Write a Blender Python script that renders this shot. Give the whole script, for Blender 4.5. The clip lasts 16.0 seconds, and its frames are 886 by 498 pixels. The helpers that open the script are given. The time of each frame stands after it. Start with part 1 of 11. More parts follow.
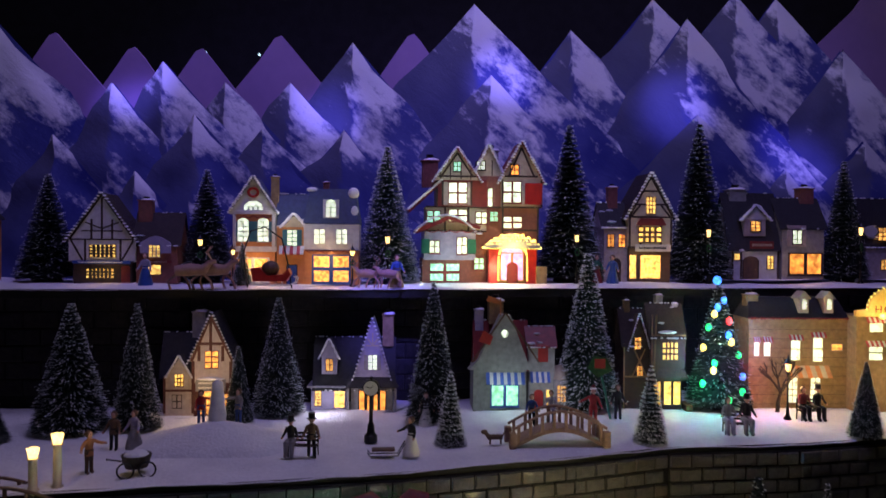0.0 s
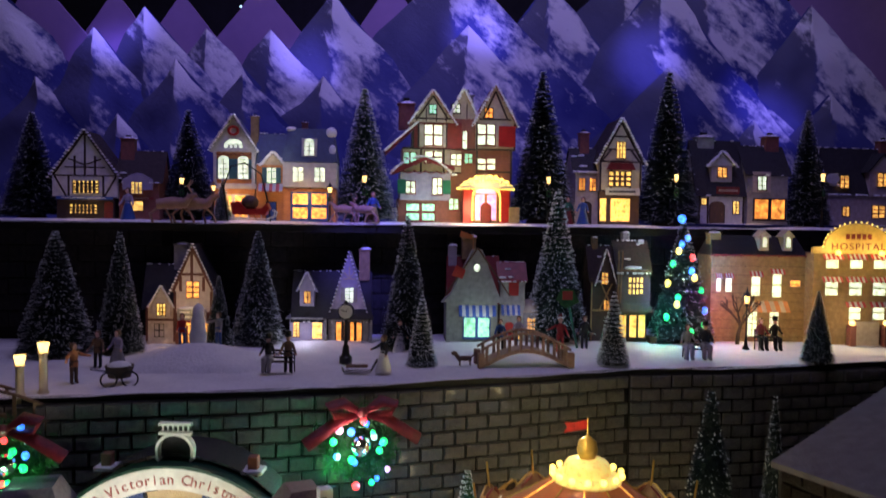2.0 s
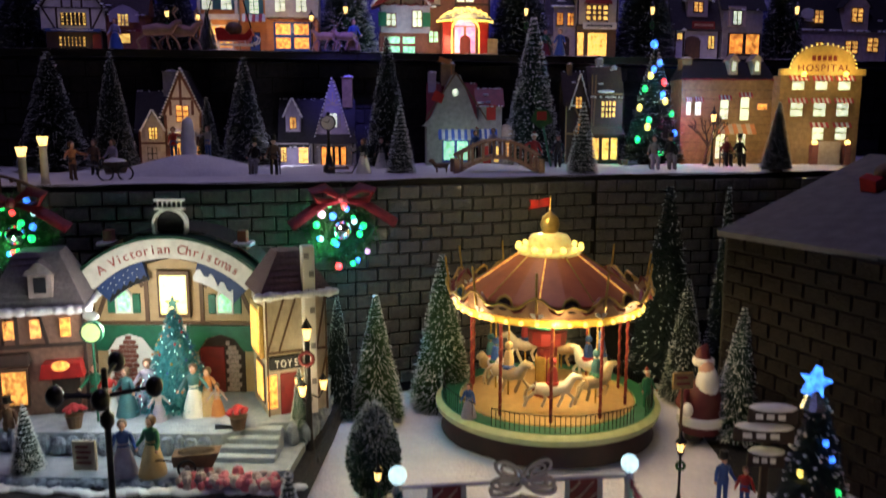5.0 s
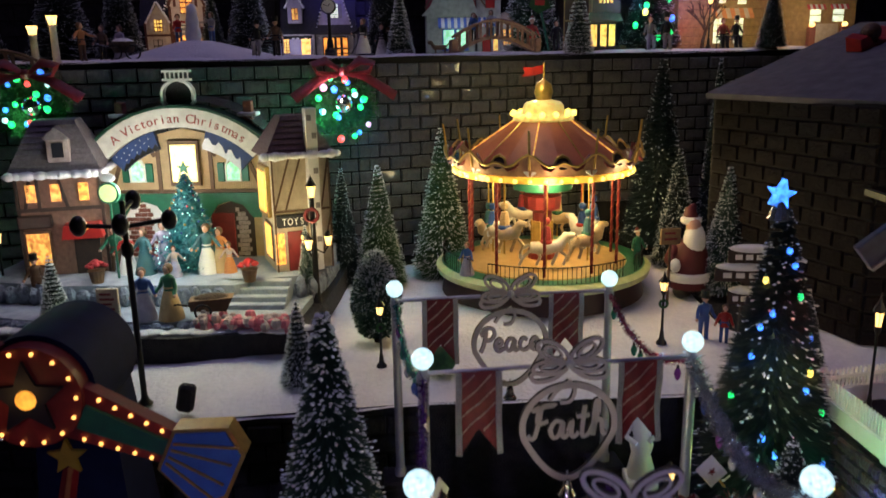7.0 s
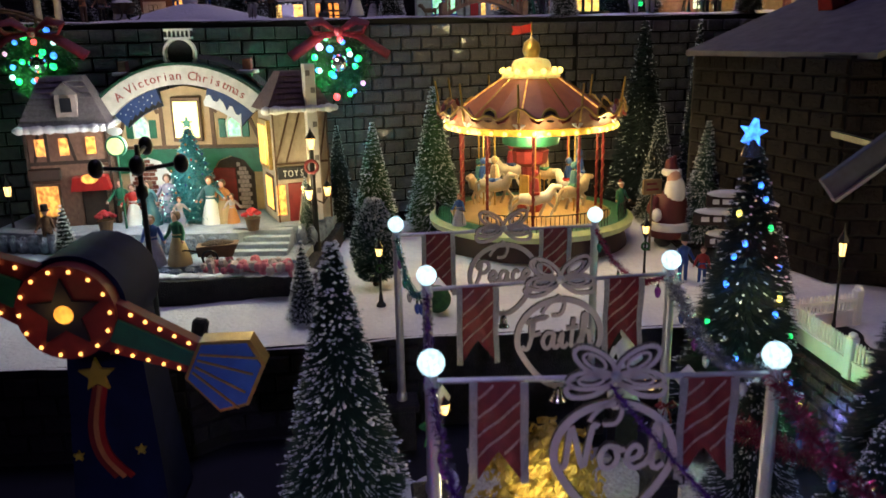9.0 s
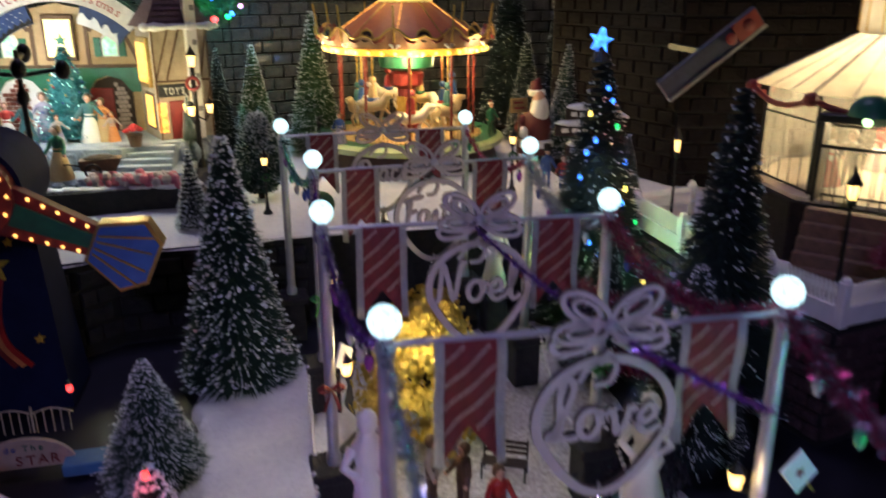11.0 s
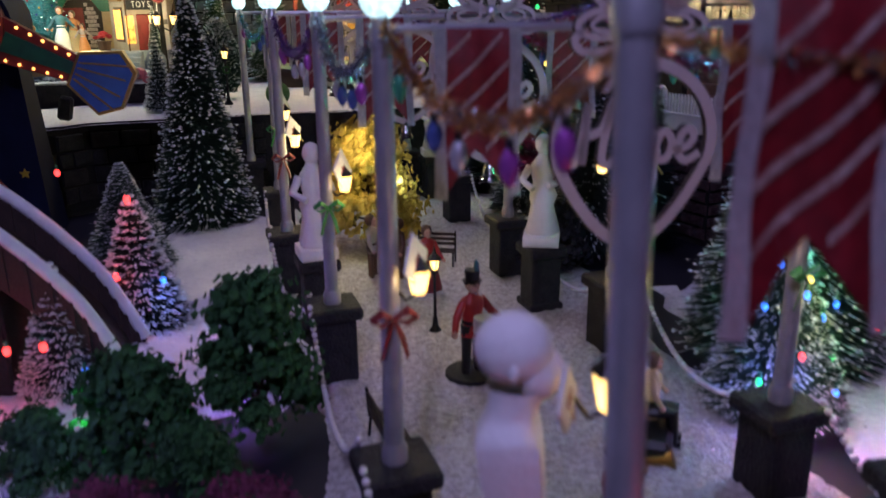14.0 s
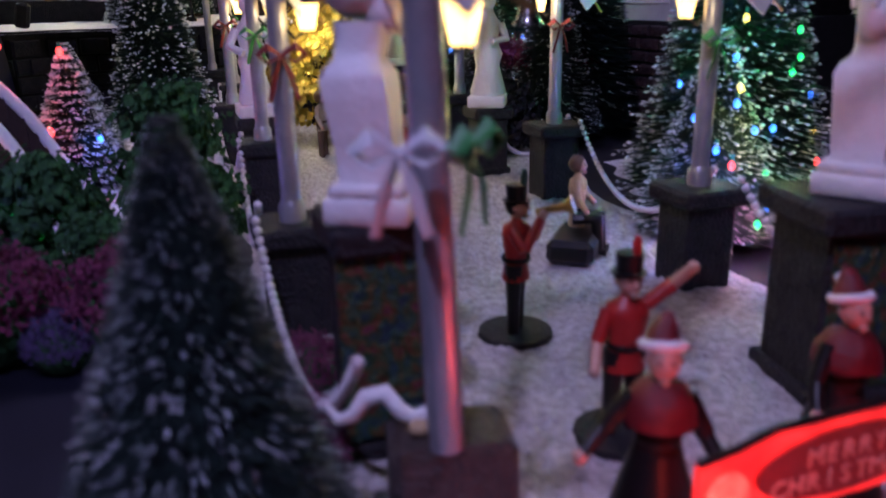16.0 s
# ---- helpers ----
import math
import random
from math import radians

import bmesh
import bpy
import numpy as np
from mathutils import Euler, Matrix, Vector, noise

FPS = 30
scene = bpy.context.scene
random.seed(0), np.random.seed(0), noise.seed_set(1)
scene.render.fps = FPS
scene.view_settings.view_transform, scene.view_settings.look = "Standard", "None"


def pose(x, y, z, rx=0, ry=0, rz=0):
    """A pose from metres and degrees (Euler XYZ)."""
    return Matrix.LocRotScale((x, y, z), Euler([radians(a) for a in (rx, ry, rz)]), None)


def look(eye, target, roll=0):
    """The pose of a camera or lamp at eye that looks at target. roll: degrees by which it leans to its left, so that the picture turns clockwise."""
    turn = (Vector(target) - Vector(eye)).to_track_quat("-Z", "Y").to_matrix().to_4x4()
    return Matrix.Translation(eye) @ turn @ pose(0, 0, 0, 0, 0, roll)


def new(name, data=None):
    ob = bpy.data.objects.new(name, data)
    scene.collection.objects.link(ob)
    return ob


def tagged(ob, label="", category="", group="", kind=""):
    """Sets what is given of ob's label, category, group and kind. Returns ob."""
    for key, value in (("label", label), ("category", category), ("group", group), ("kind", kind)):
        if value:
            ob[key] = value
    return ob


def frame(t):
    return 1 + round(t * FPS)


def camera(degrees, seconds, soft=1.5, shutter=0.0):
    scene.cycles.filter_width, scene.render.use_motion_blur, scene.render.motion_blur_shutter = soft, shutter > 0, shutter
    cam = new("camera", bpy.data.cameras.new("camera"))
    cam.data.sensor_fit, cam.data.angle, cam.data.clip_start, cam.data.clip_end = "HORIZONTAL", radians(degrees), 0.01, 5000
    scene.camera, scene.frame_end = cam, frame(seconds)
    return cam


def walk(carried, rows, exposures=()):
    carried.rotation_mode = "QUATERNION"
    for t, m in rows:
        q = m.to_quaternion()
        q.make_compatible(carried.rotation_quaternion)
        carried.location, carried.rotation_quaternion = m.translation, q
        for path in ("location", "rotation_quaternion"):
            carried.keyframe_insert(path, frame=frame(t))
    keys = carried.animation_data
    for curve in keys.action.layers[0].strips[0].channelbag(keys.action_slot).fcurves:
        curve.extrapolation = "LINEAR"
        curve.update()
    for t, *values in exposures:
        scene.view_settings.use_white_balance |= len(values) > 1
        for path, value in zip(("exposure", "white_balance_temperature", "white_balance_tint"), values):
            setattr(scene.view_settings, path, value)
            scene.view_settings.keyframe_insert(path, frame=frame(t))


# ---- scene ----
cam = camera(58.9, 16.0, soft=1.5, shutter=0.9)
cam.data.dof.use_dof, cam.data.dof.focus_distance, cam.data.dof.aperture_fstop = True, 1.15, 17.0
PATH = [
    (0, (0.075, 0.105, 0.87), (-0.022, 2.102, 0.843), 0.5),
    (0.5, (0.081, 0.093, 0.847), (-0.009, 2.091, 0.815), 0.6),
    (1, (0.09, 0.074, 0.828), (0.011, 2.072, 0.792), 0.8),
    (1.5, (0.096, 0.062, 0.813), (0.028, 2.061, 0.765), 0.9),
    (2, (0.1, 0.056, 0.794), (0.038, 2.053, 0.714), 0.8),
    (2.5, (0.11, 0.05, 0.767), (0.04, 2.045, 0.646), 0.5),
    (3, (0.119, 0.037, 0.737), (0.058, 2.029, 0.57), 0.3),
    (3.5, (0.124, 0.023, 0.714), (0.073, 2.011, 0.505), 0.3),
    (3.7, (0.121, 0.017, 0.706), (0.076, 2.004, 0.484), 0.3),
    (5.8, (0.15, -0.053, 0.602), (0.075, 1.909, 0.221), -0.5),
    (6, (0.151, -0.058, 0.592), (0.072, 1.9, 0.194), -0.7),
    (6.5, (0.155, -0.08, 0.574), (0.07, 1.869, 0.136), -1.0),
    (7, (0.158, -0.094, 0.56), (0.071, 1.847, 0.085), -1.1),
    (7.5, (0.154, -0.097, 0.556), (0.077, 1.839, 0.062), -1.2),
    (8, (0.149, -0.105, 0.55), (0.084, 1.83, 0.047), -1.2),
    (8.2, (0.146, -0.122, 0.548), (0.085, 1.811, 0.041), -1.2),
    (10.3, (0.148, -0.188, 0.513), (0.225, 1.718, -0.088), -0.9),
    (10.5, (0.145, -0.212, 0.517), (0.27, 1.685, -0.103), -0.6),
    (11, (0.142, -0.237, 0.495), (0.393, 1.643, -0.141), -0.1),
    (11.5, (0.142, -0.273, 0.474), (0.428, 1.6, -0.167), -0.2),
    (12, (0.139, -0.305, 0.452), (0.435, 1.563, -0.197), -0.3),
    (12.5, (0.136, -0.336, 0.431), (0.441, 1.536, -0.203), -0.1),
    (13, (0.135, -0.359, 0.395), (0.455, 1.518, -0.219), 0.1),
    (13.5, (0.143, -0.375, 0.374), (0.476, 1.502, -0.23), -0.1),
    (14, (0.145, -0.395, 0.352), (0.483, 1.486, -0.235), -0.6),
    (14.5, (0.145, -0.402, 0.325), (0.507, 1.477, -0.256), -0.7),
    (15, (0.155, -0.41, 0.299), (0.521, 1.466, -0.289), -1.2),
    (15.5, (0.168, -0.418, 0.276), (0.527, 1.456, -0.327), -1.2),
    (16, (0.18, -0.422, 0.259), (0.519, 1.45, -0.36), -1.1),
]
walk(cam, [(t, look(eye, target, roll)) for t, eye, target, roll in PATH],
     exposures=[(0, 0.0), (2.2, -0.05), (3.2, -0.35), (6, -0.3), (8, -0.22), (10.3, 0.08), (12.5, 0.0), (13.5, -0.2), (14, 0.0), (14.5, 0.42), (16, 0.45)])


# ---- world and lights ----
world = bpy.data.worlds.new("dark_room")
scene.world = world
world.use_nodes = True
world.node_tree.nodes["Background"].inputs[0].default_value = (0.35, 0.30, 0.75, 1)
world.node_tree.nodes["Background"].inputs[1].default_value = 0.012
scene.view_settings.exposure = 0.0


def lamp(name, kind, m, power, colour, size=0.1, spot=60, blend=0.6):
    data = bpy.data.lights.new(name, kind)
    data.energy, data.color = power, colour
    if kind == "AREA":
        data.size = size
    else:
        data.shadow_soft_size = size
    if kind == "SPOT":
        data.spot_size, data.spot_blend = radians(spot), blend
    ob = new(name, data)
    ob.matrix_world = m if isinstance(m, Matrix) else Matrix.Translation(m)
    return ob


# ceiling lamps of the show room
lamp("ceiling_light", "AREA", look((0.1, 1.05, 2.7), (0.1, 1.25, 0.5)), 11.0, (0.60, 0.50, 1.0), 0.8)
lamp("mountain_spot", "SPOT", look((-0.25, 0.9, 2.3), (-0.35, 2.0, 1.15)), 37, (0.28, 0.20, 1.0), 0.03, 62, 0.8)
lamp("mountain_spot", "SPOT", look((0.55, 0.9, 2.3), (0.45, 2.05, 1.2)), 24, (0.32, 0.24, 1.0), 0.03, 62, 0.8)
lamp("colour_spot", "SPOT", look((0.06, -0.55, 0.75), (0.22, -0.05, 0.15)), 8.6, (0.51, 0.46, 1.0), 0.02, 80, 0.7)
# projector beams that paint soft patches of blue on the mountains
for px, py, pz in ((-0.72, 1.86, 1.16), (-0.30, 1.95, 1.12), (0.12, 2.02, 1.22), (0.55, 2.08, 1.15), (0.86, 2.12, 1.02), (-0.10, 1.52, 0.72)):
    lamp("projector_beam", "SPOT", look((0.1, 0.2, 2.2), (px, py, pz)), 300, (0.20, 0.16, 1.0), 0.03, 5.6, 1.0)


# ---- materials ----
def mat(name, col, col2=None, scale=60.0, rough=0.6, bump=0.0, metal=0.0, bscale=None, grain=0.25, spec=0.5, coat=0.0, emit=None, power=0.0, sheen=0.0):
    """A surface whose colour wanders between col and col2 at two scales, with a fine relief."""
    m = bpy.data.materials.new(name)
    m.use_nodes = True
    nt = m.node_tree
    b = nt.nodes["Principled BSDF"]
    b.inputs["Roughness"].default_value, b.inputs["Metallic"].default_value = rough, metal
    b.inputs["Specular IOR Level"].default_value = spec
    b.inputs["Coat Weight"].default_value = coat
    if col2 is None:
        col2 = tuple(c * 0.72 for c in col)
    tc = nt.nodes.new("ShaderNodeTexCoord")
    big, fine = nt.nodes.new("ShaderNodeTexNoise"), nt.nodes.new("ShaderNodeTexNoise")
    big.inputs["Scale"].default_value, fine.inputs["Scale"].default_value = scale, scale * 9
    big.inputs["Detail"].default_value, fine.inputs["Detail"].default_value = 4, 3
    add = nt.nodes.new("ShaderNodeMix")
    add.inputs[0].default_value = grain
    ramp = nt.nodes.new("ShaderNodeValToRGB")
    ramp.color_ramp.elements[0].position, ramp.color_ramp.elements[1].position = 0.32, 0.68
    ramp.color_ramp.elements[0].color, ramp.color_ramp.elements[1].color = (*col2, 1), (*col, 1)
    for n in (big, fine):
        nt.links.new(tc.outputs["Object"], n.inputs["Vector"])
    nt.links.new(big.outputs["Fac"], add.inputs[2])
    nt.links.new(fine.outputs["Fac"], add.inputs[3])
    nt.links.new(add.outputs[0], ramp.inputs["Fac"])
    nt.links.new(ramp.outputs["Color"], b.inputs["Base Color"])
    if bump:
        bn, bp = nt.nodes.new("ShaderNodeTexNoise"), nt.nodes.new("ShaderNodeBump")
        bn.inputs["Scale"].default_value = bscale or scale * 5
        bn.inputs["Detail"].default_value = 5
        bp.inputs["Strength"].default_value, bp.inputs["Distance"].default_value = bump, 0.004
        nt.links.new(tc.outputs["Object"], bn.inputs["Vector"])
        nt.links.new(bn.outputs["Fac"], bp.inputs["Height"])
        nt.links.new(bp.outputs["Normal"], b.inputs["Normal"])
    if emit:
        b.inputs["Emission Color"].default_value, b.inputs["Emission Strength"].default_value = (*emit, 1), power
    return m


def glow(name, col, power, vary=0.5, scale=160.0):
    """A lit surface: bulbs, and panes with a bulb behind them, uneven in brightness."""
    m = bpy.data.materials.new(name)
    m.use_nodes = True
    nt = m.node_tree
    b = nt.nodes["Principled BSDF"]
    b.inputs["Base Color"].default_value = (*[min(1, c * 0.8) for c in col], 1)
    b.inputs["Roughness"].default_value = 0.35
    tc, no, ramp = nt.nodes.new("ShaderNodeTexCoord"), nt.nodes.new("ShaderNodeTexNoise"), nt.nodes.new("ShaderNodeMapRange")
    no.inputs["Scale"].default_value = scale
    ramp.inputs["From Min"].default_value, ramp.inputs["From Max"].default_value = 0.35, 0.65
    ramp.inputs["To Min"].default_value, ramp.inputs["To Max"].default_value = power * (1 - vary), power * (1 + vary)
    nt.links.new(tc.outputs["Object"], no.inputs["Vector"])
    nt.links.new(no.outputs["Fac"], ramp.inputs["Value"])
    nt.links.new(ramp.outputs["Result"], b.inputs["Emission Strength"])
    b.inputs["Emission Color"].default_value = (*col, 1)
    return m


SNOW = mat("snow_wadding", (0.80, 0.80, 0.84), (0.62, 0.62, 0.68), 18, 0.9, 0.6, bscale=220, grain=0.4)
SNOWP = mat("snow_paint", (0.82, 0.83, 0.86), (0.66, 0.68, 0.74), 90, 0.6, 0.3)
SPARKLE = mat("plaza_gravel_snow", (0.80, 0.78, 0.80), (0.24, 0.21, 0.20), 260, 0.7, 1.0, bscale=420, grain=0.5)
CLOTH = mat("black_cloth", (0.012, 0.012, 0.016), (0.006, 0.006, 0.008), 30, 0.95, 0.2)
NAVY = mat("navy_paint", (0.010, 0.011, 0.022), (0.005, 0.006, 0.012), 40, 0.5)
STONE = mat("dark_stone", (0.028, 0.027, 0.030), (0.010, 0.010, 0.013), 110, 0.6, 0.7, spec=0.25)
BRICK = mat("wet_grey_brick", (0.060, 0.057, 0.050), (0.012, 0.012, 0.012), 150, 0.33, 1.0, bscale=620, spec=1.0, coat=0.12)
MORTAR = mat("dark_mortar", (0.010, 0.010, 0.010), (0.005, 0.005, 0.005), 150, 0.9, 0.6)
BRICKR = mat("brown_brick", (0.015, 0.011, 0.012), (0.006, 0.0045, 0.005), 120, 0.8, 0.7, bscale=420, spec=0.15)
BLACK = mat("black_metal", (0.010, 0.010, 0.011), (0.006, 0.006, 0.006), 80, 0.4, metal=0.3)
SILVER = mat("silver_paint", (0.50, 0.50, 0.54), (0.36, 0.36, 0.40), 90, 0.32, 0.1, metal=0.55)
CHROME = mat("silver_bell", (0.75, 0.72, 0.66), (0.6, 0.58, 0.5), 90, 0.18, metal=1.0)
WHITEP = mat("white_plaster", (0.80, 0.79, 0.78), (0.70, 0.69, 0.68), 60, 0.55, 0.2)
BARK = mat("brown_bark", (0.06, 0.035, 0.02), (0.03, 0.018, 0.012), 120, 0.85, 0.8)
BURNT = mat("burnt_plywood_edge", (0.045, 0.030, 0.024), (0.02, 0.014, 0.012), 200, 0.8)
WOODW = mat("light_plywood", (0.50, 0.44, 0.42), (0.42, 0.36, 0.35), 70, 0.6, 0.15)
GREEN1 = mat("green_needles", (0.026, 0.075, 0.050), (0.012, 0.040, 0.030), 90, 0.7)
GREEN2 = mat("dark_needles", (0.014, 0.036, 0.030), (0.006, 0.018, 0.018), 90, 0.7)
FROST = mat("frosted_tips", (0.80, 0.85, 0.86), (0.58, 0.64, 0.66), 200, 0.6)
LEAF = mat("sponge_foliage", (0.040, 0.150, 0.038), (0.012, 0.055, 0.018), 140, 0.85, 0.5)
PURPLE = mat("magenta_flowers", (0.30, 0.05, 0.14), (0.10, 0.015, 0.055), 260, 0.8, 0.6)
RED = mat("red_paint", (0.42, 0.022, 0.02), (0.28, 0.014, 0.014), 90, 0.4)
DKRED = mat("dark_red_paint", (0.22, 0.02, 0.02), (0.13, 0.012, 0.012), 90, 0.5)
REDCLOTH = mat("red_ribbon", (0.20, 0.009, 0.015), (0.10, 0.004, 0.007), 200, 0.45, 0.3)
GLITTER = mat("silver_glitter", (0.85, 0.85, 0.87), (0.30, 0.30, 0.32), 1500, 0.30, 0.9, metal=0.35, bscale=1800, spec=0.9)
GREENP = mat("green_paint", (0.02, 0.16, 0.09), (0.015, 0.10, 0.06), 90, 0.4)
GOLD = mat("gold_paint", (0.55, 0.36, 0.10), (0.36, 0.22, 0.06), 120, 0.35, metal=0.6)
NAVY2 = mat("midnight_blue", (0.008, 0.014, 0.060), (0.004, 0.008, 0.032), 40, 0.75, spec=0.15)
# White tower roof with its dimness in shade worked into the base colour
SHADEROOF = mat("shade_toned_roof", (0.14, 0.13, 0.15), (0.085, 0.08, 0.095), 60, 0.9, 0.4, bscale=300)
GREEN3 = mat("lush_needles", (0.034, 0.105, 0.028), (0.014, 0.055, 0.016), 90, 0.7)
BLUEP = mat("blue_paint", (0.03, 0.09, 0.33), (0.02, 0.06, 0.22), 90, 0.4)
SKIN = mat("painted_skin", (0.58, 0.33, 0.25), None, 90, 0.5)
BROWN = mat("brown_paint", (0.14, 0.075, 0.04), (0.08, 0.045, 0.025), 110, 0.6, 0.2)
TIMBER = mat("dark_timber", (0.042, 0.022, 0.016), (0.020, 0.012, 0.010), 140, 0.7, 0.4)
CREAM = mat("cream_stucco", (0.50, 0.43, 0.33), (0.36, 0.30, 0.23), 110, 0.7, 0.35)
PINKST = mat("pale_stucco", (0.46, 0.38, 0.38), (0.30, 0.24, 0.24), 110, 0.7, 0.35)
ORANGE = mat("orange_stucco", (0.58, 0.24, 0.08), (0.44, 0.17, 0.06), 110, 0.6, 0.3)
TAN = mat("tan_stone", (0.34, 0.23, 0.11), (0.20, 0.13, 0.06), 110, 0.7, 0.5)
GREYST = mat("grey_stone", (0.30, 0.29, 0.30), (0.18, 0.175, 0.185), 110, 0.7, 0.5)
BRICKW = mat("red_brick_wall", (0.26, 0.085, 0.060), (0.16, 0.055, 0.042), 170, 0.7, 0.5)
SLATE = mat("dark_slate_roof", (0.018, 0.018, 0.024), (0.007, 0.007, 0.010), 130, 0.6, 0.6)
ROOFBR = mat("brown_shingle", (0.034, 0.019, 0.016), (0.015, 0.009, 0.008), 150, 0.65, 0.6)
BLUEROOF = mat("blue_roof", (0.045, 0.075, 0.15), (0.03, 0.05, 0.10), 130, 0.5, 0.4)
PURPLEM = mat("violet_peak_paint", (0.34, 0.22, 0.40), (0.26, 0.17, 0.33), 5, 0.9, 0.1)
BEAD = mat("pearl_bead", (0.78, 0.75, 0.76), None, 60, 0.25)
G_WARM = glow("warm_window", (1.0, 0.46, 0.10), 0.95, 0.85, 150)
G_YEL = glow("yellow_window", (1.0, 0.60, 0.14), 1.15, 0.75, 150)
G_ORG = glow("orange_window", (1.0, 0.36, 0.06), 1.0, 0.7, 90)
G_WHITE = glow("white_window", (0.86, 1.0, 0.74), 1.0, 0.75, 150)
G_MINT = glow("mint_window", (0.45, 1.0, 0.66), 0.7, 0.85, 150)
G_COOL = glow("cool_globe", (0.60, 0.90, 1.0), 1.5, 0.45, 520)
G_LAMP = glow("lantern_glow", (1.0, 0.62, 0.20), 3.2, 0.2)
G_AMBER = glow("amber_bulb", (1.0, 0.50, 0.12), 3.0, 0.2)
G_RED = glow("red_bulb", (1.0, 0.05, 0.05), 3.2, 0.2)
G_GREEN = glow("green_bulb", (0.02, 1.0, 0.22), 1.8, 0.4)
G_BLUE = glow("blue_bulb", (0.04, 0.20, 1.0), 2.8, 0.4)
G_YB = glow("yellow_bulb", (1.0, 0.72, 0.14), 3.0, 0.2)
G_PINK = glow("pink_light", (1.0, 0.40, 0.75), 1.0, 0.5, 120)


# ---- mesh tools ----
class G:
    """Collects vertices, faces and their material slots."""

    def __init__(self):
        self.v, self.f, self.m, self.slot = [], [], [], 0

    def add(self, vs, fs):
        o = len(self.v)
        self.v += [tuple(p) for p in vs]
        self.f += [tuple(i + o for i in f) for f in fs]
        self.m += [self.slot] * len(fs)
        return self

    def box(self, x0, x1, y0, y1, z0, z1, c=0.0):
        if c <= 0:
            vs = [(x, y, z) for z in (z0, z1) for y in (y0, y1) for x in (x0, x1)]
            return self.add(vs, [(0, 2, 3, 1), (4, 5, 7, 6), (0, 1, 5, 4), (2, 6, 7, 3), (0, 4, 6, 2), (1, 3, 7, 5)])
        c = min(c, (x1 - x0) * 0.45, (y1 - y0) * 0.45, (z1 - z0) * 0.45)
        vs, at = [], {}
        for sx in (0, 1):
            for sy in (0, 1):
                for sz in (0, 1):
                    for k in range(3):
                        q = [(x0, x1)[sx], (y0, y1)[sy], (z0, z1)[sz]]
                        for a, s in enumerate((sx, sy, sz)):
                            if a != k:
                                q[a] += c if s == 0 else -c
                        at[sx, sy, sz, k] = len(vs)
                        vs.append(q)
        mid = Vector(((x0 + x1) / 2, (y0 + y1) / 2, (z0 + z1) / 2))
        fs = []
        for k in range(3):
            a, b = [i for i in range(3) if i != k]
            for s in (0, 1):
                key = []
                for p, q in ((0, 0), (1, 0), (1, 1), (0, 1)):
                    t = [0, 0, 0]
                    t[k], t[a], t[b] = s, p, q
                    key.append(at[(*t, k)])
                fs.append(key)
            for p in (0, 1):
                for q in (0, 1):
                    t0, t1 = [0, 0, 0], [0, 0, 0]
                    t0[a], t0[b], t0[k], t1[a], t1[b], t1[k] = p, q, 0, p, q, 1
                    fs.append([at[(*t0, a)], at[(*t1, a)], at[(*t1, b)], at[(*t0, b)]])
        for sx in (0, 1):
            for sy in (0, 1):
                for sz in (0, 1):
                    fs.append([at[sx, sy, sz, k] for k in range(3)])
        out = []
        for f in fs:
            p = [Vector(vs[i]) for i in f]
            n = (p[1] - p[0]).cross(p[2] - p[0])
            cen = sum(p, Vector()) / len(p)
            out.append(f if n.dot(cen - mid) > 0 else f[::-1])
        return self.add(vs, out)

    def cyl(self, p0, p1, r0, r1=None, n=10, caps=True):
        p0, p1 = Vector(p0), Vector(p1)
        r1 = r0 if r1 is None else r1
        d = (p1 - p0).normalized()
        u = d.orthogonal().normalized()
        w = d.cross(u)
        vs = []
        for p, r in ((p0, r0), (p1, r1)):
            vs += [p + (u * math.cos(a) + w * math.sin(a)) * r for a in (2 * math.pi * i / n for i in range(n))]
        fs = [(i, (i + 1) % n, n + (i + 1) % n, n + i) for i in range(n)]
        if caps:
            fs += [tuple(range(n))[::-1], tuple(range(n, 2 * n))]
        return self.add(vs, fs)

    def lathe(self, prof, n=16, c=(0, 0, 0), a0=0.0, a1=2 * math.pi, wave=None):
        full = abs(a1 - a0 - 2 * math.pi) < 1e-6
        k = n if full else n + 1
        vs, fs = [], []
        for r, z in prof:
            for i in range(k):
                a = a0 + (a1 - a0) * i / n
                q = r * (1 + (wave(a, z) if wave else 0))
                vs.append((c[0] + q * math.cos(a), c[1] + q * math.sin(a), c[2] + z))
        for j in range(len(prof) - 1):
            for i in range(n):
                b, d = j * k + i, j * k + (i + 1) % k
                fs.append((b, d, d + k, b + k))
        return self.add(vs, fs)

    def ball(self, c, r, n=10, m=7, sq=(1, 1, 1)):
        c = Vector(c)
        vs = [c + Vector((0, 0, -r * sq[2]))]
        for j in range(1, m):
            b = -math.pi / 2 + math.pi * j / m
            vs += [c + Vector((r * sq[0] * math.cos(b) * math.cos(a), r * sq[1] * math.cos(b) * math.sin(a), r * sq[2] * math.sin(b)))
                   for a in (2 * math.pi * i / n for i in range(n))]
        vs.append(c + Vector((0, 0, r * sq[2])))
        fs = [(0, 1 + (i + 1) % n, 1 + i) for i in range(n)]
        for j in range(m - 2):
            fs += [(1 + j * n + i, 1 + j * n + (i + 1) % n, 1 + (j + 1) * n + (i + 1) % n, 1 + (j + 1) * n + i) for i in range(n)]
        t, o = len(vs) - 1, 1 + (m - 2) * n
        fs += [(o + i, o + (i + 1) % n, t) for i in range(n)]
        return self.add(vs, fs)

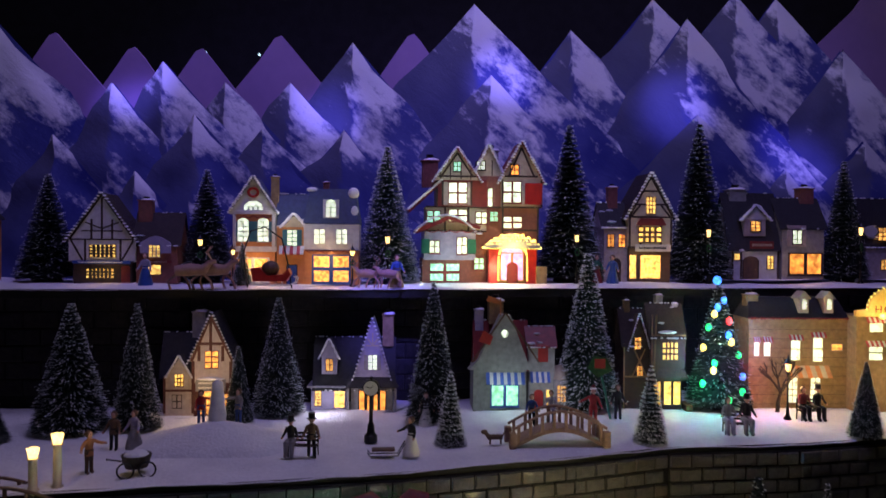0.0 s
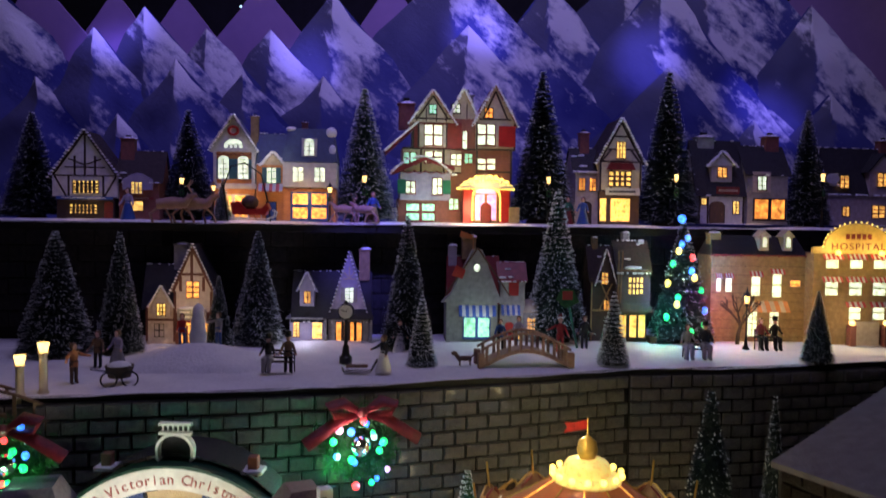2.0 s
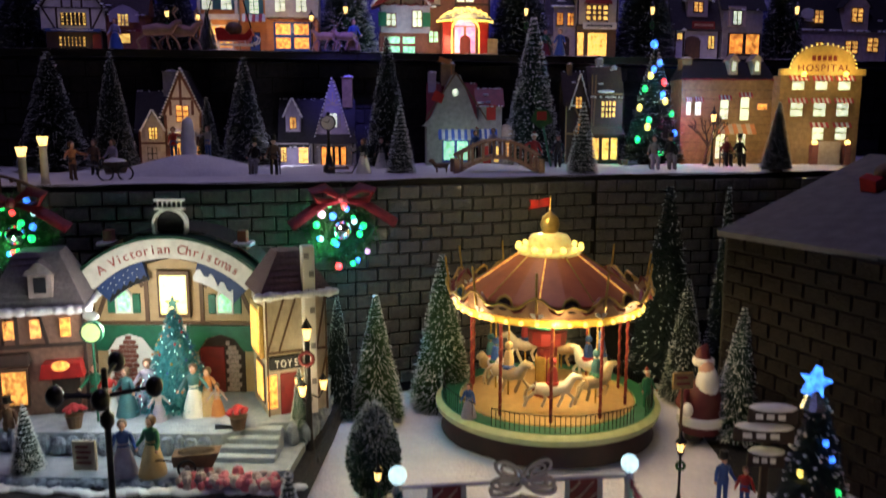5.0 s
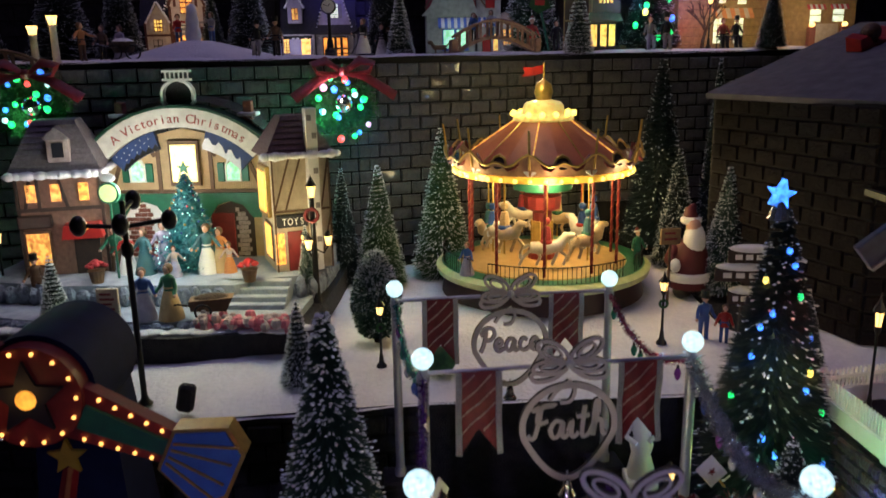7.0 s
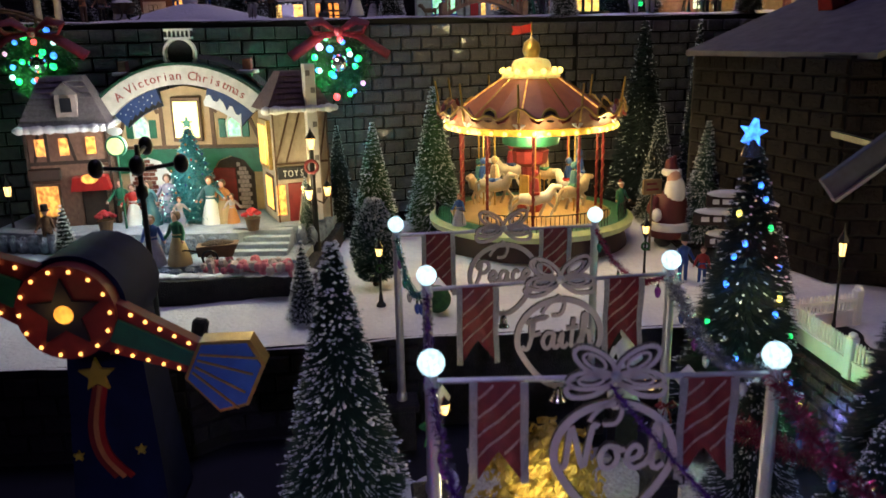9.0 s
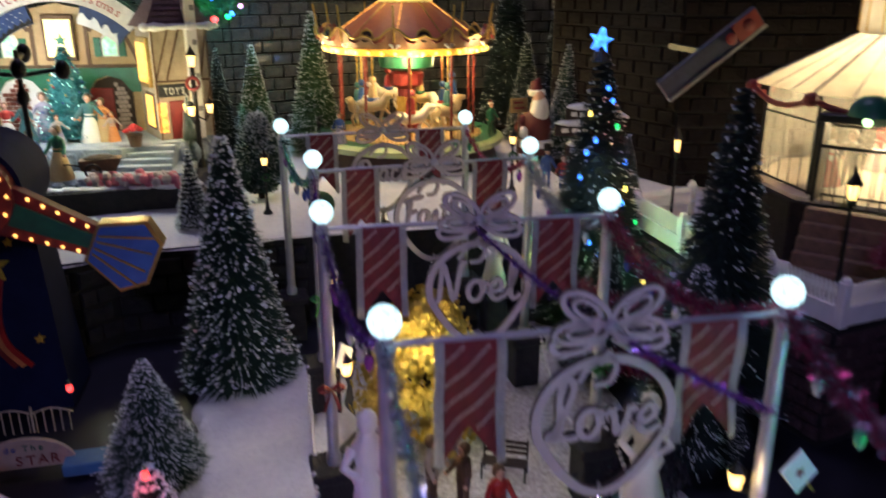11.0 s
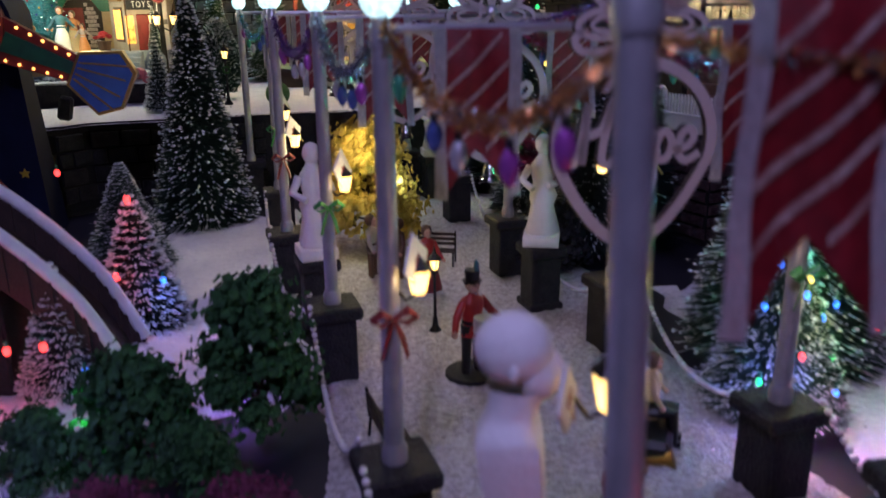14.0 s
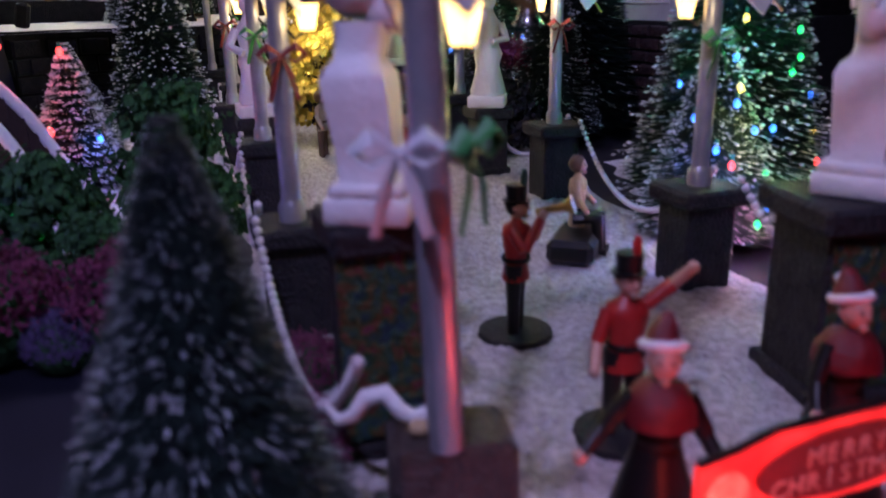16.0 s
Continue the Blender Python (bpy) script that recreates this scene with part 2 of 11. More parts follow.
    def prism(self, poly, y0, y1):
        """A plate: the outline poly in x and z (counter-clockwise as seen from the front), from y0 to y1."""
        n = len(poly)
        vs = [(x, y0, z) for x, z in poly] + [(x, y1, z) for x, z in poly]
        fs = [tuple(range(n)), tuple(range(n, 2 * n))[::-1]]
        fs += [(i, i + n, (i + 1) % n + n, (i + 1) % n) for i in range(n)]
        return self.add(vs, fs)

    def slab(self, poly, z0, z1):
        n = len(poly)
        vs = [(x, y, z0) for x, y in poly] + [(x, y, z1) for x, y in poly]
        fs = [tuple(range(n))[::-1], tuple(range(n, 2 * n))]
        fs += [(i, (i + 1) % n, (i + 1) % n + n, i + n) for i in range(n)]
        return self.add(vs, fs)

    def tube(self, pts, r, n=6, close=False, flat=1.0):
        """A round or flattened strand along pts; r may be one radius or one a point."""
        pts = [Vector(p) for p in pts]
        k = len(pts)
        rs = r if isinstance(r, (list, tuple)) else [r] * k
        vs, fs, u = [], [], None
        for i, p in enumerate(pts):
            a, b = (pts[i - 1], pts[(i + 1) % k]) if close else (pts[max(i - 1, 0)], pts[min(i + 1, k - 1)])
            d = (b - a).normalized() if (b - a).length > 1e-9 else Vector((0, 0, 1))
            u = d.orthogonal().normalized() if u is None else (u - d * u.dot(d)).normalized()
            w = d.cross(u)
            vs += [p + (u * math.cos(t) + w * math.sin(t) * flat) * rs[i] for t in (2 * math.pi * j / n for j in range(n))]
        for i in range(k if close else k - 1):
            o, q = i * n, ((i + 1) % k) * n
            fs += [(o + j, o + (j + 1) % n, q + (j + 1) % n, q + j) for j in range(n)]
        if not close:
            fs += [tuple(range(n))[::-1], tuple(range((k - 1) * n, k * n))]
        return self.add(vs, fs)

    def bar(self, pts, w, d, close=False):
        """A cut-out strip in the x-z plane along pts (x, z): w wide, d deep in y."""
        k = len(pts)
        P = [Vector((p[0], p[1])) for p in pts]
        vs, fs = [], []
        for i, p in enumerate(P):
            a, b = (P[i - 1], P[(i + 1) % k]) if close else (P[max(i - 1, 0)], P[min(i + 1, k - 1)])
            t = b - a
            t = t.normalized() if t.length > 1e-9 else Vector((1, 0))
            nn = Vector((-t.y, t.x)) * w / 2
            for q in (p + nn, p - nn):
                vs += [(q.x, -d / 2, q.y), (q.x, d / 2, q.y)]
        for i in range(k if close else k - 1):
            o, q = 4 * i, 4 * ((i + 1) % k)
            fs += [(o + 2, q + 2, q, o), (o + 1, q + 1, q + 3, o + 3), (o, q, q + 1, o + 1), (o + 3, q + 3, q + 2, o + 2)]
        if not close:
            fs += [(2, 0, 1, 3), (4 * k - 4, 4 * k - 2, 4 * k - 1, 4 * k - 3)]
        return self.add(vs, fs)

    def moved(self, m):
        self.v = [tuple(m @ Vector(p)) for p in self.v]
        return self


def mesh_of(g, name, mats, smooth=None):
    me = bpy.data.meshes.new(name)
    me.from_pydata(g.v, [], g.f)
    for m in mats if isinstance(mats, (list, tuple)) else (mats,):
        me.materials.append(m)
    me.polygons.foreach_set("material_index", g.m)
    if smooth is not None:
        me.polygons.foreach_set("use_smooth", [True] * len(g.f))
        me.set_sharp_from_angle(angle=radians(smooth))
    me.update()
    return me


def part(name, g, mats, parent, label="", smooth=None, at=None):
    ob = new(name, mesh_of(g, name, mats, smooth) if isinstance(g, G) else g)
    ob.parent = parent
    if at is not None:
        ob.matrix_basis = at
    return tagged(ob, label)


def thing(name, x, y, z, rz, label, category, group="", kind="", s=1.0):
    ob = new(name)
    ob.empty_display_size = 0.02
    ob.matrix_basis = pose(x, y, z, 0, 0, rz) @ Matrix.Scale(s, 4)
    return tagged(ob, label, category, group, kind)


def solid(name, g, mats, m, label, category, group="", kind="", smooth=None):
    ob = new(name, mesh_of(g, name, mats, smooth))
    ob.matrix_basis = m
    return tagged(ob, label, category, group, kind)


rnd = random.Random(7)


# ---- the large structure ----
ZP, ZT, ZM, ZU = 0.125, 0.230, 0.565, 0.782


def strip(name, front, depth, z0, z1, mats, label, bumps=0.0, cat="display shelf"):
    """A terrace block: its front edge runs through the plan points front, its top is soft snow."""
    g = G()
    nx, ny = 70, 14
    xs = [front[0][0] + (front[-1][0] - front[0][0]) * i / nx for i in range(nx + 1)]
    fy = [float(np.interp(x, [p[0] for p in front], [p[1] for p in front])) for x in xs]
    vs = []
    for j in range(ny + 1):
        for i, x in enumerate(xs):
            y = fy[i] + depth * j / ny
            h = noise.noise((x * 9, y * 9, z1 * 7)) * bumps + noise.noise((x * 40, y * 40, 1)) * bumps * 0.3
            if j == 0:
                h = -0.004 + 0.5 * h
                y += noise.noise((x * 30, 3, 0)) * 0.004
            vs.append((x, y, z1 + h))
    fs = [(j * (nx + 1) + i, j * (nx + 1) + i + 1, (j + 1) * (nx + 1) + i + 1, (j + 1) * (nx + 1) + i) for j in range(ny) for i in range(nx)]
    g.add(vs, fs)
    g.slot = 1
    n = nx + 1
    low = [(x, fy[i] + 0.004, z0) for i, x in enumerate(xs)]
    top = [(x, fy[i] + 0.004, z1 - 0.003) for i, x in enumerate(xs)]
    back = [(xs[-1], fy[-1] + depth, z0), (xs[0], fy[0] + depth, z0), (xs[-1], fy[-1] + depth, z1 - 0.006), (xs[0], fy[0] + depth, z1 - 0.006)]
    g.add(low + top + back, [(i, i + 1, n + i + 1, n + i) for i in range(nx)] + [(n - 1, 2 * n, 2 * n + 2, 2 * n - 1), (2 * n + 1, 0, n, 2 * n + 3), (2 * n, 2 * n + 1, 2 * n + 3, 2 * n + 2)])
    return solid(name, g, mats, Matrix(), label, cat, kind="structure", smooth=50)


g = G()
g.box(-60, 60, -60, 60, -0.06, 0.0)
solid("floor", g, CLOTH, Matrix(), "black cloth floor under the display", "floor", kind="structure")
g = G()
g.box(-1.3, 1.5, -1.2, 2.6, 0.002, ZP - 0.004)
solid("ground", g, NAVY, Matrix(), "dark navy painted display table top", "table top", kind="structure")
g = G()
g.box(-2.4, 2.6, 2.62, 2.66, 0, 3.0)
g.box(-2.44, -2.4, -2.0, 2.62, 0, 3.0)
g.box(2.6, 2.64, -2.0, 2.62, 0, 3.0)
g.box(-2.4, 2.6, -2.04, -2.0, 0, 3.0)
solid("wall_north", g, CLOTH, Matrix(), "black cloth walls round the dark room", "wall", kind="structure")
g = G()
g.box(-2.4, 2.6, -2.0, 2.62, 3.0, 3.04)
solid("ceiling", g, CLOTH, Matrix(), "black ceiling of the dark show room", "ceiling", kind="structure")

MIDFRONT = [(-0.95, 0.86), (-0.425, 1.02), (-0.233, 1.065), (-0.026, 1.125), (0.208, 1.215), (0.354, 1.281), (0.56, 1.318), (1.15, 1.50)]
UPFRONT = [(-1.10, 1.31), (-0.45, 1.42), (0.0, 1.50), (0.25, 1.575), (0.55, 1.64), (1.20, 1.78)]
strip("middle_shelf", MIDFRONT, 0.52, 0.1, ZM, (SNOW, MORTAR), "middle shelf covered with white snow wadding", 0.007)
strip("upper_shelf", UPFRONT, 0.75, ZU - 0.018, ZU, (SNOW, MORTAR), "upper shelf covered with white snow wadding", 0.004)
strip("lower_terrace", [(-0.95, 0.50), (-0.13, 0.555), (-0.10, 0.585), (0.10, 0.62), (0.60, 0.66), (0.75, 0.60)], 0.55, 0.1, ZT, (SNOW, STONE), "lower terrace with white snow and a dark front", 0.006)


def mid_y(x):
    return float(np.interp(x, [p[0] for p in MIDFRONT], [p[1] for p in MIDFRONT]))


def up_y(x):
    return float(np.interp(x, [p[0] for p in UPFRONT], [p[1] for p in UPFRONT]))


# painted mountains behind the village
def mountain_paint(name, seed):
    m = bpy.data.materials.new(name)
    m.use_nodes = True
    nt = m.node_tree
    b = nt.nodes["Principled BSDF"]
    b.inputs["Roughness"].default_value = 0.85
    tc = nt.nodes.new("ShaderNodeTexCoord")
    mp = nt.nodes.new("ShaderNodeMapping")
    mp.inputs["Location"].default_value = (seed * 1.7, seed, 0)
    mp.inputs["Rotation"].default_value = (0, radians(-42), 0)
    ms = nt.nodes.new("ShaderNodeMapping")
    ms.inputs["Scale"].default_value = (5.5, 6, 13)
    nt.links.new(mp.outputs["Vector"], ms.inputs["Vector"])
    nt.links.new(tc.outputs["Object"], mp.inputs["Vector"])
    n1, n2, n3 = (nt.nodes.new("ShaderNodeTexNoise") for _ in range(3))
    n1.inputs["Scale"].default_value, n1.inputs["Detail"].default_value, n1.inputs["Roughness"].default_value = 1.0, 9, 0.72
    n2.inputs["Scale"].default_value, n2.inputs["Detail"].default_value = 8.0, 6
    n3.inputs["Scale"].default_value, n3.inputs["Detail"].default_value = 45.0, 5
    nt.links.new(ms.outputs["Vector"], n1.inputs["Vector"])
    nt.links.new(tc.outputs["Object"], n2.inputs["Vector"])
    nt.links.new(tc.outputs["Object"], n3.inputs["Vector"])
    attr = nt.nodes.new("ShaderNodeAttribute")
    attr.attribute_name = "snow"
    sub = nt.nodes.new("ShaderNodeMath")
    sub.operation = "ADD"
    nt.links.new(n1.outputs["Fac"], sub.inputs[0])
    nt.links.new(attr.outputs["Fac"], sub.inputs[1])
    fine = nt.nodes.new("ShaderNodeMath")
    fine.operation = "MULTIPLY_ADD"
    fine.inputs[1].default_value, fine.inputs[2].default_value = 0.16, -0.08
    nt.links.new(n3.outputs["Fac"], fine.inputs[0])
    tot = nt.nodes.new("ShaderNodeMath")
    nt.links.new(sub.outputs[0], tot.inputs[0])
    nt.links.new(fine.outputs[0], tot.inputs[1])
    ramp = nt.nodes.new("ShaderNodeValToRGB")
    ramp.color_ramp.elements[0].position, ramp.color_ramp.elements[1].position = 0.50, 0.62
    ramp.color_ramp.elements[0].color, ramp.color_ramp.elements[1].color = (0, 0, 0, 1), (1, 1, 1, 1)
    nt.links.new(tot.outputs[0], ramp.inputs["Fac"])
    rock = nt.nodes.new("ShaderNodeValToRGB")
    rock.color_ramp.elements[0].position, rock.color_ramp.elements[1].position = 0.35, 0.7
    rock.color_ramp.elements[0].color, rock.color_ramp.elements[1].color = (0.020, 0.030, 0.19, 1), (0.075, 0.090, 0.27, 1)
    nt.links.new(n2.outputs["Fac"], rock.inputs["Fac"])
    mix = nt.nodes.new("ShaderNodeMix")
    mix.data_type = "RGBA"
    nt.links.new(ramp.outputs["Color"], mix.inputs[0])
    mix.inputs[7].default_value = (0.64, 0.64, 0.68, 1)
    side = nt.nodes.new("ShaderNodeAttribute")
    side.attribute_name = "lee"
    ol = nt.nodes.new("ShaderNodeMix")
    ol.data_type = "RGBA"
    ol.inputs[7].default_value = (0.105, 0.110, 0.120, 1)
    nt.links.new(side.outputs["Fac"], ol.inputs[0])
    nt.links.new(rock.outputs["Color"], ol.inputs[6])
    nt.links.new(ol.outputs[2], mix.inputs[6])
    nt.links.new(mix.outputs[2], b.inputs["Base Color"])
    bp = nt.nodes.new("ShaderNodeBump")
    bp.inputs["Strength"].default_value, bp.inputs["Distance"].default_value = 0.5, 0.01
    nt.links.new(n1.outputs["Fac"], bp.inputs["Height"])
    nt.links.new(bp.outputs["Normal"], b.inputs["Normal"])
    return m


ROCKS = [mountain_paint("painted_rock_snow", k) for k in range(3)]


def mountain(px, pz, y, left, right, base=0.7, deep=0.10, seed=0, snow=0.0):
    """A painted peak in relief: a ridge runs forward from the tip, snow lies on the side towards the right."""
    g = G()
    n, k = 26, 20
    vs, sn, lee = [], [], []
    h = pz - base
    for j in range(k + 1):
        f = j / k
        z = pz - h * f
        wob = 0.022 * noise.noise((f * 7, seed * 3.1, 0)) * min(1, f * 4)
        xl = px - left * f * h + 0.03 * noise.noise((f * 6, seed, 5)) * min(1, f * 5)
        xr = px + right * f * h + 0.03 * noise.noise((f * 6, seed, 9)) * min(1, f * 5)
        xm = px + (right - left) * 0.25 * f * h + wob
        for i in range(n + 1):
            s = i / n
            x = xl + (xr - xl) * s
            cut = (xm - xl) / max(1e-6, xr - xl)
            d = s / cut if s < cut else (1 - s) / (1 - cut)
            yy = y - deep * (0.10 + 0.45 * f) * d * 0.9 + 0.012 * noise.noise((x * 16, z * 16, seed)) * min(1, f * 4)
            vs.append((x, yy, z))
            lee.append(max(0.0, 0.85 - 1.3 * f) if s < cut else 0.0)
            sn.append(snow + (0.085 * (1 - abs(d - 0.55)) if s > cut - 0.02 else -0.10) + 0.12 * max(0, 0.22 - f) / 0.22 - 0.20 * f)
    fs = [(j * (n + 1) + i, (j + 1) * (n + 1) + i, (j + 1) * (n + 1) + i + 1, j * (n + 1) + i + 1) for j in range(k) for i in range(n)]
    g.add(vs, fs)
    back = [(px, y + 0.012, pz), (px + right * h, y + 0.012, base), (px - left * h, y + 0.012, base)]
    g.add(back, [(0, 1, 2)])
    ob = solid("mountain", g, ROCKS[seed % 3], Matrix(), "painted blue rock mountain with white snow patches", "mountain", "painted mountains", smooth=60)
    at = ob.data.attributes.new("snow", "FLOAT", "POINT")
    at.data.foreach_set("value", sn + [-0.3] * 3)
    at = ob.data.attributes.new("lee", "FLOAT", "POINT")
    at.data.foreach_set("value", lee + [0.0] * 3)
    return ob


def back_y(x):
    return 1.98 + 0.20 * x


# tips as x and height on the plane of the backdrop: the further rows first
for k, (x, z, l, r) in enumerate(((-1.00, 1.345, 0.8, 0.95), (-0.228, 1.325, 0.80, 0.85), (0.054, 1.430, 0.92, 1.0), (0.288, 1.380, 0.75, 0.9), (0.493, 1.467, 0.8, 0.95), (0.706, 1.492, 0.8, 0.9), (0.815, 1.486, 0.7, 0.9))):
    mountain(x, z, back_y(x), l, r, seed=k, snow=0.03, deep=0.10)
for k, (x, z, l, r) in enumerate(((-0.722, 1.198, 0.75, 0.8), (-0.618, 1.248, 0.7, 0.9), (-0.489, 1.208, 0.7, 0.95), (-0.352, 1.213, 0.8, 0.95), (0.095, 1.248, 0.9, 0.95), (0.563, 1.403, 0.7, 0.8), (0.964, 1.346, 0.7, 0.9))):
    mountain(x, z, back_y(x) - 0.07, l, r, seed=k + 11, snow=0.05, deep=0.10)
for k, (x, z, l, r) in enumerate(((-0.804, 1.076, 0.7, 0.85), (-0.646, 1.004, 0.7, 0.9), (-0.53, 1.125, 0.75, 0.9), (-0.393, 1.099, 0.85, 0.9), (-0.223, 1.102, 0.9, 0.8), (0.574, 1.162, 1.0, 0.95), (0.992, 1.113, 0.9, 0.9), (0.791, 1.042, 0.7, 0.8))):
    mountain(x, z, back_y(x) - 0.14, l, r, seed=k + 23, snow=-0.02, deep=0.08)
for x, z, w in ((-0.91, 1.335, 0.9), (-0.74, 1.310, 0.75), (-0.59, 1.313, 0.8), (-0.411, 1.352, 0.85), (-0.098, 1.371, 0.7), (1.119, 1.553, 1.0)):
    g = G()
    y = back_y(x) + 0.07
    h = z - 0.8
    g.prism([(x - w * h, 0.8), (x + w * h, 0.8), (x + 0.022, z - 0.02), (x + 0.004, z), (x - 0.012, z - 0.006), (x - 0.05, z - 0.06)], y, y + 0.012)
    solid("mountain", g, PURPLEM, Matrix(), "plain violet cut-out mountain behind the painted ones", "mountain", "violet mountains")
for x, z in ((-0.655, 1.325), (-0.52, 1.325)):
    g = G()
    g.ball((0, 0, 0), 0.0035)
    solid("star_light", g, G_COOL, pose(x, back_y(x) + 0.3, z + 0.03), "tiny white light in the black sky", "light")


# ---- trees ----
def brush_mesh(name, seed, count, frost, needle=0.16, droop=-0.12, rows=0, taper=0.92, turns=30, thick=1.0, dot=0.0042, clump=0.5):
    """A bottle-brush cone of unit height: thin needles round a wire, their tips frosted."""
    r = random.Random(seed)
    g = G()
    for k in range(count):
        f = r.random() ** 1.35
        a = r.uniform(0, 2 * math.pi)
        if rows:
            f = (round(f * rows) + r.uniform(-0.22, 0.22)) / rows
            f = min(max(f, 0), 0.995)
        else:
            f = min(max((round(f * turns) + a / 6.283 + r.uniform(-0.26, 0.26)) / turns, 0), 0.995)
        z = 0.05 + 0.94 * f
        ln = (0.014 + 0.185 * (1 - f) ** taper) * (r.uniform(0.90, 1.05) if r.random() < 0.85 else r.uniform(0.7, 1.18))
        d = Vector((math.cos(a), math.sin(a), droop + r.uniform(-0.10, 0.14)))
        base = Vector((0, 0, z))
        tip = base + d * ln
        side = Vector((-math.sin(a), math.cos(a), r.uniform(-0.5, 0.5))).normalized() * (0.0022 + 0.0020 * (1 - f)) * thick
        b0 = base + d * ln * 0.35
        m = base + d * ln * 0.84
        g.slot = 0
        g.add([b0 - side * 1.4, b0 + side * 1.4, m + side, m - side], [(0, 1, 2, 3)])
        icy = r.random() < frost
        g.slot = 1 if icy else 0
        g.add([m - side, m + side, tip], [(0, 1, 2)])
        if icy and r.random() < clump:
            q = r.uniform(0.6, 1.35) * dot
            u = Vector((-math.sin(a), math.cos(a), 0)) * q
            w = d.cross(u).normalized() * q * r.uniform(0.5, 0.9)
            b1 = tip - d * q * 1.6
            g.add([b1, tip + u, tip + w, tip - u, tip - w, tip + d * q], [(0, 2, 1), (0, 3, 2), (0, 4, 3), (0, 1, 4), (5, 1, 2), (5, 2, 3), (5, 3, 4), (5, 4, 1)])
    g.slot = 0
    g.lathe([(0.0, 0.045), (0.115, 0.05), (0.080, 0.35), (0.030, 0.75), (0.0, 0.97)], 12)
    return g


TRUNK = G().cyl((0, 0, 0), (0, 0, 0.08), 0.016, 0.014, 8)
STAND = G().lathe([(0, 0), (0.085, 0), (0.08, 0.03), (0.05, 0.045), (0, 0.045)], 14)
trunk_me, stand_me = mesh_of(TRUNK, "trunk", BARK), mesh_of(STAND, "stand", BARK, 40)
CROWNS = {
    "frosted": mesh_of(brush_mesh("crown", 1, 7000, 0.46, dot=0.0040, clump=0.6), "crown", (GREEN1, FROST)),
    "green": mesh_of(brush_mesh("crown", 2, 8500, 0.28, dot=0.0036, clump=0.5), "crown", (GREEN2, FROST)),
    "dark": mesh_of(brush_mesh("crown", 3, 8500, 0.16, dot=0.0036, clump=0.6), "crown", (GREEN2, FROST)),
    "tiered": mesh_of(brush_mesh("crown", 4, 6000, 0.55, rows=17, dot=0.0065, clump=0.5), "crown", (GREEN2, FROST)),
    "dense": mesh_of(brush_mesh("crown", 5, 20000, 0.10, turns=44, thick=0.75, dot=0.0056, clump=0.75), "crown", (GREEN1, FROST)),
    "near": mesh_of(brush_mesh("crown", 8, 30000, 0.085, turns=52, thick=0.42, dot=0.0011, clump=0.35), "crown", (GREEN2, FROST)),
    "lush": mesh_of(brush_mesh("crown", 9, 10000, 0.26, turns=30, dot=0.0045), "crown", (GREEN3, FROST)),
    "plain": mesh_of(brush_mesh("crown", 6, 12000, 0.05, turns=36, thick=0.9), "crown", (GREEN2, FROST)),
    "silver": mesh_of(brush_mesh("crown", 7, 14000, 0.24, turns=36, thick=0.7, dot=0.0042), "crown", (GREEN1, FROST)),
}
TREE_LABEL = {"frosted": "green bottle-brush fir with white frosted tips", "green": "green bottle-brush fir with little frost", "dark": "dark green bottle-brush fir dusted with snow",
              "tiered": "dark fir tree with snow along its tiers", "near": "dense bluish fir with fine frosted needle tips", "lush": "bright green bottle-brush fir lit from one side", "plain": "dark green bottle-brush fir almost without snow", "silver": "silvery frosted bottle-brush fir", "dense": "large dense bottle-brush fir with white frosted tips"}


def fir(kind, x, y, z, h, half=None, group="miniature fir trees", lean=0):
    t = thing("fir_tree", x, y, z, rnd.uniform(0, 360), TREE_LABEL[kind], "tree", group)
    w = (half / 0.175) if half else h
    t.scale = (w, w, h)
    part("trunk", trunk_me, None, t)
    part("stand", stand_me, None, t)
    part("crown", CROWNS[kind], None, t)
    return t


# upper shelf
for kind, x, y, top, half in (("dark", -0.742, 1.55, 0.988, 0.054), ("dark", -0.455, 1.60, 1.002, 0.054), ("frosted", -0.108, 1.62, 1.05, 0.060), ("dark", 0.254, 1.72, 1.107, 0.066), ("dark", 0.537, 1.80, 1.122, 0.066),
                              ("dark", 0.860, 1.85, 1.048, 0.050), ("frosted", -0.352, 1.49, 0.86, 0.018)):
    fir(kind, x, y, ZU, top - ZU, half)
# middle shelf
for kind, x, y, top, half in (("green", -0.564, 1.30, 0.769, 0.055), ("green", -0.463, 1.31, 0.769, 0.036), ("green", -0.272, 1.44, 0.771, 0.043), ("green", -0.003, 1.407, 0.803, 0.042), ("frosted", 0.268, 1.53, 0.852, 0.056),
                              ("tiered", 0.032, 1.261, 0.678, 0.022), ("tiered", 0.335, 1.308, 0.684, 0.024), ("green", 0.681, 1.365, 0.686, 0.025), ("dark", -0.320, 1.37, 0.695, 0.024), ("dark", -0.655, 1.22, 0.665, 0.035)):
    fir(kind, x, y, ZM - 0.003, top - ZM, half)
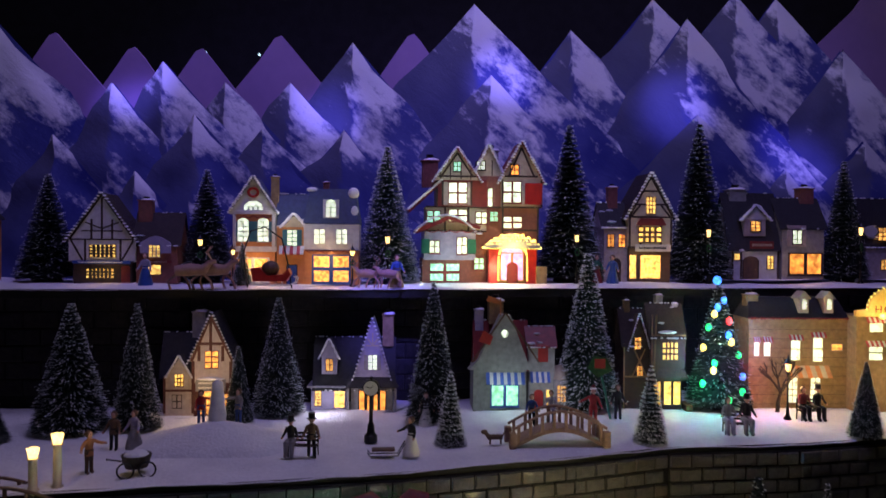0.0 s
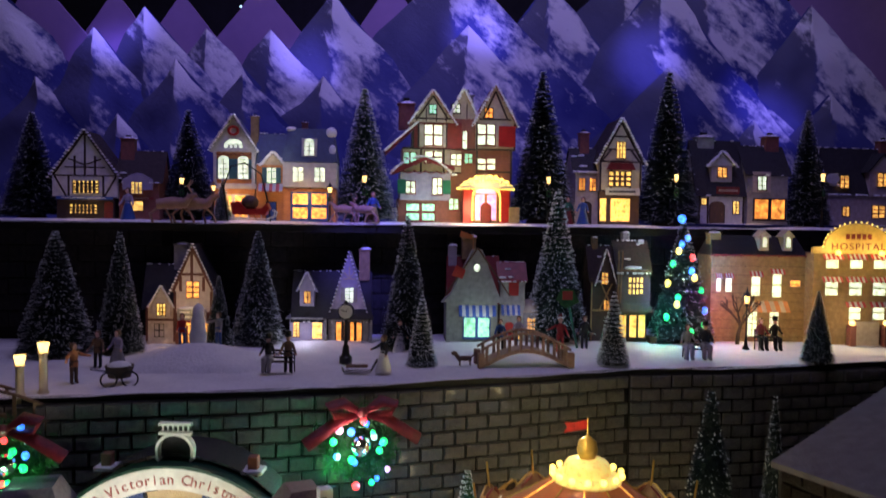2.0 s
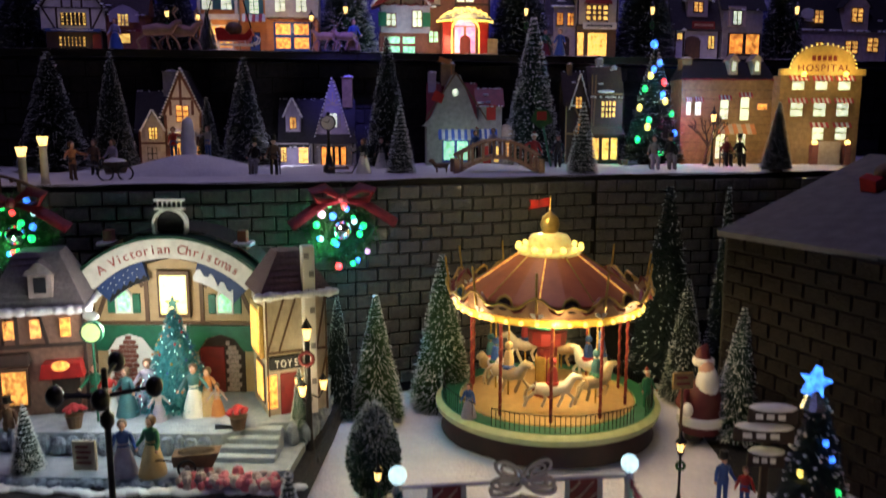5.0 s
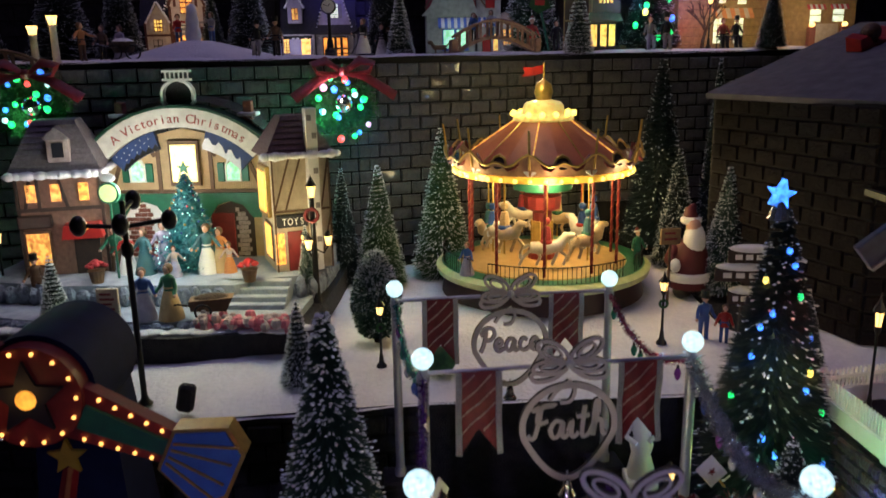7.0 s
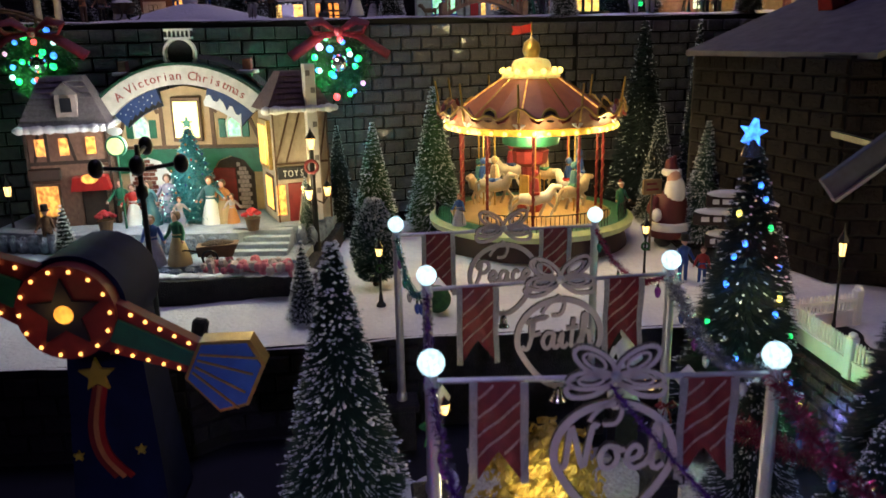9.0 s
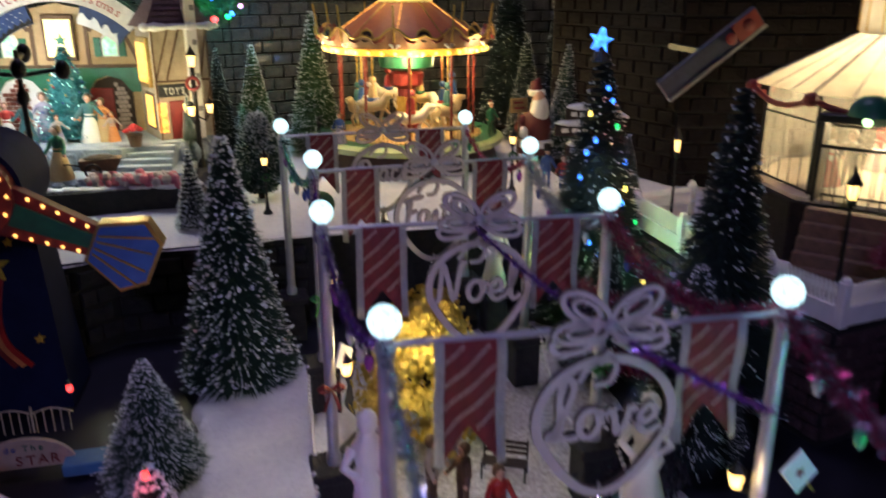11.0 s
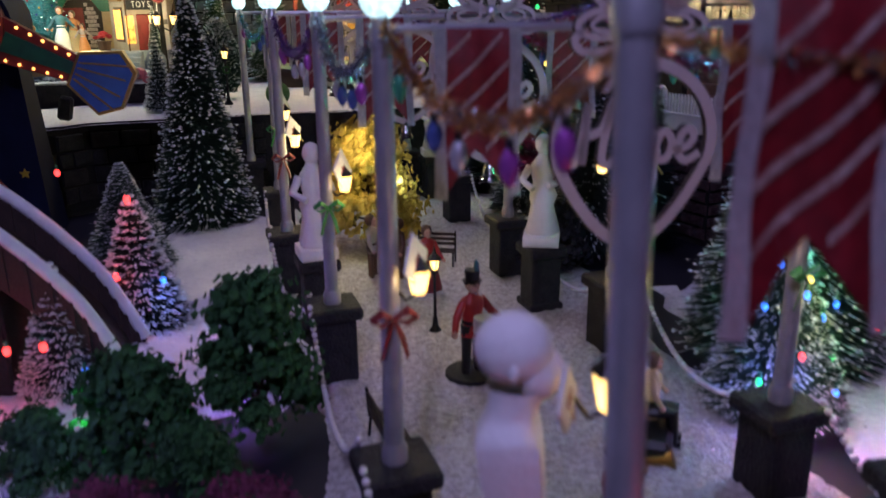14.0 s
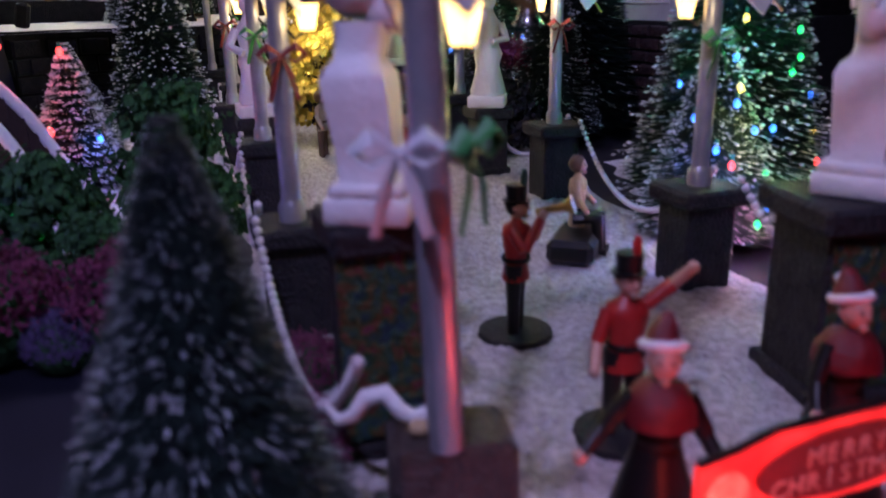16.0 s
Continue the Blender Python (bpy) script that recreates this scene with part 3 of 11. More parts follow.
# round the stage and the merry-go-round
for kind, x, y, z, top, half in (("lush", 0.014, 1.035, ZT, 0.412, 0.036), ("lush", 0.105, 1.09, ZT, 0.460, 0.044), ("dark", -0.040, 1.035, ZT, 0.408, 0.028), ("tiered", -0.028, 0.665, ZT, 0.323, 0.019),
                                 ("green", 0.47, 1.12, ZT, 0.42, 0.034), ("frosted", 0.50, 0.97, ZT, 0.412, 0.036), ("dark", 0.535, 1.16, ZT, 0.555, 0.028), ("plain", 0.452, 1.18, ZT + 0.02, 0.555, 0.052),
                                 ("frosted", -0.058, 0.86, ZT + 0.035, 0.36, 0.014), ("tiered", -0.34, 0.77, ZT + 0.03, 0.345, 0.018)):
    fir(kind, x, y, z, top - z, half)
fir("dense", 0.036, 0.487, ZP - 0.004, 0.374 - ZP, 0.052)
fir("silver", -0.015, 0.330, ZP - 0.003, 0.104, 0.038)
fir("tiered", 0.022, 0.180, ZP - 0.002, 0.106, 0.033)
fir("tiered", -0.008, 0.085, ZP, 0.085, 0.026)
fir("near", 0.154, -0.262, ZP - 0.001, 0.115, 0.034)
fir("plain", 0.466, 0.360, ZP, 0.296, 0.060)
fir("dark", 0.418, 0.305, ZP, 0.165, 0.046)
fir("dark", 0.51, 0.72, ZT, 0.085, 0.02)


# ---- the walk of signs ----
ROWS = [((0.084, 0.575), (0.279, 0.604)), ((0.120, 0.408), (0.311, 0.440)), ((0.129, 0.245), (0.319, 0.250)), ((0.158, 0.074), (0.349, 0.083)), ((0.175, -0.110), (0.360, -0.095)), ((0.2035, -0.266), (0.385, -0.275))]
PEDTOP = 0.177
SINK = [0.0, 0.0, 0.0, -0.002, -0.004, 0.005]

ped_g = G().box(-0.0125, 0.0125, -0.0125, 0.0125, 0, 0.044, 0.001)
cap_g = G().box(-0.0165, 0.0165, -0.0165, 0.0165, 0.044, 0.052, 0.0015)
ped_me, cap_me = mesh_of(ped_g, "column", STONE), mesh_of(cap_g, "cap", STONE)
post_g = G().cyl((0, 0, 0), (0, 0, 0.168), 0.0042, 0.0038, 12)
plain_me = mesh_of(post_g, "pole", SILVER, 40)
post_g.lathe([(0.0055, 0), (0.0055, 0.006), (0.004, 0.009)], 12)
sock_g = G().lathe([(0, 0.166), (0.0044, 0.166), (0.0046, 0.170), (0.0036, 0.173), (0.0032, 0.178), (0, 0.178)], 12)
globe_g = G().ball((0, 0, 0.183), 0.0076, 18, 12)
post_me, sock_me, globe_me = mesh_of(post_g, "pole", SILVER, 40), mesh_of(sock_g, "socket", SILVER, 40), mesh_of(globe_g, "globe", G_COOL, 80)


def lamp_post(x, y, dz):
    near = dz > 0 and x < 0.3
    if not near:
        p = thing("pedestal", x, y, ZP + min(dz, 0), 8, "dark square stone pedestal beside the snowy walk", "pedestal", "pedestals along the walk")
        part("column", ped_me, None, p)
        part("cap", cap_me, None, p)
    t = thing("globe_lamp_post", x, y, PEDTOP + dz, 0, "silver lamp post with a glowing white globe", "lamp post", "lamp posts along the walk")
    part("pole", plain_me if near else post_me, None, t)
    part("socket", sock_me, None, t)
    part("globe", globe_me, None, t, "glowing white frosted globe")
    if near:
        part("pole_foot", G().cyl((0, 0, -0.0225), (0, 0, 0.002), 0.0042, 0.0042, 12), SILVER, t, smooth=40)
        t.rotation_euler = (0, radians(-2.0), 0)
        t.location.x += 0.004


for (l, r), dz in zip(ROWS, SINK):
    lamp_post(*l, dz)
    lamp_post(*r, dz)

# letters of the cut-out words, as strokes in a box one high
STROKES = {}
STROKES["L"] = [(0.05, 0.05), (0.18, 0.25), (0.42, 0.85), (0.40, 1.12), (0.25, 1.08), (0.20, 0.75), (0.22, 0.25), (0.15, 0.02), (0.02, 0.06), (0.10, 0.14), (0.35, 0.02), (0.55, 0.05)]
STROKES["o"] = [(0.38, 0.50), (0.20, 0.52), (0.06, 0.32), (0.12, 0.06), (0.30, 0.04), (0.42, 0.25), (0.38, 0.50), (0.48, 0.44), (0.58, 0.46)]
STROKES["v"] = [(0.00, 0.42), (0.10, 0.50), (0.16, 0.30), (0.20, 0.05), (0.36, 0.25), (0.42, 0.52), (0.54, 0.46)]
STROKES["e"] = [(0.00, 0.18), (0.25, 0.26), (0.36, 0.42), (0.24, 0.54), (0.10, 0.38), (0.10, 0.12), (0.25, 0.02), (0.48, 0.14)]
STROKES["H"] = [(-0.05, 0.20), (0.05, 0.05), (0.18, 0.30), (0.30, 1.02), (0.26, 0.60), (0.22, 0.05), (0.26, 0.45), (0.55, 0.60), (0.72, 1.05), (0.62, 0.60), (0.56, 0.12), (0.66, 0.02), (0.78, 0.12)]
STROKES["p"] = [(0.00, 0.38), (0.12, 0.50), (0.10, 0.00), (0.04, -0.48), (0.14, -0.40), (0.18, 0.30), (0.32, 0.52), (0.46, 0.34), (0.38, 0.08), (0.20, 0.06)]
STROKES["N"] = [(-0.06, 0.06), (0.04, 0.12), (0.14, 0.95), (0.24, 0.70), (0.40, 0.06), (0.50, 0.50), (0.60, 1.00), (0.72, 0.98)]
STROKES["l"] = [(0.00, 0.12), (0.20, 0.50), (0.28, 0.95), (0.18, 1.00), (0.12, 0.60), (0.14, 0.10), (0.24, 0.02), (0.38, 0.12)]
STROKES["F"] = [(-0.04, 0.10), (0.10, 0.04), (0.22, 0.40), (0.30, 0.95), (0.05, 0.85), (0.30, 0.95), (0.72, 1.02), (0.30, 0.95), (0.22, 0.50), (0.52, 0.54)]
STROKES["a"] = [(0.40, 0.48), (0.20, 0.52), (0.06, 0.28), (0.14, 0.04), (0.30, 0.10), (0.42, 0.50), (0.40, 0.12), (0.48, 0.02), (0.58, 0.14)]
STROKES["i"] = [(0.00, 0.20), (0.12, 0.50), (0.10, 0.12), (0.18, 0.02), (0.30, 0.14)]
STROKES["t"] = [(-0.04, 0.62), (0.32, 0.66), (0.14, 0.64), (0.18, 0.95), (0.10, 0.14), (0.20, 0.02), (0.34, 0.14)]
STROKES["h"] = [(0.00, 0.14), (0.20, 0.60), (0.26, 1.00), (0.16, 0.98), (0.10, 0.02), (0.16, 0.38), (0.32, 0.50), (0.38, 0.10), (0.50, 0.06)]
STROKES["P"] = [(0.02, 0.00), (0.16, 0.30), (0.26, 0.95), (0.05, 0.70), (0.20, 0.98), (0.50, 1.00), (0.60, 0.74), (0.44, 0.52), (0.22, 0.50)]
STROKES["c"] = [(0.36, 0.44), (0.22, 0.54), (0.08, 0.36), (0.10, 0.10), (0.26, 0.02), (0.46, 0.14)]
WIDTH = {"L": 0.50, "H": 0.80, "N": 0.70, "F": 0.52, "P": 0.55, "i": 0.30, "t": 0.32, "l": 0.36, "v": 0.52, "e": 0.46, "c": 0.44, "o": 0.54, "a": 0.56, "h": 0.50, "p": 0.50}


def smooth_line(pts, k=4):
    """A soft curve through pts."""
    out = []
    for i in range(len(pts) - 1):
        p = [Vector(pts[max(0, min(len(pts) - 1, i + j))]) for j in (-1, 0, 1, 2)]
        for s in range(k):
            t = s / k
            out.append(0.5 * (2 * p[1] + (p[2] - p[0]) * t + (2 * p[0] - 5 * p[1] + 4 * p[2] - p[3]) * t * t + (3 * p[1] - p[0] - 3 * p[2] + p[3]) * t * t * t))
    return out + [Vector(pts[-1])]


def ply(*a):
    """A strip sawn from plywood: pale faces, burnt edges."""
    g = G().bar(*a)
    g.m = [1 if i % 4 >= 2 else 0 for i in range(len(g.m))]
    return g


def sign(word, x, y, z, rz, label):
    """A laser-cut bauble: an outline drawn to a point at its foot, a word across it, a looped bow on top and a bell below."""
    t = thing("bauble_sign", x, y, z, rz, label, "hanging sign", "cut-out signs over the walk")
    R, cz, d = 0.0335, -0.046, 0.0032
    ring = []
    for i in range(48):
        a = math.pi / 2 + 2 * math.pi * i / 48
        px, pz = R * math.cos(a), R * 0.92 * math.sin(a)
        if math.sin(a) < -0.25:
            s = (-math.sin(a) - 0.25) / 0.75
            pz -= 0.010 * s ** 1.6
            px *= 1 - 0.18 * s
        ring.append((px, cz + pz))
    part("outline", ply(ring, 0.0046, d, True), (WOODW, BURNT), t)
    total = sum(WIDTH[c] for c in word)
    size = 0.056 / total
    size = min(size, 0.034)
    x0 = -size * total / 2
    low = cz - 0.36 * size
    for c in word:
        line = [(x0 + p.x * size, low + p.y * size * 1.0) for p in smooth_line(STROKES[c])]
        part("letter", ply(line, 0.0034, d), (WOODW, BURNT), t)
        x0 += WIDTH[c] * size
    # scrolls from bow into the outline
    for sx in (-1, 1):
        line = [(0, -0.012), (sx * 0.004, -0.019), (sx * 0.001, -0.027), (-sx * 0.006, -0.028)] if sx > 0 else [(0, -0.012), (-0.010, -0.020), (-0.014, -0.026)]
        part("scroll", ply([tuple(p) for p in smooth_line(line)], 0.0026, d), (WOODW, BURNT), t)
        for (lx, lz, rot, w) in ((0.0145, 0.0085, 32, 0.0062), (0.0140, -0.0005, -4, 0.0052)):
            for q in (1.0, 0.55):
                loop = []
                for i in range(18):
                    a = 2 * math.pi * i / 18
                    ex, ez = lx + 0.013 * q * math.cos(a), w * q * math.sin(a)
                    c, s = math.cos(radians(rot)), math.sin(radians(rot))
                    loop.append((sx * (ex * c - (ez) * s) * 0.98, ex * s + ez * c + lz * 0.25))
                part("bow_loop", ply(loop, 0.0026 if q == 1 else 0.0018, d, True), (WOODW, BURNT), t)
        tail = [(sx * 0.002, -0.003), (sx * 0.012, -0.010), (sx * 0.024, -0.011), (sx * 0.0275, -0.0065), (sx * 0.024, -0.004)]
        part("bow_tail", ply([tuple(p) for p in smooth_line(tail)], 0.0030, d), (WOODW, BURNT), t)
    part("knot", G().ball((0, -0.002, 0.001), 0.0034, 8, 6), SILVER, t, "silver bow knot")
    part("bell", G().lathe([(0, 0.001), (0.002, 0), (0.0036, -0.004), (0.0042, -0.009), (0.0066, -0.0125), (0.0060, -0.0125), (0.004, -0.008), (0, -0.004)], 16, (0, 0, cz - 0.042)), CHROME, t, "small silver bell", 50)
    part("hook", G().cyl((0, 0, cz - 0.042), (0, 0, cz - 0.036), 0.0008, None, 6), SILVER, t)
    return t


SPECK = mat("glitter_specks_on_red", (0.78, 0.70, 0.62), (0.20, 0.020, 0.022), 620, 0.35, 0.6, metal=0.3, grain=0.6)


def candy_flag(x, y, z, rz, w=0.028, h=0.062):
    """A swallow-tailed ribbon: red cloth with slanting glitter stripes between two glitter borders."""
    t = thing("ribbon_banner", x, y, z, rz, "red ribbon banner with glitter stripes and silver edges", "banner", "ribbon banners over the walk")
    n, k = 10, 14

    def wav(u, v):
        return 0.0016 * math.sin(u * 300 + v * 80) * (0.3 - v * 9) + 0.0012 * math.sin(v * 130)

    def sheet(g, x0, x1, off, cut):
        vs = []
        for j in range(k + 1):
            for i in range(n + 1):
                u = x0 + (x1 - x0) * i / n
                hh = h - cut * max(0, 1 - abs(u) / (w / 2)) * h * 0.30
                v = -hh * j / k
                vs.append((u * (1 + 0.05 * j / k), wav(u, v) + off, v))
        fs = [(j * (n + 1) + i, (j + 1) * (n + 1) + i, (j + 1) * (n + 1) + i + 1, j * (n + 1) + i + 1) for j in range(k) for i in range(n)]
        g.add(vs, fs)

    g = G()
    sheet(g, -w / 2, w / 2, 0, 1)
    sheet(g, -w / 2, w / 2, 0.0008, 1)
    part("ribbon", g, REDCLOTH, t)
    for s in (-1, 1):
        g = G()
        sheet(g, s * w / 2 - 0.0022, s * w / 2 + 0.0022, -0.0004, 0)
        part("border", g, GLITTER, t, "silver glitter border")
    for q in range(-3, 8):
        g = G()
        pts = []
        for i in range(9):
            u = -w / 2 + 0.002 + (w - 0.004) * i / 8
            v = -0.012 * q + (u + w / 2) * 0.95 - 0.012
            lim = -(h - max(0, 1 - abs(u) / (w / 2)) * h * 0.30)
            if lim + 0.002 < v < -0.001:
                pts.append((u * (1 + 0.05 * v / -h), wav(u, v) - 0.0006, v))
        if len(pts) > 2:
            vs = []
            for p in pts:
                vs += [(p[0], p[1], p[2] + 0.0009), (p[0], p[1], p[2] - 0.0009)]
            g.add(vs, [(2 * i, 2 * i + 1, 2 * i + 3, 2 * i + 2) for i in range(len(pts) - 1)])
            part("stripe", g, SPECK, t, "slanting glitter stripe")
    return t


for (l, r), word, dz in zip(ROWS, ("Peace", "Faith", "Noel", "Love", "Hope", ""), SINK):
    a, b = Vector((*l, 0.349 + dz)), Vector((*r, 0.349 + dz))
    rz = math.degrees(math.atan2(b.y - a.y, b.x - a.x))
    solid("crossbar", G().cyl(a, b, 0.0017, None, 10), SILVER, Matrix(), "thin silver rod between two lamp posts", "rod", "rods over the walk", smooth=40)
    mid, d = (a + b) / 2, (b - a).normalized()
    if word:
        sign(word, mid.x + d.x * 0.006, mid.y - 0.004, 0.351 + dz, rz, "grey plywood bauble sign cut with the word " + word)
    for s in (-1, 1):
        if word or s < 0:
            p = mid + d * (s * 0.058)
            candy_flag(p.x, p.y - 0.003, 0.349 + dz, rz)


# tinsel from post to post, with little glass drops
def tinsel(a, b, sag, mats, label, seed, count=1100, r=0.0042):
    rr = random.Random(seed)
    g = G()
    a, b = Vector(a), Vector(b)
    line = [a.lerp(b, i / 24) - Vector((0, 0, sag * 4 * (i / 24) * (1 - i / 24))) for i in range(25)]
    g.tube(line, 0.0007, 5)
    for k in range(count):
        i = rr.uniform(0, 23.99)
        p = line[int(i)].lerp(line[int(i) + 1], i % 1)
        d = Vector((rr.gauss(0, 1), rr.gauss(0, 1), rr.gauss(0, 1))).normalized()
        e = d.orthogonal().normalized() * 0.00034
        q = p + d * r * rr.uniform(0.6, 1.1)
        g.slot = rr.choice((0, 0, 0, 1)) if len(mats) > 1 else 0
        g.add([p - e, p + e, q + e * 0.5, q - e * 0.5], [(0, 1, 2, 3)])
    solid("tinsel_garland", g, mats, Matrix(), label, "garland", "tinsel garlands")
    return line


T_PURP = mat("purple_tinsel", (0.30, 0.10, 0.48), (0.16, 0.05, 0.30), 300, 0.25, metal=0.8)
T_RED = mat("red_tinsel", (0.36, 0.04, 0.10), (0.20, 0.02, 0.06), 300, 0.28, metal=0.8)
T_SILV = mat("silver_tinsel", (0.62, 0.66, 0.74), (0.40, 0.42, 0.5), 300, 0.22, metal=0.9)
T_GOLD = mat("copper_tinsel", (0.55, 0.24, 0.07), (0.34, 0.14, 0.04), 300, 0.28, metal=0.8)
T_GREEN = mat("green_tinsel", (0.10, 0.42, 0.38), (0.05, 0.22, 0.22), 300, 0.25, metal=0.8)
DROP = [mat("glass_drop_%d" % i, c, None, 80, 0.12, metal=0.5) for i, c in enumerate(((0.10, 0.16, 0.5), (0.45, 0.10, 0.5), (0.6, 0.6, 0.66), (0.08, 0.4, 0.25)))]
cap_me2 = mesh_of(G().cyl((0, 0, -0.0025), (0, 0, 0), 0.0011, None, 8), "cap", BLACK)
drop_me = [mesh_of(G().lathe([(0, -0.0125), (0.0018, -0.0105), (0.0028, -0.0065), (0.0020, -0.0035), (0.0008, -0.0022), (0, -0.002)], 10), "drop", d, 60) for d in DROP]


def drops(line, seed, n=4):
    rr = random.Random(seed)
    for k in range(n):
        p = line[int(2 + 20 * (k + rr.uniform(0.2, 0.8)) / n)]
        t = thing("glass_ornament", p.x, p.y, p.z - 0.004, 0, "small glass drop ornament hanging from a garland", "ornament", "glass drop ornaments")
        part("cap", cap_me2, None, t)
        part("drop", rr.choice(drop_me), None, t)


for side, rows in ((0, (T_GREEN, T_PURP, T_PURP, T_SILV, T_GOLD)), (1, (T_RED, T_SILV, T_RED, T_RED, T_RED))):
    for k in range(5):
        p, q = ROWS[k][side], ROWS[k + 1][side]
        nm = {T_GREEN: "green", T_PURP: "purple", T_SILV: "silver", T_GOLD: "copper", T_RED: "red"}[rows[k]]
        ln = tinsel((*p, 0.349), (*q, 0.349), 0.026, (rows[k], T_SILV), nm + " tinsel garland strung between lamp posts", 30 + k + 9 * side, *((2600, 0.0085) if side and 0 < k < 4 else (1300, 0.0048)))
        drops(ln, 60 + k + 7 * side, 5)
tinsel((0.222, 0.262, 0.350), (0.290, -0.010, 0.352), 0.012, (T_PURP, T_SILV), "purple tinsel garland strung across the signs", 77)
tinsel((ROWS[5][0][0], ROWS[5][0][1], 0.347), (0.30, -0.282, 0.345), 0.004, (T_GOLD, T_GREEN), "copper tinsel wound along the rod", 78, 700)

tinsel((0.345, 0.430, 0.235), (0.470, 0.395, 0.205), 0.012, (T_RED, T_SILV), "thick red tinsel garland heaped beside the fir", 79, 2600, 0.015)
tinsel((0.350, 0.300, 0.215), (0.470, 0.330, 0.195), 0.010, (T_RED, T_PURP), "thick red and purple tinsel over the terrace edge", 80, 2600, 0.015)
# strings of pearls between the pedestals
bead = G().ball((0, 0, 0), 0.00185, 8, 6)
for side, off in ((0, -0.014), (1, 0.014)):
    for k in range(1, 5):
        p, q = ROWS[k][side], ROWS[k + 1][side]
        g = G()
        a, b = Vector((p[0] + off, p[1] - 0.012, PEDTOP)), Vector((q[0] + off, q[1] + 0.012, PEDTOP))
        for i in range(46):
            s = i / 45
            c = a.lerp(b, s) - Vector((0, 0, 0.038 * 4 * s * (1 - s)))
            g.ball(c, 0.0019, 7, 5)
        solid("pearl_chain", g, BEAD, Matrix(), "sagging chain of pale beads between pedestals", "bead chain", "bead chains", smooth=80)


# ---- miniature houses ----
class House:
    """A lit ceramic house in local units u (metres each), its front at y = 0 and its depth behind."""

    def __init__(self, x, y, z, rz, u, label, name="miniature_house", category="house", group="miniature houses"):
        self.t = thing(name, x, y, z, rz, label, category, group)
        self.u = u if isinstance(u, tuple) else (u, u, u)

    def put(self, name, g, mats, label="", smooth=None, parent=None):
        g.v = [tuple(c * k for c, k in zip(p, self.u)) for p in g.v]
        return part(name, g, mats, parent or self.t, label, smooth)

    def vol(self, x0, x1, y0, y1, z0, z1, m, label="", name="wall"):
        return self.put(name, G().box(x0, x1, y0, y1, z0, z1, 0.8), m, label)

    def gable_front(self, x0, x1, y0, y1, z, rise, roof, wall, over=4, snow=True, curl=0.0):
        xm = (x0 + x1) / 2
        self.put("gable", G().prism([(x0, z), (x1, z), (xm, z + rise)], y0, y1), wall)
        L = math.hypot((x1 - x0) / 2, rise)
        nx, nz = rise / L, (x1 - x0) / 2 / L
        th = min(3.5, 5.5 * nz)
        for s in (-1, 1):
            e = (x0 if s < 0 else x1)
            ex, ez = e + s * over * nz, z - over * nx
            poly = [(xm, z + rise + 0.4), (xm, z + rise + th / nz), (ex + s * th * nx, ez + th * nz + curl), (ex, ez + curl)]
            if curl:
                poly.insert(3, ((xm + ex) / 2 + s * th * nx * 0.5, (z + rise + ez) / 2 - 1.5 + th * nz))
            if s > 0:
                poly = poly[::-1]
            r = self.put("roof", G().prism(poly, y0 - over, y1 + over * 0.5), roof)
            if snow:
                g = G()
                for k in range(17):
                    f = k / 16
                    px, pz = xm + (ex - xm) * f + s * th * nx, z + rise + th / nz + (ez - z - rise - th / nz + th * nz) * f
                    g.ball((px, y0 - over + rnd.uniform(-1, 2), pz), rnd.uniform(2.6, 4.6), 7, 5, (1.35, 1.2, 0.85))
                self.put("snow_edge", g, SNOWP, "white snow along the eaves", 80)
        return xm

    def gable_side(self, x0, x1, y0, y1, z, rise, roof, wall, over=4, snow=0.5):
        ym = (y0 + y1) / 2
        for e in (x0, x1 - 2):
            g = G()
            g.add([(e, y0, z), (e, y1, z), (e, ym, z + rise), (e + 2, y0, z), (e + 2, y1, z), (e + 2, ym, z + rise)], [(0, 2, 1), (3, 4, 5), (0, 3, 5, 2), (1, 2, 5, 4), (0, 1, 4, 3)])
            self.put("gable", g, wall)
        th = 3.5
        for s, ye in ((-1, y0 - over), (1, y1 + over)):
            drop = rise * over / (ym - y0)
            g = G()
            vs = []
            for x in (x0 - over, x1 + over):
                vs += [(x, ym, z + rise), (x, ye, z - drop), (x, ye, z - drop + th), (x, ym, z + rise + th)]
            f = [(0, 1, 2, 3), (7, 6, 5, 4), (0, 4, 5, 1), (1, 5, 6, 2), (2, 6, 7, 3), (3, 7, 4, 0)]
            g.add(vs, f if s < 0 else [q[::-1] for q in f])
            self.put("roof", g, roof)
        if snow:
            g = G()
            n = int((x1 - x0) / 5)
            for k in range(n):
                if rnd.random() < snow:
                    g.ball((x0 + (x1 - x0) * k / n, y0 - over, z - rise * over / (ym - y0) + th), rnd.uniform(2.6, 4.8), 7, 5, (1.5, 1.1, 0.75))
            for k in range(int(5 * snow)):
                f = rnd.uniform(0.1, 0.9)
                g.ball((rnd.uniform(x0, x1), y0 + (ym - y0) * f - 1, z + rise * f + th), rnd.uniform(5, 12), 9, 6, (1.5, 0.8, 0.4))
            for k in range(int((x1 - x0) / 7)):
                if rnd.random() < 0.35 + snow * 0.5:
                    g.ball((x0 + (x1 - x0) * k / int((x1 - x0) / 7), ym - 1.5, z + rise + th), rnd.uniform(2, 3.6), 6, 5, (1.5, 1, 0.7))
            if g.v:
                self.put("snow_patch", g, SNOWP, "white snow patches on the roof", 80)

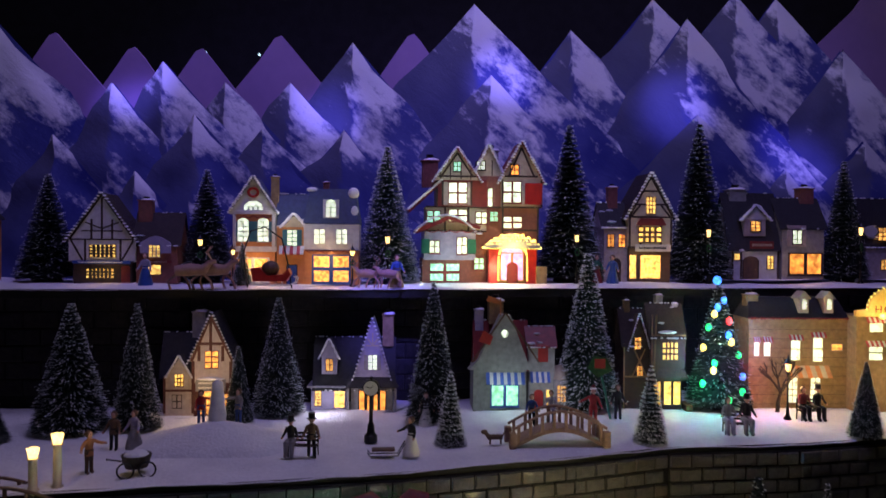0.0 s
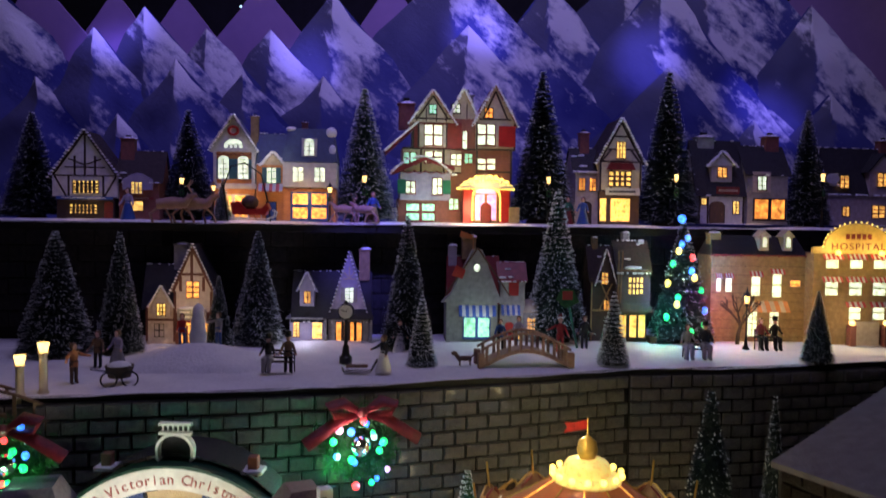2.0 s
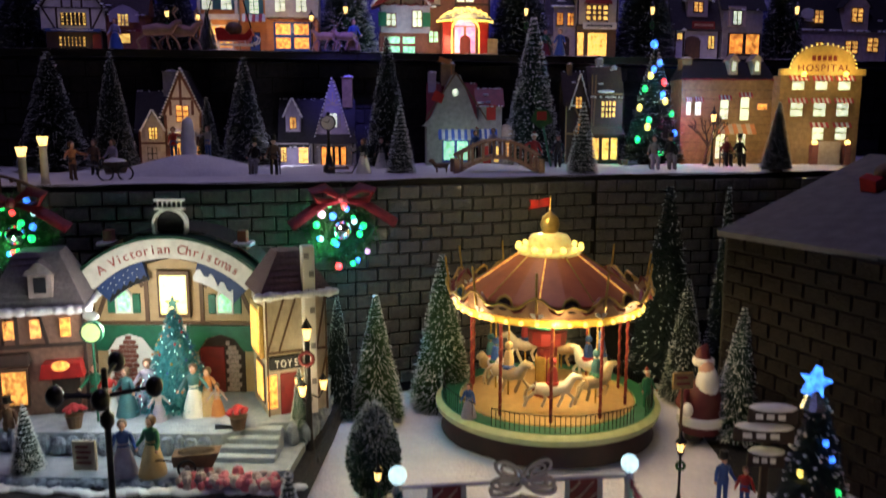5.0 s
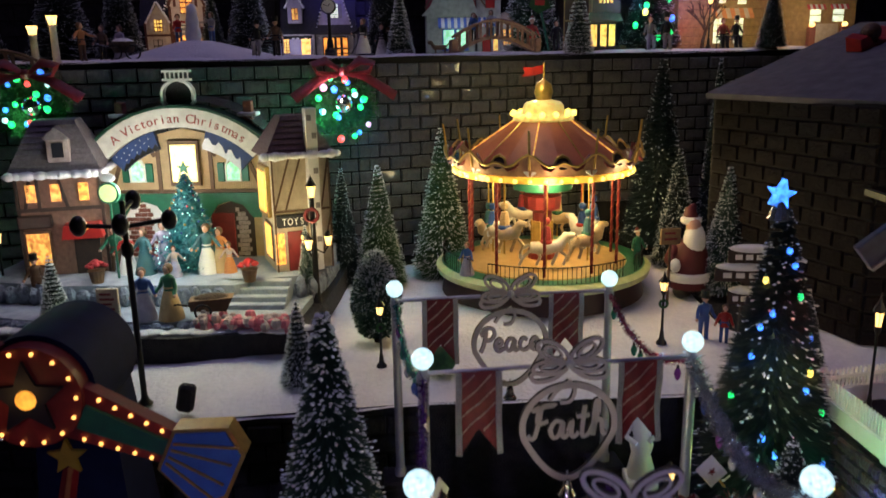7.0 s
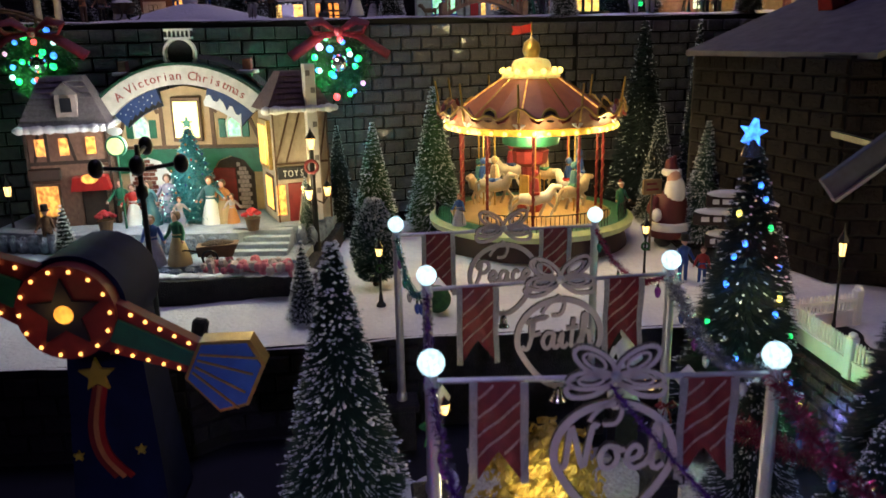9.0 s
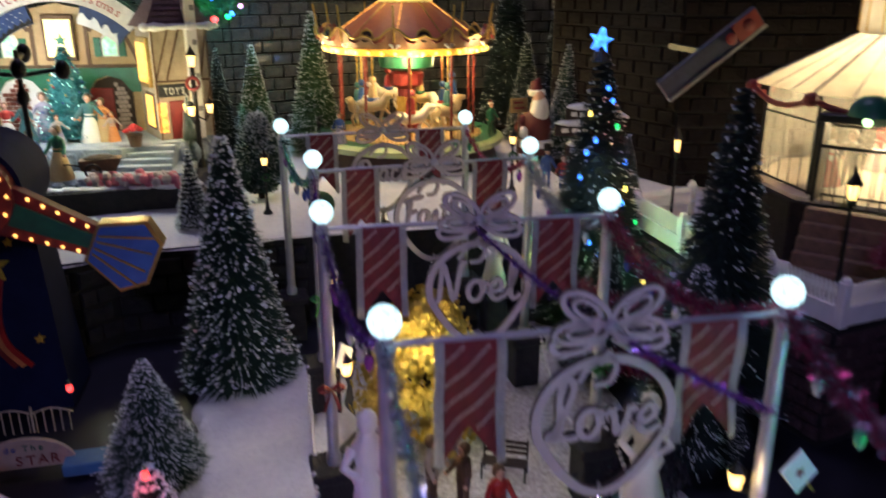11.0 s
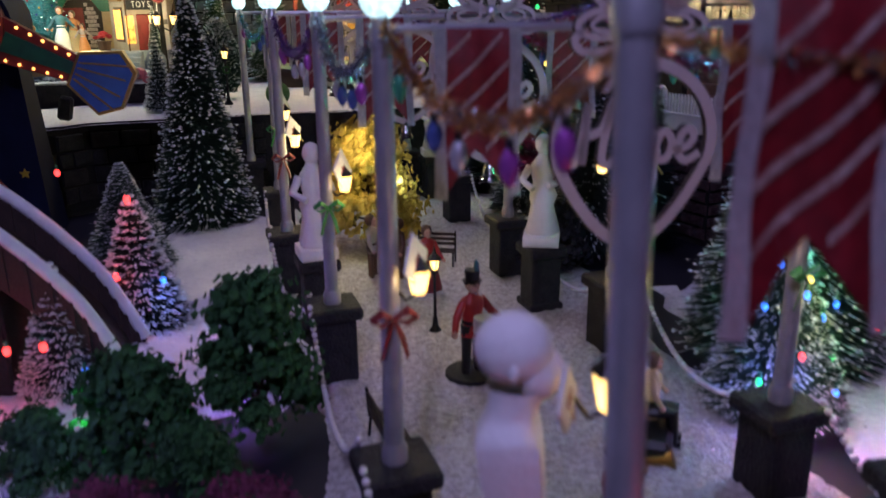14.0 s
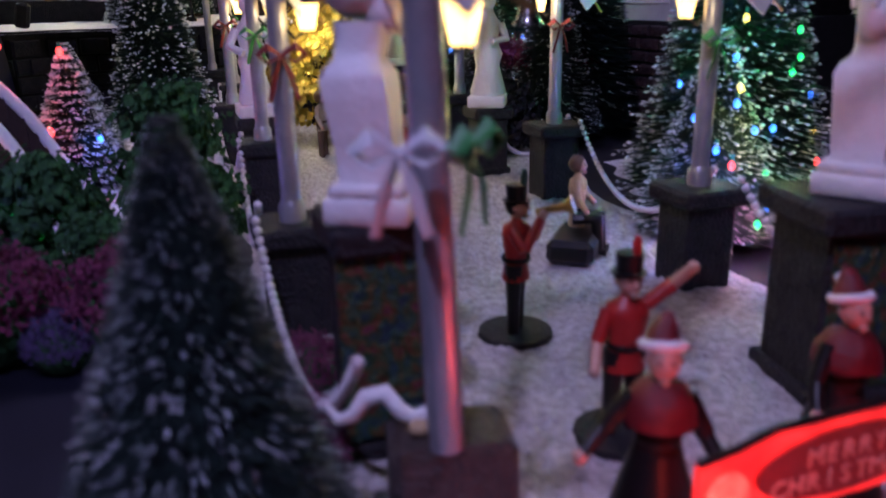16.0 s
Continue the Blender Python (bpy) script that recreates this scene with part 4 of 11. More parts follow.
    def win(self, x, z, w, h, pane, frame=TIMBER, nx=2, nz=2, y=0.0, arch=False, t=1.6, shutters=None):
        """A window: a pane that glows, a frame and glazing bars proud of it; x, z is its middle."""
        x0, x1, z0, z1 = x - w / 2, x + w / 2, z - h / 2, z + h / 2
        g = G()
        g.box(x0 - t, x0, y - 2.2, y, z0 - t, z1 + t)
        g.box(x1, x1 + t, y - 2.2, y, z0 - t, z1 + t)
        g.box(x0, x1, y - 2.2, y, z0 - t, z0)
        g.box(x0, x1, y - 2.2, y, z1, z1 + t)
        if arch:
            pts = [(x + (w / 2 + t / 2) * math.cos(a), z1 + (w / 2 + t / 2) * 0.75 * math.sin(a)) for a in (math.pi * i / 10 for i in range(11))]
            a = G().bar(pts, t, 2.2)
            a.v = [(p[0], p[1] + y - 1.1, p[2]) for p in a.v]
            g.add(a.v, a.f)
        b = max(2.0, w * 0.115)
        for i in range(1, nx):
            q = x0 + w * i / nx
            g.box(q - b / 2, q + b / 2, y - 1.5, y - 0.5, z0, z1)
        for i in range(1, nz):
            q = z0 + h * i / nz
            g.box(x0, x1, y - 1.7, y - 0.6, q - b / 2, q + b / 2)
        f = self.put("window", g, frame)
        g = G().box(x0, x1, y - 0.9, y - 0.2, z0, z1)
        if arch:
            g.prism([(x + w / 2 * math.cos(a), z1 + w / 2 * 0.75 * math.sin(a)) for a in (math.pi * i / 10 for i in range(11))], y - 0.9, y - 0.2)
        self.put("pane", g, pane, "lit window pane", parent=f)
        self.put("sill", G().box(x0 - t * 1.5, x1 + t * 1.5, y - 3.4, y, z0 - t * 1.9, z0 - t, 0.4), frame, parent=f)
        if shutters:
            for s in (-1, 1):
                e = x1 + t if s > 0 else x0 - t
                q = G()
                q.box(min(e, e + s * w * 0.45), max(e, e + s * w * 0.45), y - 1.8, y, z0 - t, z1 + t, 0.4)
                self.put("shutter", q, shutters, parent=f)
        return f

    def door(self, x, z0, w, h, m, y=0.0, frame=TIMBER, arch=True):
        g = G().box(x - w / 2, x + w / 2, y - 1.6, y, z0, z0 + h, 0.4)
        for s in (-0.22, 0.22):
            g.box(x + s * w - w * 0.13, x + s * w + w * 0.13, y - 2.1, y - 1.5, z0 + h * 0.12, z0 + h * 0.85, 0.3)
        if arch:
            g.prism([(x + w / 2 * math.cos(a), z0 + h + w * 0.35 * math.sin(a)) for a in (math.pi * i / 10 for i in range(11))], y - 1.6, y)
        d = self.put("door", g, m)
        g = G().box(x - w / 2 - 2, x - w / 2, y - 2.6, y, z0, z0 + h)
        g.box(x + w / 2, x + w / 2 + 2, y - 2.6, y, z0, z0 + h)
        if not arch:
            g.box(x - w / 2 - 2, x + w / 2 + 2, y - 2.6, y, z0 + h, z0 + h + 2)
        self.put("door_frame", g, frame, parent=d)
        self.put("knob", G().ball((x + w * 0.33, y - 2.2, z0 + h * 0.48), 0.8, 6, 5), GOLD, parent=d)

    def chim(self, x, y, z0, z1, w, m=BRICKW, snow=True):
        c = self.put("chimney", G().box(x - w / 2, x + w / 2, y - w / 2, y + w / 2, z0, z1, 0.6).box(x - w * 0.6, x + w * 0.6, y - w * 0.6, y + w * 0.6, z1 - 3, z1, 0.6), m)
        self.put("chimney_pot", G().cyl((x, y, z1), (x, y, z1 + w * 0.4), w * 0.25, w * 0.22, 8), BLACK, parent=c)
        if snow:
            self.put("snow_cap", G().ball((x + w * 0.1, y, z1), w * 0.5, 8, 6, (1.1, 1.1, 0.4)), SNOWP, "white snow cap", 80, c)

    def beams(self, lines, w=2.4, y=0.0, m=TIMBER):
        for ln in lines:
            g = G().bar(ln, w, 1.6)
            g.v = [(p[0], p[1] + y - 0.5, p[2]) for p in g.v]
            self.put("beam", g, m)

    def awning(self, x0, x1, z, y, out, drop, c1, c2, n=7):
        a = None
        for k in range(n):
            g = G()
            q0, q1 = x0 + (x1 - x0) * k / n, x0 + (x1 - x0) * (k + 1) / n
            g.add([(q0, y, z), (q1, y, z), (q1, y - out, z - drop), (q0, y - out, z - drop), (q0, y, z - 1.2), (q1, y, z - 1.2), (q1, y - out, z - drop - 3), (q0, y - out, z - drop - 3)],
                  [(3, 2, 1, 0), (4, 5, 6, 7), (3, 7, 6, 2), (0, 4, 7, 3), (2, 6, 5, 1)])
            if a is None:
                a = self.put("awning", g, c1)
            else:
                self.put("stripe", g, c1 if k % 2 == 0 else c2, parent=a)

    def board(self, x, z, w, h, y, m, bars=None, rows=1):
        b = self.put("sign_board", G().box(x - w / 2, x + w / 2, y - 2, y, z - h / 2, z + h / 2, 0.6), m)
        if bars:
            for r in range(rows):
                q = x - w * 0.40
                zz = z + h * (0.5 - (r + 0.5) / rows) * 0.8
                while q < x + w * 0.36:
                    ln = rnd.uniform(2, 5)
                    self.put("lettering", G().box(q, min(q + ln, x + w * 0.42), y - 2.6, y - 2, zz - h * 0.16 / rows, zz + h * 0.16 / rows), bars, parent=b)
                    q += ln + 1.2

    def wreath(self, x, z, r, y):
        w = self.put("wreath", G().tube([(x + r * math.cos(a), y - 1, z + r * math.sin(a)) for a in (2 * math.pi * i / 14 for i in range(14))], r * 0.32, 6, True), RED, "red wreath")

    def garland(self, x0, x1, z, y, n=3, sag=5, m=DKRED):
        pts = []
        for k in range(n):
            for i in range(7):
                s = i / 6
                pts.append((x0 + (x1 - x0) * (k + s) / n, y - 1.5, z - sag * 4 * s * (1 - s)))
        self.put("garland", G().tube(pts, 1.3, 5), m)

    def base(self, x0, x1, y0, y1):
        g = G()
        n = 22
        cx, cy = (x0 + x1) / 2, (y0 + y1) / 2
        pr = [(1.0, 0), (1.0, 1.2), (0.92, 2.4), (0, 2.6)]
        g.lathe(pr, n, wave=lambda a, z: 0.05 * math.sin(3 * a) + 0.04 * math.sin(7 * a))
        g.v = [(cx + p[0] * (x1 - x0) * 0.56, cy + p[1] * (y1 - y0) * 0.66, p[2]) for p in g.v]
        self.put("snow_base", g, SNOWP, "white snow base", 60)


GREENL = mat("grey_stucco", (0.33, 0.33, 0.31), (0.20, 0.20, 0.19), 110, 0.7, 0.35)
WHITEW = mat("white_house_paint", (0.60, 0.60, 0.62), (0.42, 0.42, 0.45), 110, 0.6, 0.25)
LAV = mat("lavender_paint", (0.36, 0.33, 0.46), (0.24, 0.22, 0.33), 110, 0.6, 0.25)
BLUEAWN = mat("blue_awning", (0.06, 0.13, 0.50), None, 110, 0.6)
REDAWN = mat("red_awning", (0.45, 0.05, 0.06), None, 110, 0.6)
TEAL = mat("teal_shutter", (0.05, 0.16, 0.19), None, 110, 0.5)
U = 0.00037

# upper shelf: timbered post house with a brick wing
h = House(-0.570, 1.505, ZU, 8, (0.00073, 0.0006, 0.00047), "half-timbered white house with a dark roof and brick wing on snow")
h.base(-140, 120, 0, 150)
h.vol(-132, 10, 8, 130, 0, 84, TIMBER, "dark timber wall")
h.vol(-140, 20, 0, 135, 84, 175, WHITEW, "pale plaster wall")
h.gable_front(-142, 22, 0, 140, 172, 175, ROOFBR, WHITEW, 10)
h.vol(20, 120, 14, 130, 0, 160, BRICKW, "red brick wall")
h.gable_side(15, 125, 14, 130, 158, 120, ROOFBR, BRICKW, 6, 0.2)
h.put("dormer", G().prism([(30, 120), (105, 120), (105, 160), (82, 182), (68, 188), (54, 182), (30, 160)], 6, 16), LAV, "grey scalloped dormer")
h.beams([[(-138, 86), (18, 86)], [(-138, 172), (18, 172)], [(-100, 86), (-100, 172)], [(-15, 86), (-15, 172)], [(-60, 174), (-60, 335)], [(-110, 205), (-10, 205)], [(-100, 238), (-62, 215)], [(-20, 238), (-58, 215)],
         [(-138, 172), (-60, 345)], [(18, 172), (-60, 345)], [(-85, 174), (-85, 250)], [(-35, 174), (-35, 250)], [(-12, 90), (16, 168)], [(-134, 168), (-106, 90)]], 5)
h.win(-58, 128, 62, 46, G_YEL, TIMBER, 6, 4)
h.win(-66, 40, 66, 34, G_YEL, TIMBER, 7, 3, y=8)
h.win(66, 128, 26, 44, G_YEL, GREYST, 3, 4, y=6)
h.win(58, 55, 44, 36, G_YEL, TIMBER, 1, 1, y=14)
h.door(-4, 2, 22, 60, DKRED, y=8)
h.board(-60, 84, 140, 12, -3, BLUEP, WHITEP)
h.board(66, 86, 84, 10, 10, DKRED, CREAM)
h.chim(32, 70, 230, 330, 34)

# upper shelf: three shops in a row
h = House(-0.265, 1.525, ZU, 6, (0.00072, 0.0006, 0.00063), "orange and white shop row with blue roof and lit windows")
h.base(-170, 160, 0, 120)
h.vol(-160, -50, 0, 130, 0, 96, ORANGE)
h.vol(-164, -46, -3, 130, 96, 112, WHITEW, "white fascia")
h.vol(-152, -58, 0, 130, 112, 205, ORANGE, "orange plaster wall")
for e in (-156, -58):
    h.vol(e, e + 8, -4, 130, 112, 205, WHITEW, "white corner post")
h.vol(-166, -44, -4, 130, 205, 216, WHITEW, "white cornice")
h.gable_front(-160, -50, 0, 130, 216, 92, BLUEROOF, WHITEW, 9, True)
h.win(-105, 222, 46, 8, G_WHITE, WHITEW, 4, 1, arch=True)
h.wreath(-105, 268, 12, -2)
h.garland(-150, -58, 202, -2, 4, 7)
h.win(-130, 155, 26, 56, G_WHITE, WHITEW, 2, 4, arch=True, shutters=TEAL)
h.win(-80, 155, 26, 56, G_WHITE, WHITEW, 2, 4, arch=True, shutters=TEAL)
h.win(-105, 44, 74, 64, G_WARM, WHITEW, 2, 2, t=4)
h.vol(-47, 24, 6, 120, 0, 170, ORANGE, "orange plaster wall")
h.gable_front(-32, 24, 6, 30, 168, 34, BLUEROOF, CREAM, 4, True)
h.gable_side(-50, 24, 12, 120, 170, 95, BLUEROOF, CREAM, 2, 0.3)
h.win(-8, 138, 24, 44, G_WHITE, TEAL, 2, 4, y=6, shutters=TEAL)
h.awning(-40, 22, 114, 6, 14, 22, WHITEW, REDAWN, 7)
h.door(-8, 2, 24, 56, BLUEP, y=6, arch=False)
h.vol(24, 160, 0, 130, 0, 100, ORANGE, "orange plaster wall")
h.vol(22, 162, -3, 130, 104, 178, WHITEW, "white upper wall")
h.win(62, 142, 26, 40, G_WHITE, WHITEW, 2, 3, y=-3)
h.win(118, 142, 26, 40, G_WHITE, WHITEW, 2, 3, y=-3)
h.garland(28, 158, 102, -2, 4, 8)
h.win(92, 48, 88, 74, G_WARM, BLUEP, 2, 2, t=5)
h.put("roof", G().add([(20, -4, 180), (164, -4, 180), (164, 134, 180), (20, 134, 180), (34, 30, 282), (150, 30, 282), (150, 110, 282), (34, 110, 282)], [(0, 1, 5, 4), (1, 2, 6, 5), (2, 3, 7, 6), (3, 0, 4, 7), (4, 5, 6, 7), (3, 2, 1, 0)]), BLUEROOF, "blue mansard roof")
h.vol(70, 110, 0, 60, 196, 250, WHITEW, "white dormer", "dormer")
h.win(90, 220, 24, 40, G_WHITE, WHITEW, 2, 3, y=0, arch=True)
h.put("snow_patch", G().ball((146, 26, 270), 12, 10, 8, (1.2, 0.8, 1.4)).ball((128, 4, 190), 9, 10, 8, (2.6, 0.5, 0.5)).ball((150, 8, 215), 8, 10, 8, (1.2, 0.6, 2.2)).ball((40, 32, 280), 9, 10, 8, (1.6, 0.8, 0.8)), SNOWP, "white snow on the roof", 80)
h.chim(-58, 60, 220, 318, 20, TAN)
h.chim(72, 80, 270, 305, 16)

# upper shelf: the large decorated inn
h = House(0.071, 1.635, ZU, 8, (0.00074, 0.0006, 0.00070), "tall red and tan gabled inn with snow trim and bright windows", "miniature_inn", "inn")
h.base(-160, 160, 0, 150)
h.vol(-150, -20, 0, 130, 0, 70, BRICKW)
h.vol(-30, 66, 14, 130, 0, 216, BRICKW, "red brick middle wall")
h.vol(-146, -10, -6, 130, 66, 145, LAV, "lavender plaster wall")
h.put("roof", G().prism([(-172, 138), (-160, 140), (-80, 178), (0, 152), (2, 160), (-80, 190), (-170, 150)], -16, 60), DKRED, "dark red eave")
h.vol(-140, 20, 10, 130, 145, 215, CREAM)
h.put("roof", G().prism([(-184, 196), (-92, 286), (-92, 298), (-190, 206)], 0, 90), DKRED, "red sloping roof")
h.vol(-112, 20, 4, 130, 215, 290, DKRED, "red upper wall")
h.vol(-96, -24, -2, 40, 218, 282, CREAM)
h.gable_front(-118, -2, -4, 110, 288, 84, DKRED, CREAM, 8)
h.gable_front(-14, 64, 10, 120, 300, 82, DKRED, CREAM, 6)
h.vol(-14, 64, 10, 120, 210, 302, BRICKW)
h.vol(62, 156, 0, 130, 0, 215, BRICKW)
h.vol(58, 166, -6, 130, 213, 290, CREAM, "cream plaster wall")
h.gable_front(54, 166, -6, 120, 288, 104, DKRED, CREAM, 10)
h.vol(120, 166, -10, -4, 222, 282, RED, "red shutter", "shutter")
for x, z, w, hh, p, y in ((-58, 252, 46, 56, G_WHITE, -2), (86, 256, 46, 56, G_WHITE, -6), (22, 240, 26, 52, G_WHITE, 10), (-120, 186, 34, 30, G_MINT, 10), (-56, 190, 46, 30, G_WHITE, 10), (6, 184, 28, 30, G_WHITE, 10), (40, 188, 20, 26, G_MINT, 10),
                          (88, 172, 48, 30, G_WHITE, 0), (-118, 102, 24, 32, G_WHITE, -6), (-46, 106, 24, 44, G_WHITE, -6), (-90, 32, 76, 46, G_MINT, 0), (0, 56, 24, 30, G_MINT, 0), (-60, 325, 18, 24, G_MINT, -4), (4, 330, 20, 22, G_WHITE, 10), (92, 318, 20, 26, G_ORG, -6)):
    h.win(x, z, w, hh, p, DKRED if z < 300 else TIMBER, 2, 2, y=y, t=2.4)
for x, s in ((-142, GREENP), (-20, GREENP)):
    h.vol(x - 11, x + 11, -9, -6, 84, 124, s, "green shutter", "shutter")
for x in (-104, -78, -50, -24):
    h.beams([[(x, 290), (x, 336 - abs(x + 62) * 0.5)]], 3, -4)
h.beams([[(-10, 302), (-10, 340)], [(34, 302), (34, 345)], [(62, 302), (62, 320)]], 3, 10)
h.garland(-140, -18, 150, -16, 4, 8)
for ln, yy in (([(-140, 146), (20, 146)], 8), ([(-140, 214), (60, 214)], 8), ([(-112, 216), (-112, 290)], 3), ([(-98, 218), (-98, 286)], -3), ([(-22, 218), (-22, 286)], -3), ([(60, 214), (164, 214)], -7), ([(60, 214), (60, 290)], -7), ([(164, 214), (164, 290)], -7), ([(62, 150), (156, 150)], -1),
               ([(62, 110), (62, 212)], -1), ([(156, 110), (156, 212)], -1), ([(-100, 300), (-60, 362)], -5), ([(-20, 300), (-60, 362)], -5), ([(76, 300), (110, 380)], -7), ([(144, 300), (110, 380)], -7), ([(66, 300), (154, 300)], -7), ([(-110, 298), (-10, 298)], -5), ([(-28, 146), (-28, 214)], 8), ([(-90, 146), (-90, 214)], 8)):
    h.beams([ln], 5, yy, TIMBER)
g = G()
for k in range(40):
    f = k / 39
    g.ball((-172 + 174 * f, -17, 140 + 50 * math.sin(math.pi * min(1, f * 1.06)) ** 0.8), rnd.uniform(2.5, 4.2), 6, 5, (1.3, 1, 0.8))
    g.ball((-188 + 98 * f, -1, 206 + 92 * f), rnd.uniform(2.4, 4.0), 6, 5)
h.put("snow_edge", g, SNOWP, "white snow along the lower eaves", 80)
# lit porch
h.vol(24, 50, -14, 20, 0, 96, RED, "red porch wing")
h.vol(126, 152, -14, 20, 0, 96, RED, "red porch wing")
h.put("canopy", G().lathe([(76, 0), (74, 8), (56, 22), (30, 34), (10, 42), (0, 44)], 22, (88, 4, 100)), mat("porch_canopy", (0.75, 0.62, 0.36), None, 110, 0.5), "pale lit canopy", 50)
g = G()
for k in range(26):
    a = math.pi + math.pi * k / 25
    g.ball((88 + 77 * math.cos(a), 4 + 77 * math.sin(a) * 0.55, 101), 3.2, 6, 5)
for row, (rr_, zz) in enumerate(((70, 109), (60, 119), (46, 128), (30, 135))):
    for k in range(24 - 4 * row):
        a = math.pi + math.pi * (k + 0.5) / (24 - 4 * row)
        g.ball((88 + rr_ * math.cos(a), 4 + rr_ * math.sin(a) * 0.95, zz + rnd.uniform(-2, 2)), rnd.uniform(2.6, 4.6), 6, 5)
for k in range(22):
    a = math.pi * k / 21
    g.ball((88 + 36 * math.cos(a), -16, 84 + 22 * math.sin(a)), 2.8, 6, 5)
for k in range(10):
    for s in (-1, 1):
        g.ball((88 + s * 38, -16, 12 + 7 * k), 2.6, 6, 5)
h.put("porch_garland", g, G_YB, "garland of glowing yellow bulbs", 80)
h.win(88, 48, 58, 74, G_PINK, GOLD, 2, 1, y=-1, arch=True, t=3)
h.door(88, 2, 26, 50, DKRED, y=-6)
h.chim(-128, 60, 270, 345, 42)
h.chim(40, 100, 330, 380, 40, GREYST)
h.vol(150, 178, -26, 0, 0, 50, TAN, "tan stone gate pier", "pier")
lamp("porch_light", "POINT", (0.116, 1.585, ZU + 0.030), 0.22, (1.0, 0.78, 0.42), 0.012)
lamp("porch_light", "POINT", (0.136, 1.575, ZU + 0.088), 0.16, (1.0, 0.85, 0.35), 0.010)

# upper shelf: narrow gabled tavern
h = House(0.409, 1.735, ZU, 10, (0.00079, 0.0006, 0.00072), "narrow brown half-timbered tavern with a lit yellow shop window")
h.base(-110, 90, 0, 120)
h.vol(-40, 72, 0, 130, 0, 100, BROWN)
h.vol(-44, 76, -4, 130, 100, 190, CREAM)
h.gable_front(-48, 80, -4, 130, 188, 120, ROOFBR, CREAM, 8, True)
h.vol(-104, -40, 14, 130, 0, 160, PINKST)
h.gable_side(-108, -40, 14, 130, 158, 70, SLATE, PINKST, 4, 0.9)
h.beams([[(-44, 102), (76, 102)], [(-44, 188), (76, 188)], [(-40, 100), (-40, 188)], [(72, 100), (72, 188)], [(-10, 104), (-10, 186)], [(44, 104), (44, 186)], [(-42, 188), (16, 302)], [(76, 188), (16, 302)], [(-24, 224), (56, 224)], [(-5, 262), (37, 262)], [(-36, 190), (-12, 222)], [(68, 190), (44, 222)]], 5, -4)
h.win(16, 222, 24, 46, G_YEL, BROWN, 3, 4, y=-5)
h.win(14, 138, 60, 40, G_YEL, BROWN, 4, 3, y=-5)
h.put("hood", G().prism([(-24, 164), (56, 164), (46, 184), (-14, 184)], -16, -4), DKRED, "dark red window hood")
h.win(18, 46, 54, 66, G_YEL, BROWN, 1, 1, t=4)
h.win(-30, 46, 18, 66, G_YEL, BROWN, 1, 1)
h.board(22, 100, 96, 20, -8, WHITEW, NAVY)
h.win(-86, 120, 16, 34, G_ORG, BROWN, 2, 3, y=14)
h.win(-56, 120, 16, 34, G_ORG, BROWN, 2, 3, y=14)
h.door(-72, 2, 24, 60, TIMBER, y=14)
h.chim(-70, 70, 200, 275, 26)

# upper shelf: dark roofed pub with an arched door
h = House(0.707, 1.805, ZU + 0.006, 12, (0.00098, 0.0006, 0.00066), "dark-roofed pub with white plaster, arched door and warm window")
h.base(-130, 130, 0, 120)
h.vol(-110, 0, 0, 120, 0, 110, WHITEW)
h.gable_side(-114, 2, 0, 120, 108, 170, SLATE, PINKST, 6, 0.1)
h.vol(-80, -30, 4, 60, 140, 196, PINKST, "pale dormer", "dormer")
h.gable_front(-84, -26, 2, 60, 194, 40, SLATE, WHITEW, 6, True)
h.win(-54, 172, 22, 30, G_WARM, TIMBER, 2, 3, y=4)
h.vol(4, 104, -8, 120, 0, 170, GREYST)
h.gable_side(2, 108, -8, 120, 168, 96, SLATE, GREYST, 4, 0.1)
h.vol(16, 60, -12, 30, 108, 176, PINKST, "pale dormer", "dormer")
h.win(38, 138, 20, 42, G_WHITE, TIMBER, 2, 3, y=-12)
h.win(60, 52, 74, 64, G_ORG, TIMBER, 2, 1, y=-8, t=4)
h.door(-66, 2, 34, 62, BROWN)
h.win(-20, 56, 14, 40, G_YEL, TIMBER, 2, 4)
h.win(-98, 74, 12, 18, G_YEL, TIMBER, 1, 1)
h.board(-42, 112, 56, 24, -4, DKRED, CREAM)
h.beams([[(-108, 2), (-108, 108)], [(-88, 2), (-88, 108)], [(-2, 2), (-2, 108)]], 4)
h.chim(82, 60, 200, 300, 34)
h.chim(-80, 70, 250, 292, 40, GREYST)

# upper shelf: last house of the row and the first one
h = House(1.02, 1.88, ZU + 0.006, 14, (0.00095, 0.0006, 0.00066), "dark cottage with small yellow windows and snow patches")
h.base(-130, 130, 0, 120)
h.vol(-120, 120, 0, 120, 0, 120, PINKST)
h.gable_side(-124, 124, 0, 120, 118, 150, SLATE, PINKST, 6, 0.6)
h.vol(-10, 60, -6, 60, 100, 190, PINKST)
h.gable_front(-14, 64, -8, 60, 188, 60, SLATE, PINKST, 6, False)
for x, z, w, hh in ((-80, 150, 22, 40), (26, 160, 30, 44), (-70, 50, 18, 30), (20, 50, 34, 40), (80, 60, 30, 44)):
    h.win(x, z, w, hh, G_WARM, TIMBER, 2, 3, y=-8 if z > 140 else -1)
h.put("clock", G().cyl((-110, -2, 160), (-110, -6, 160), 18, None, 16), WHITEW, "round pale clock face")
h.chim(60, 60, 220, 300, 30)
h = House(-0.875, 1.50, ZU, 4, (0.0007, 0.0006, 0.0006), "tall orange house with lit windows")
h.base(-100, 60, 0, 110)
h.vol(-90, 50, 0, 110, 0, 200, ORANGE)
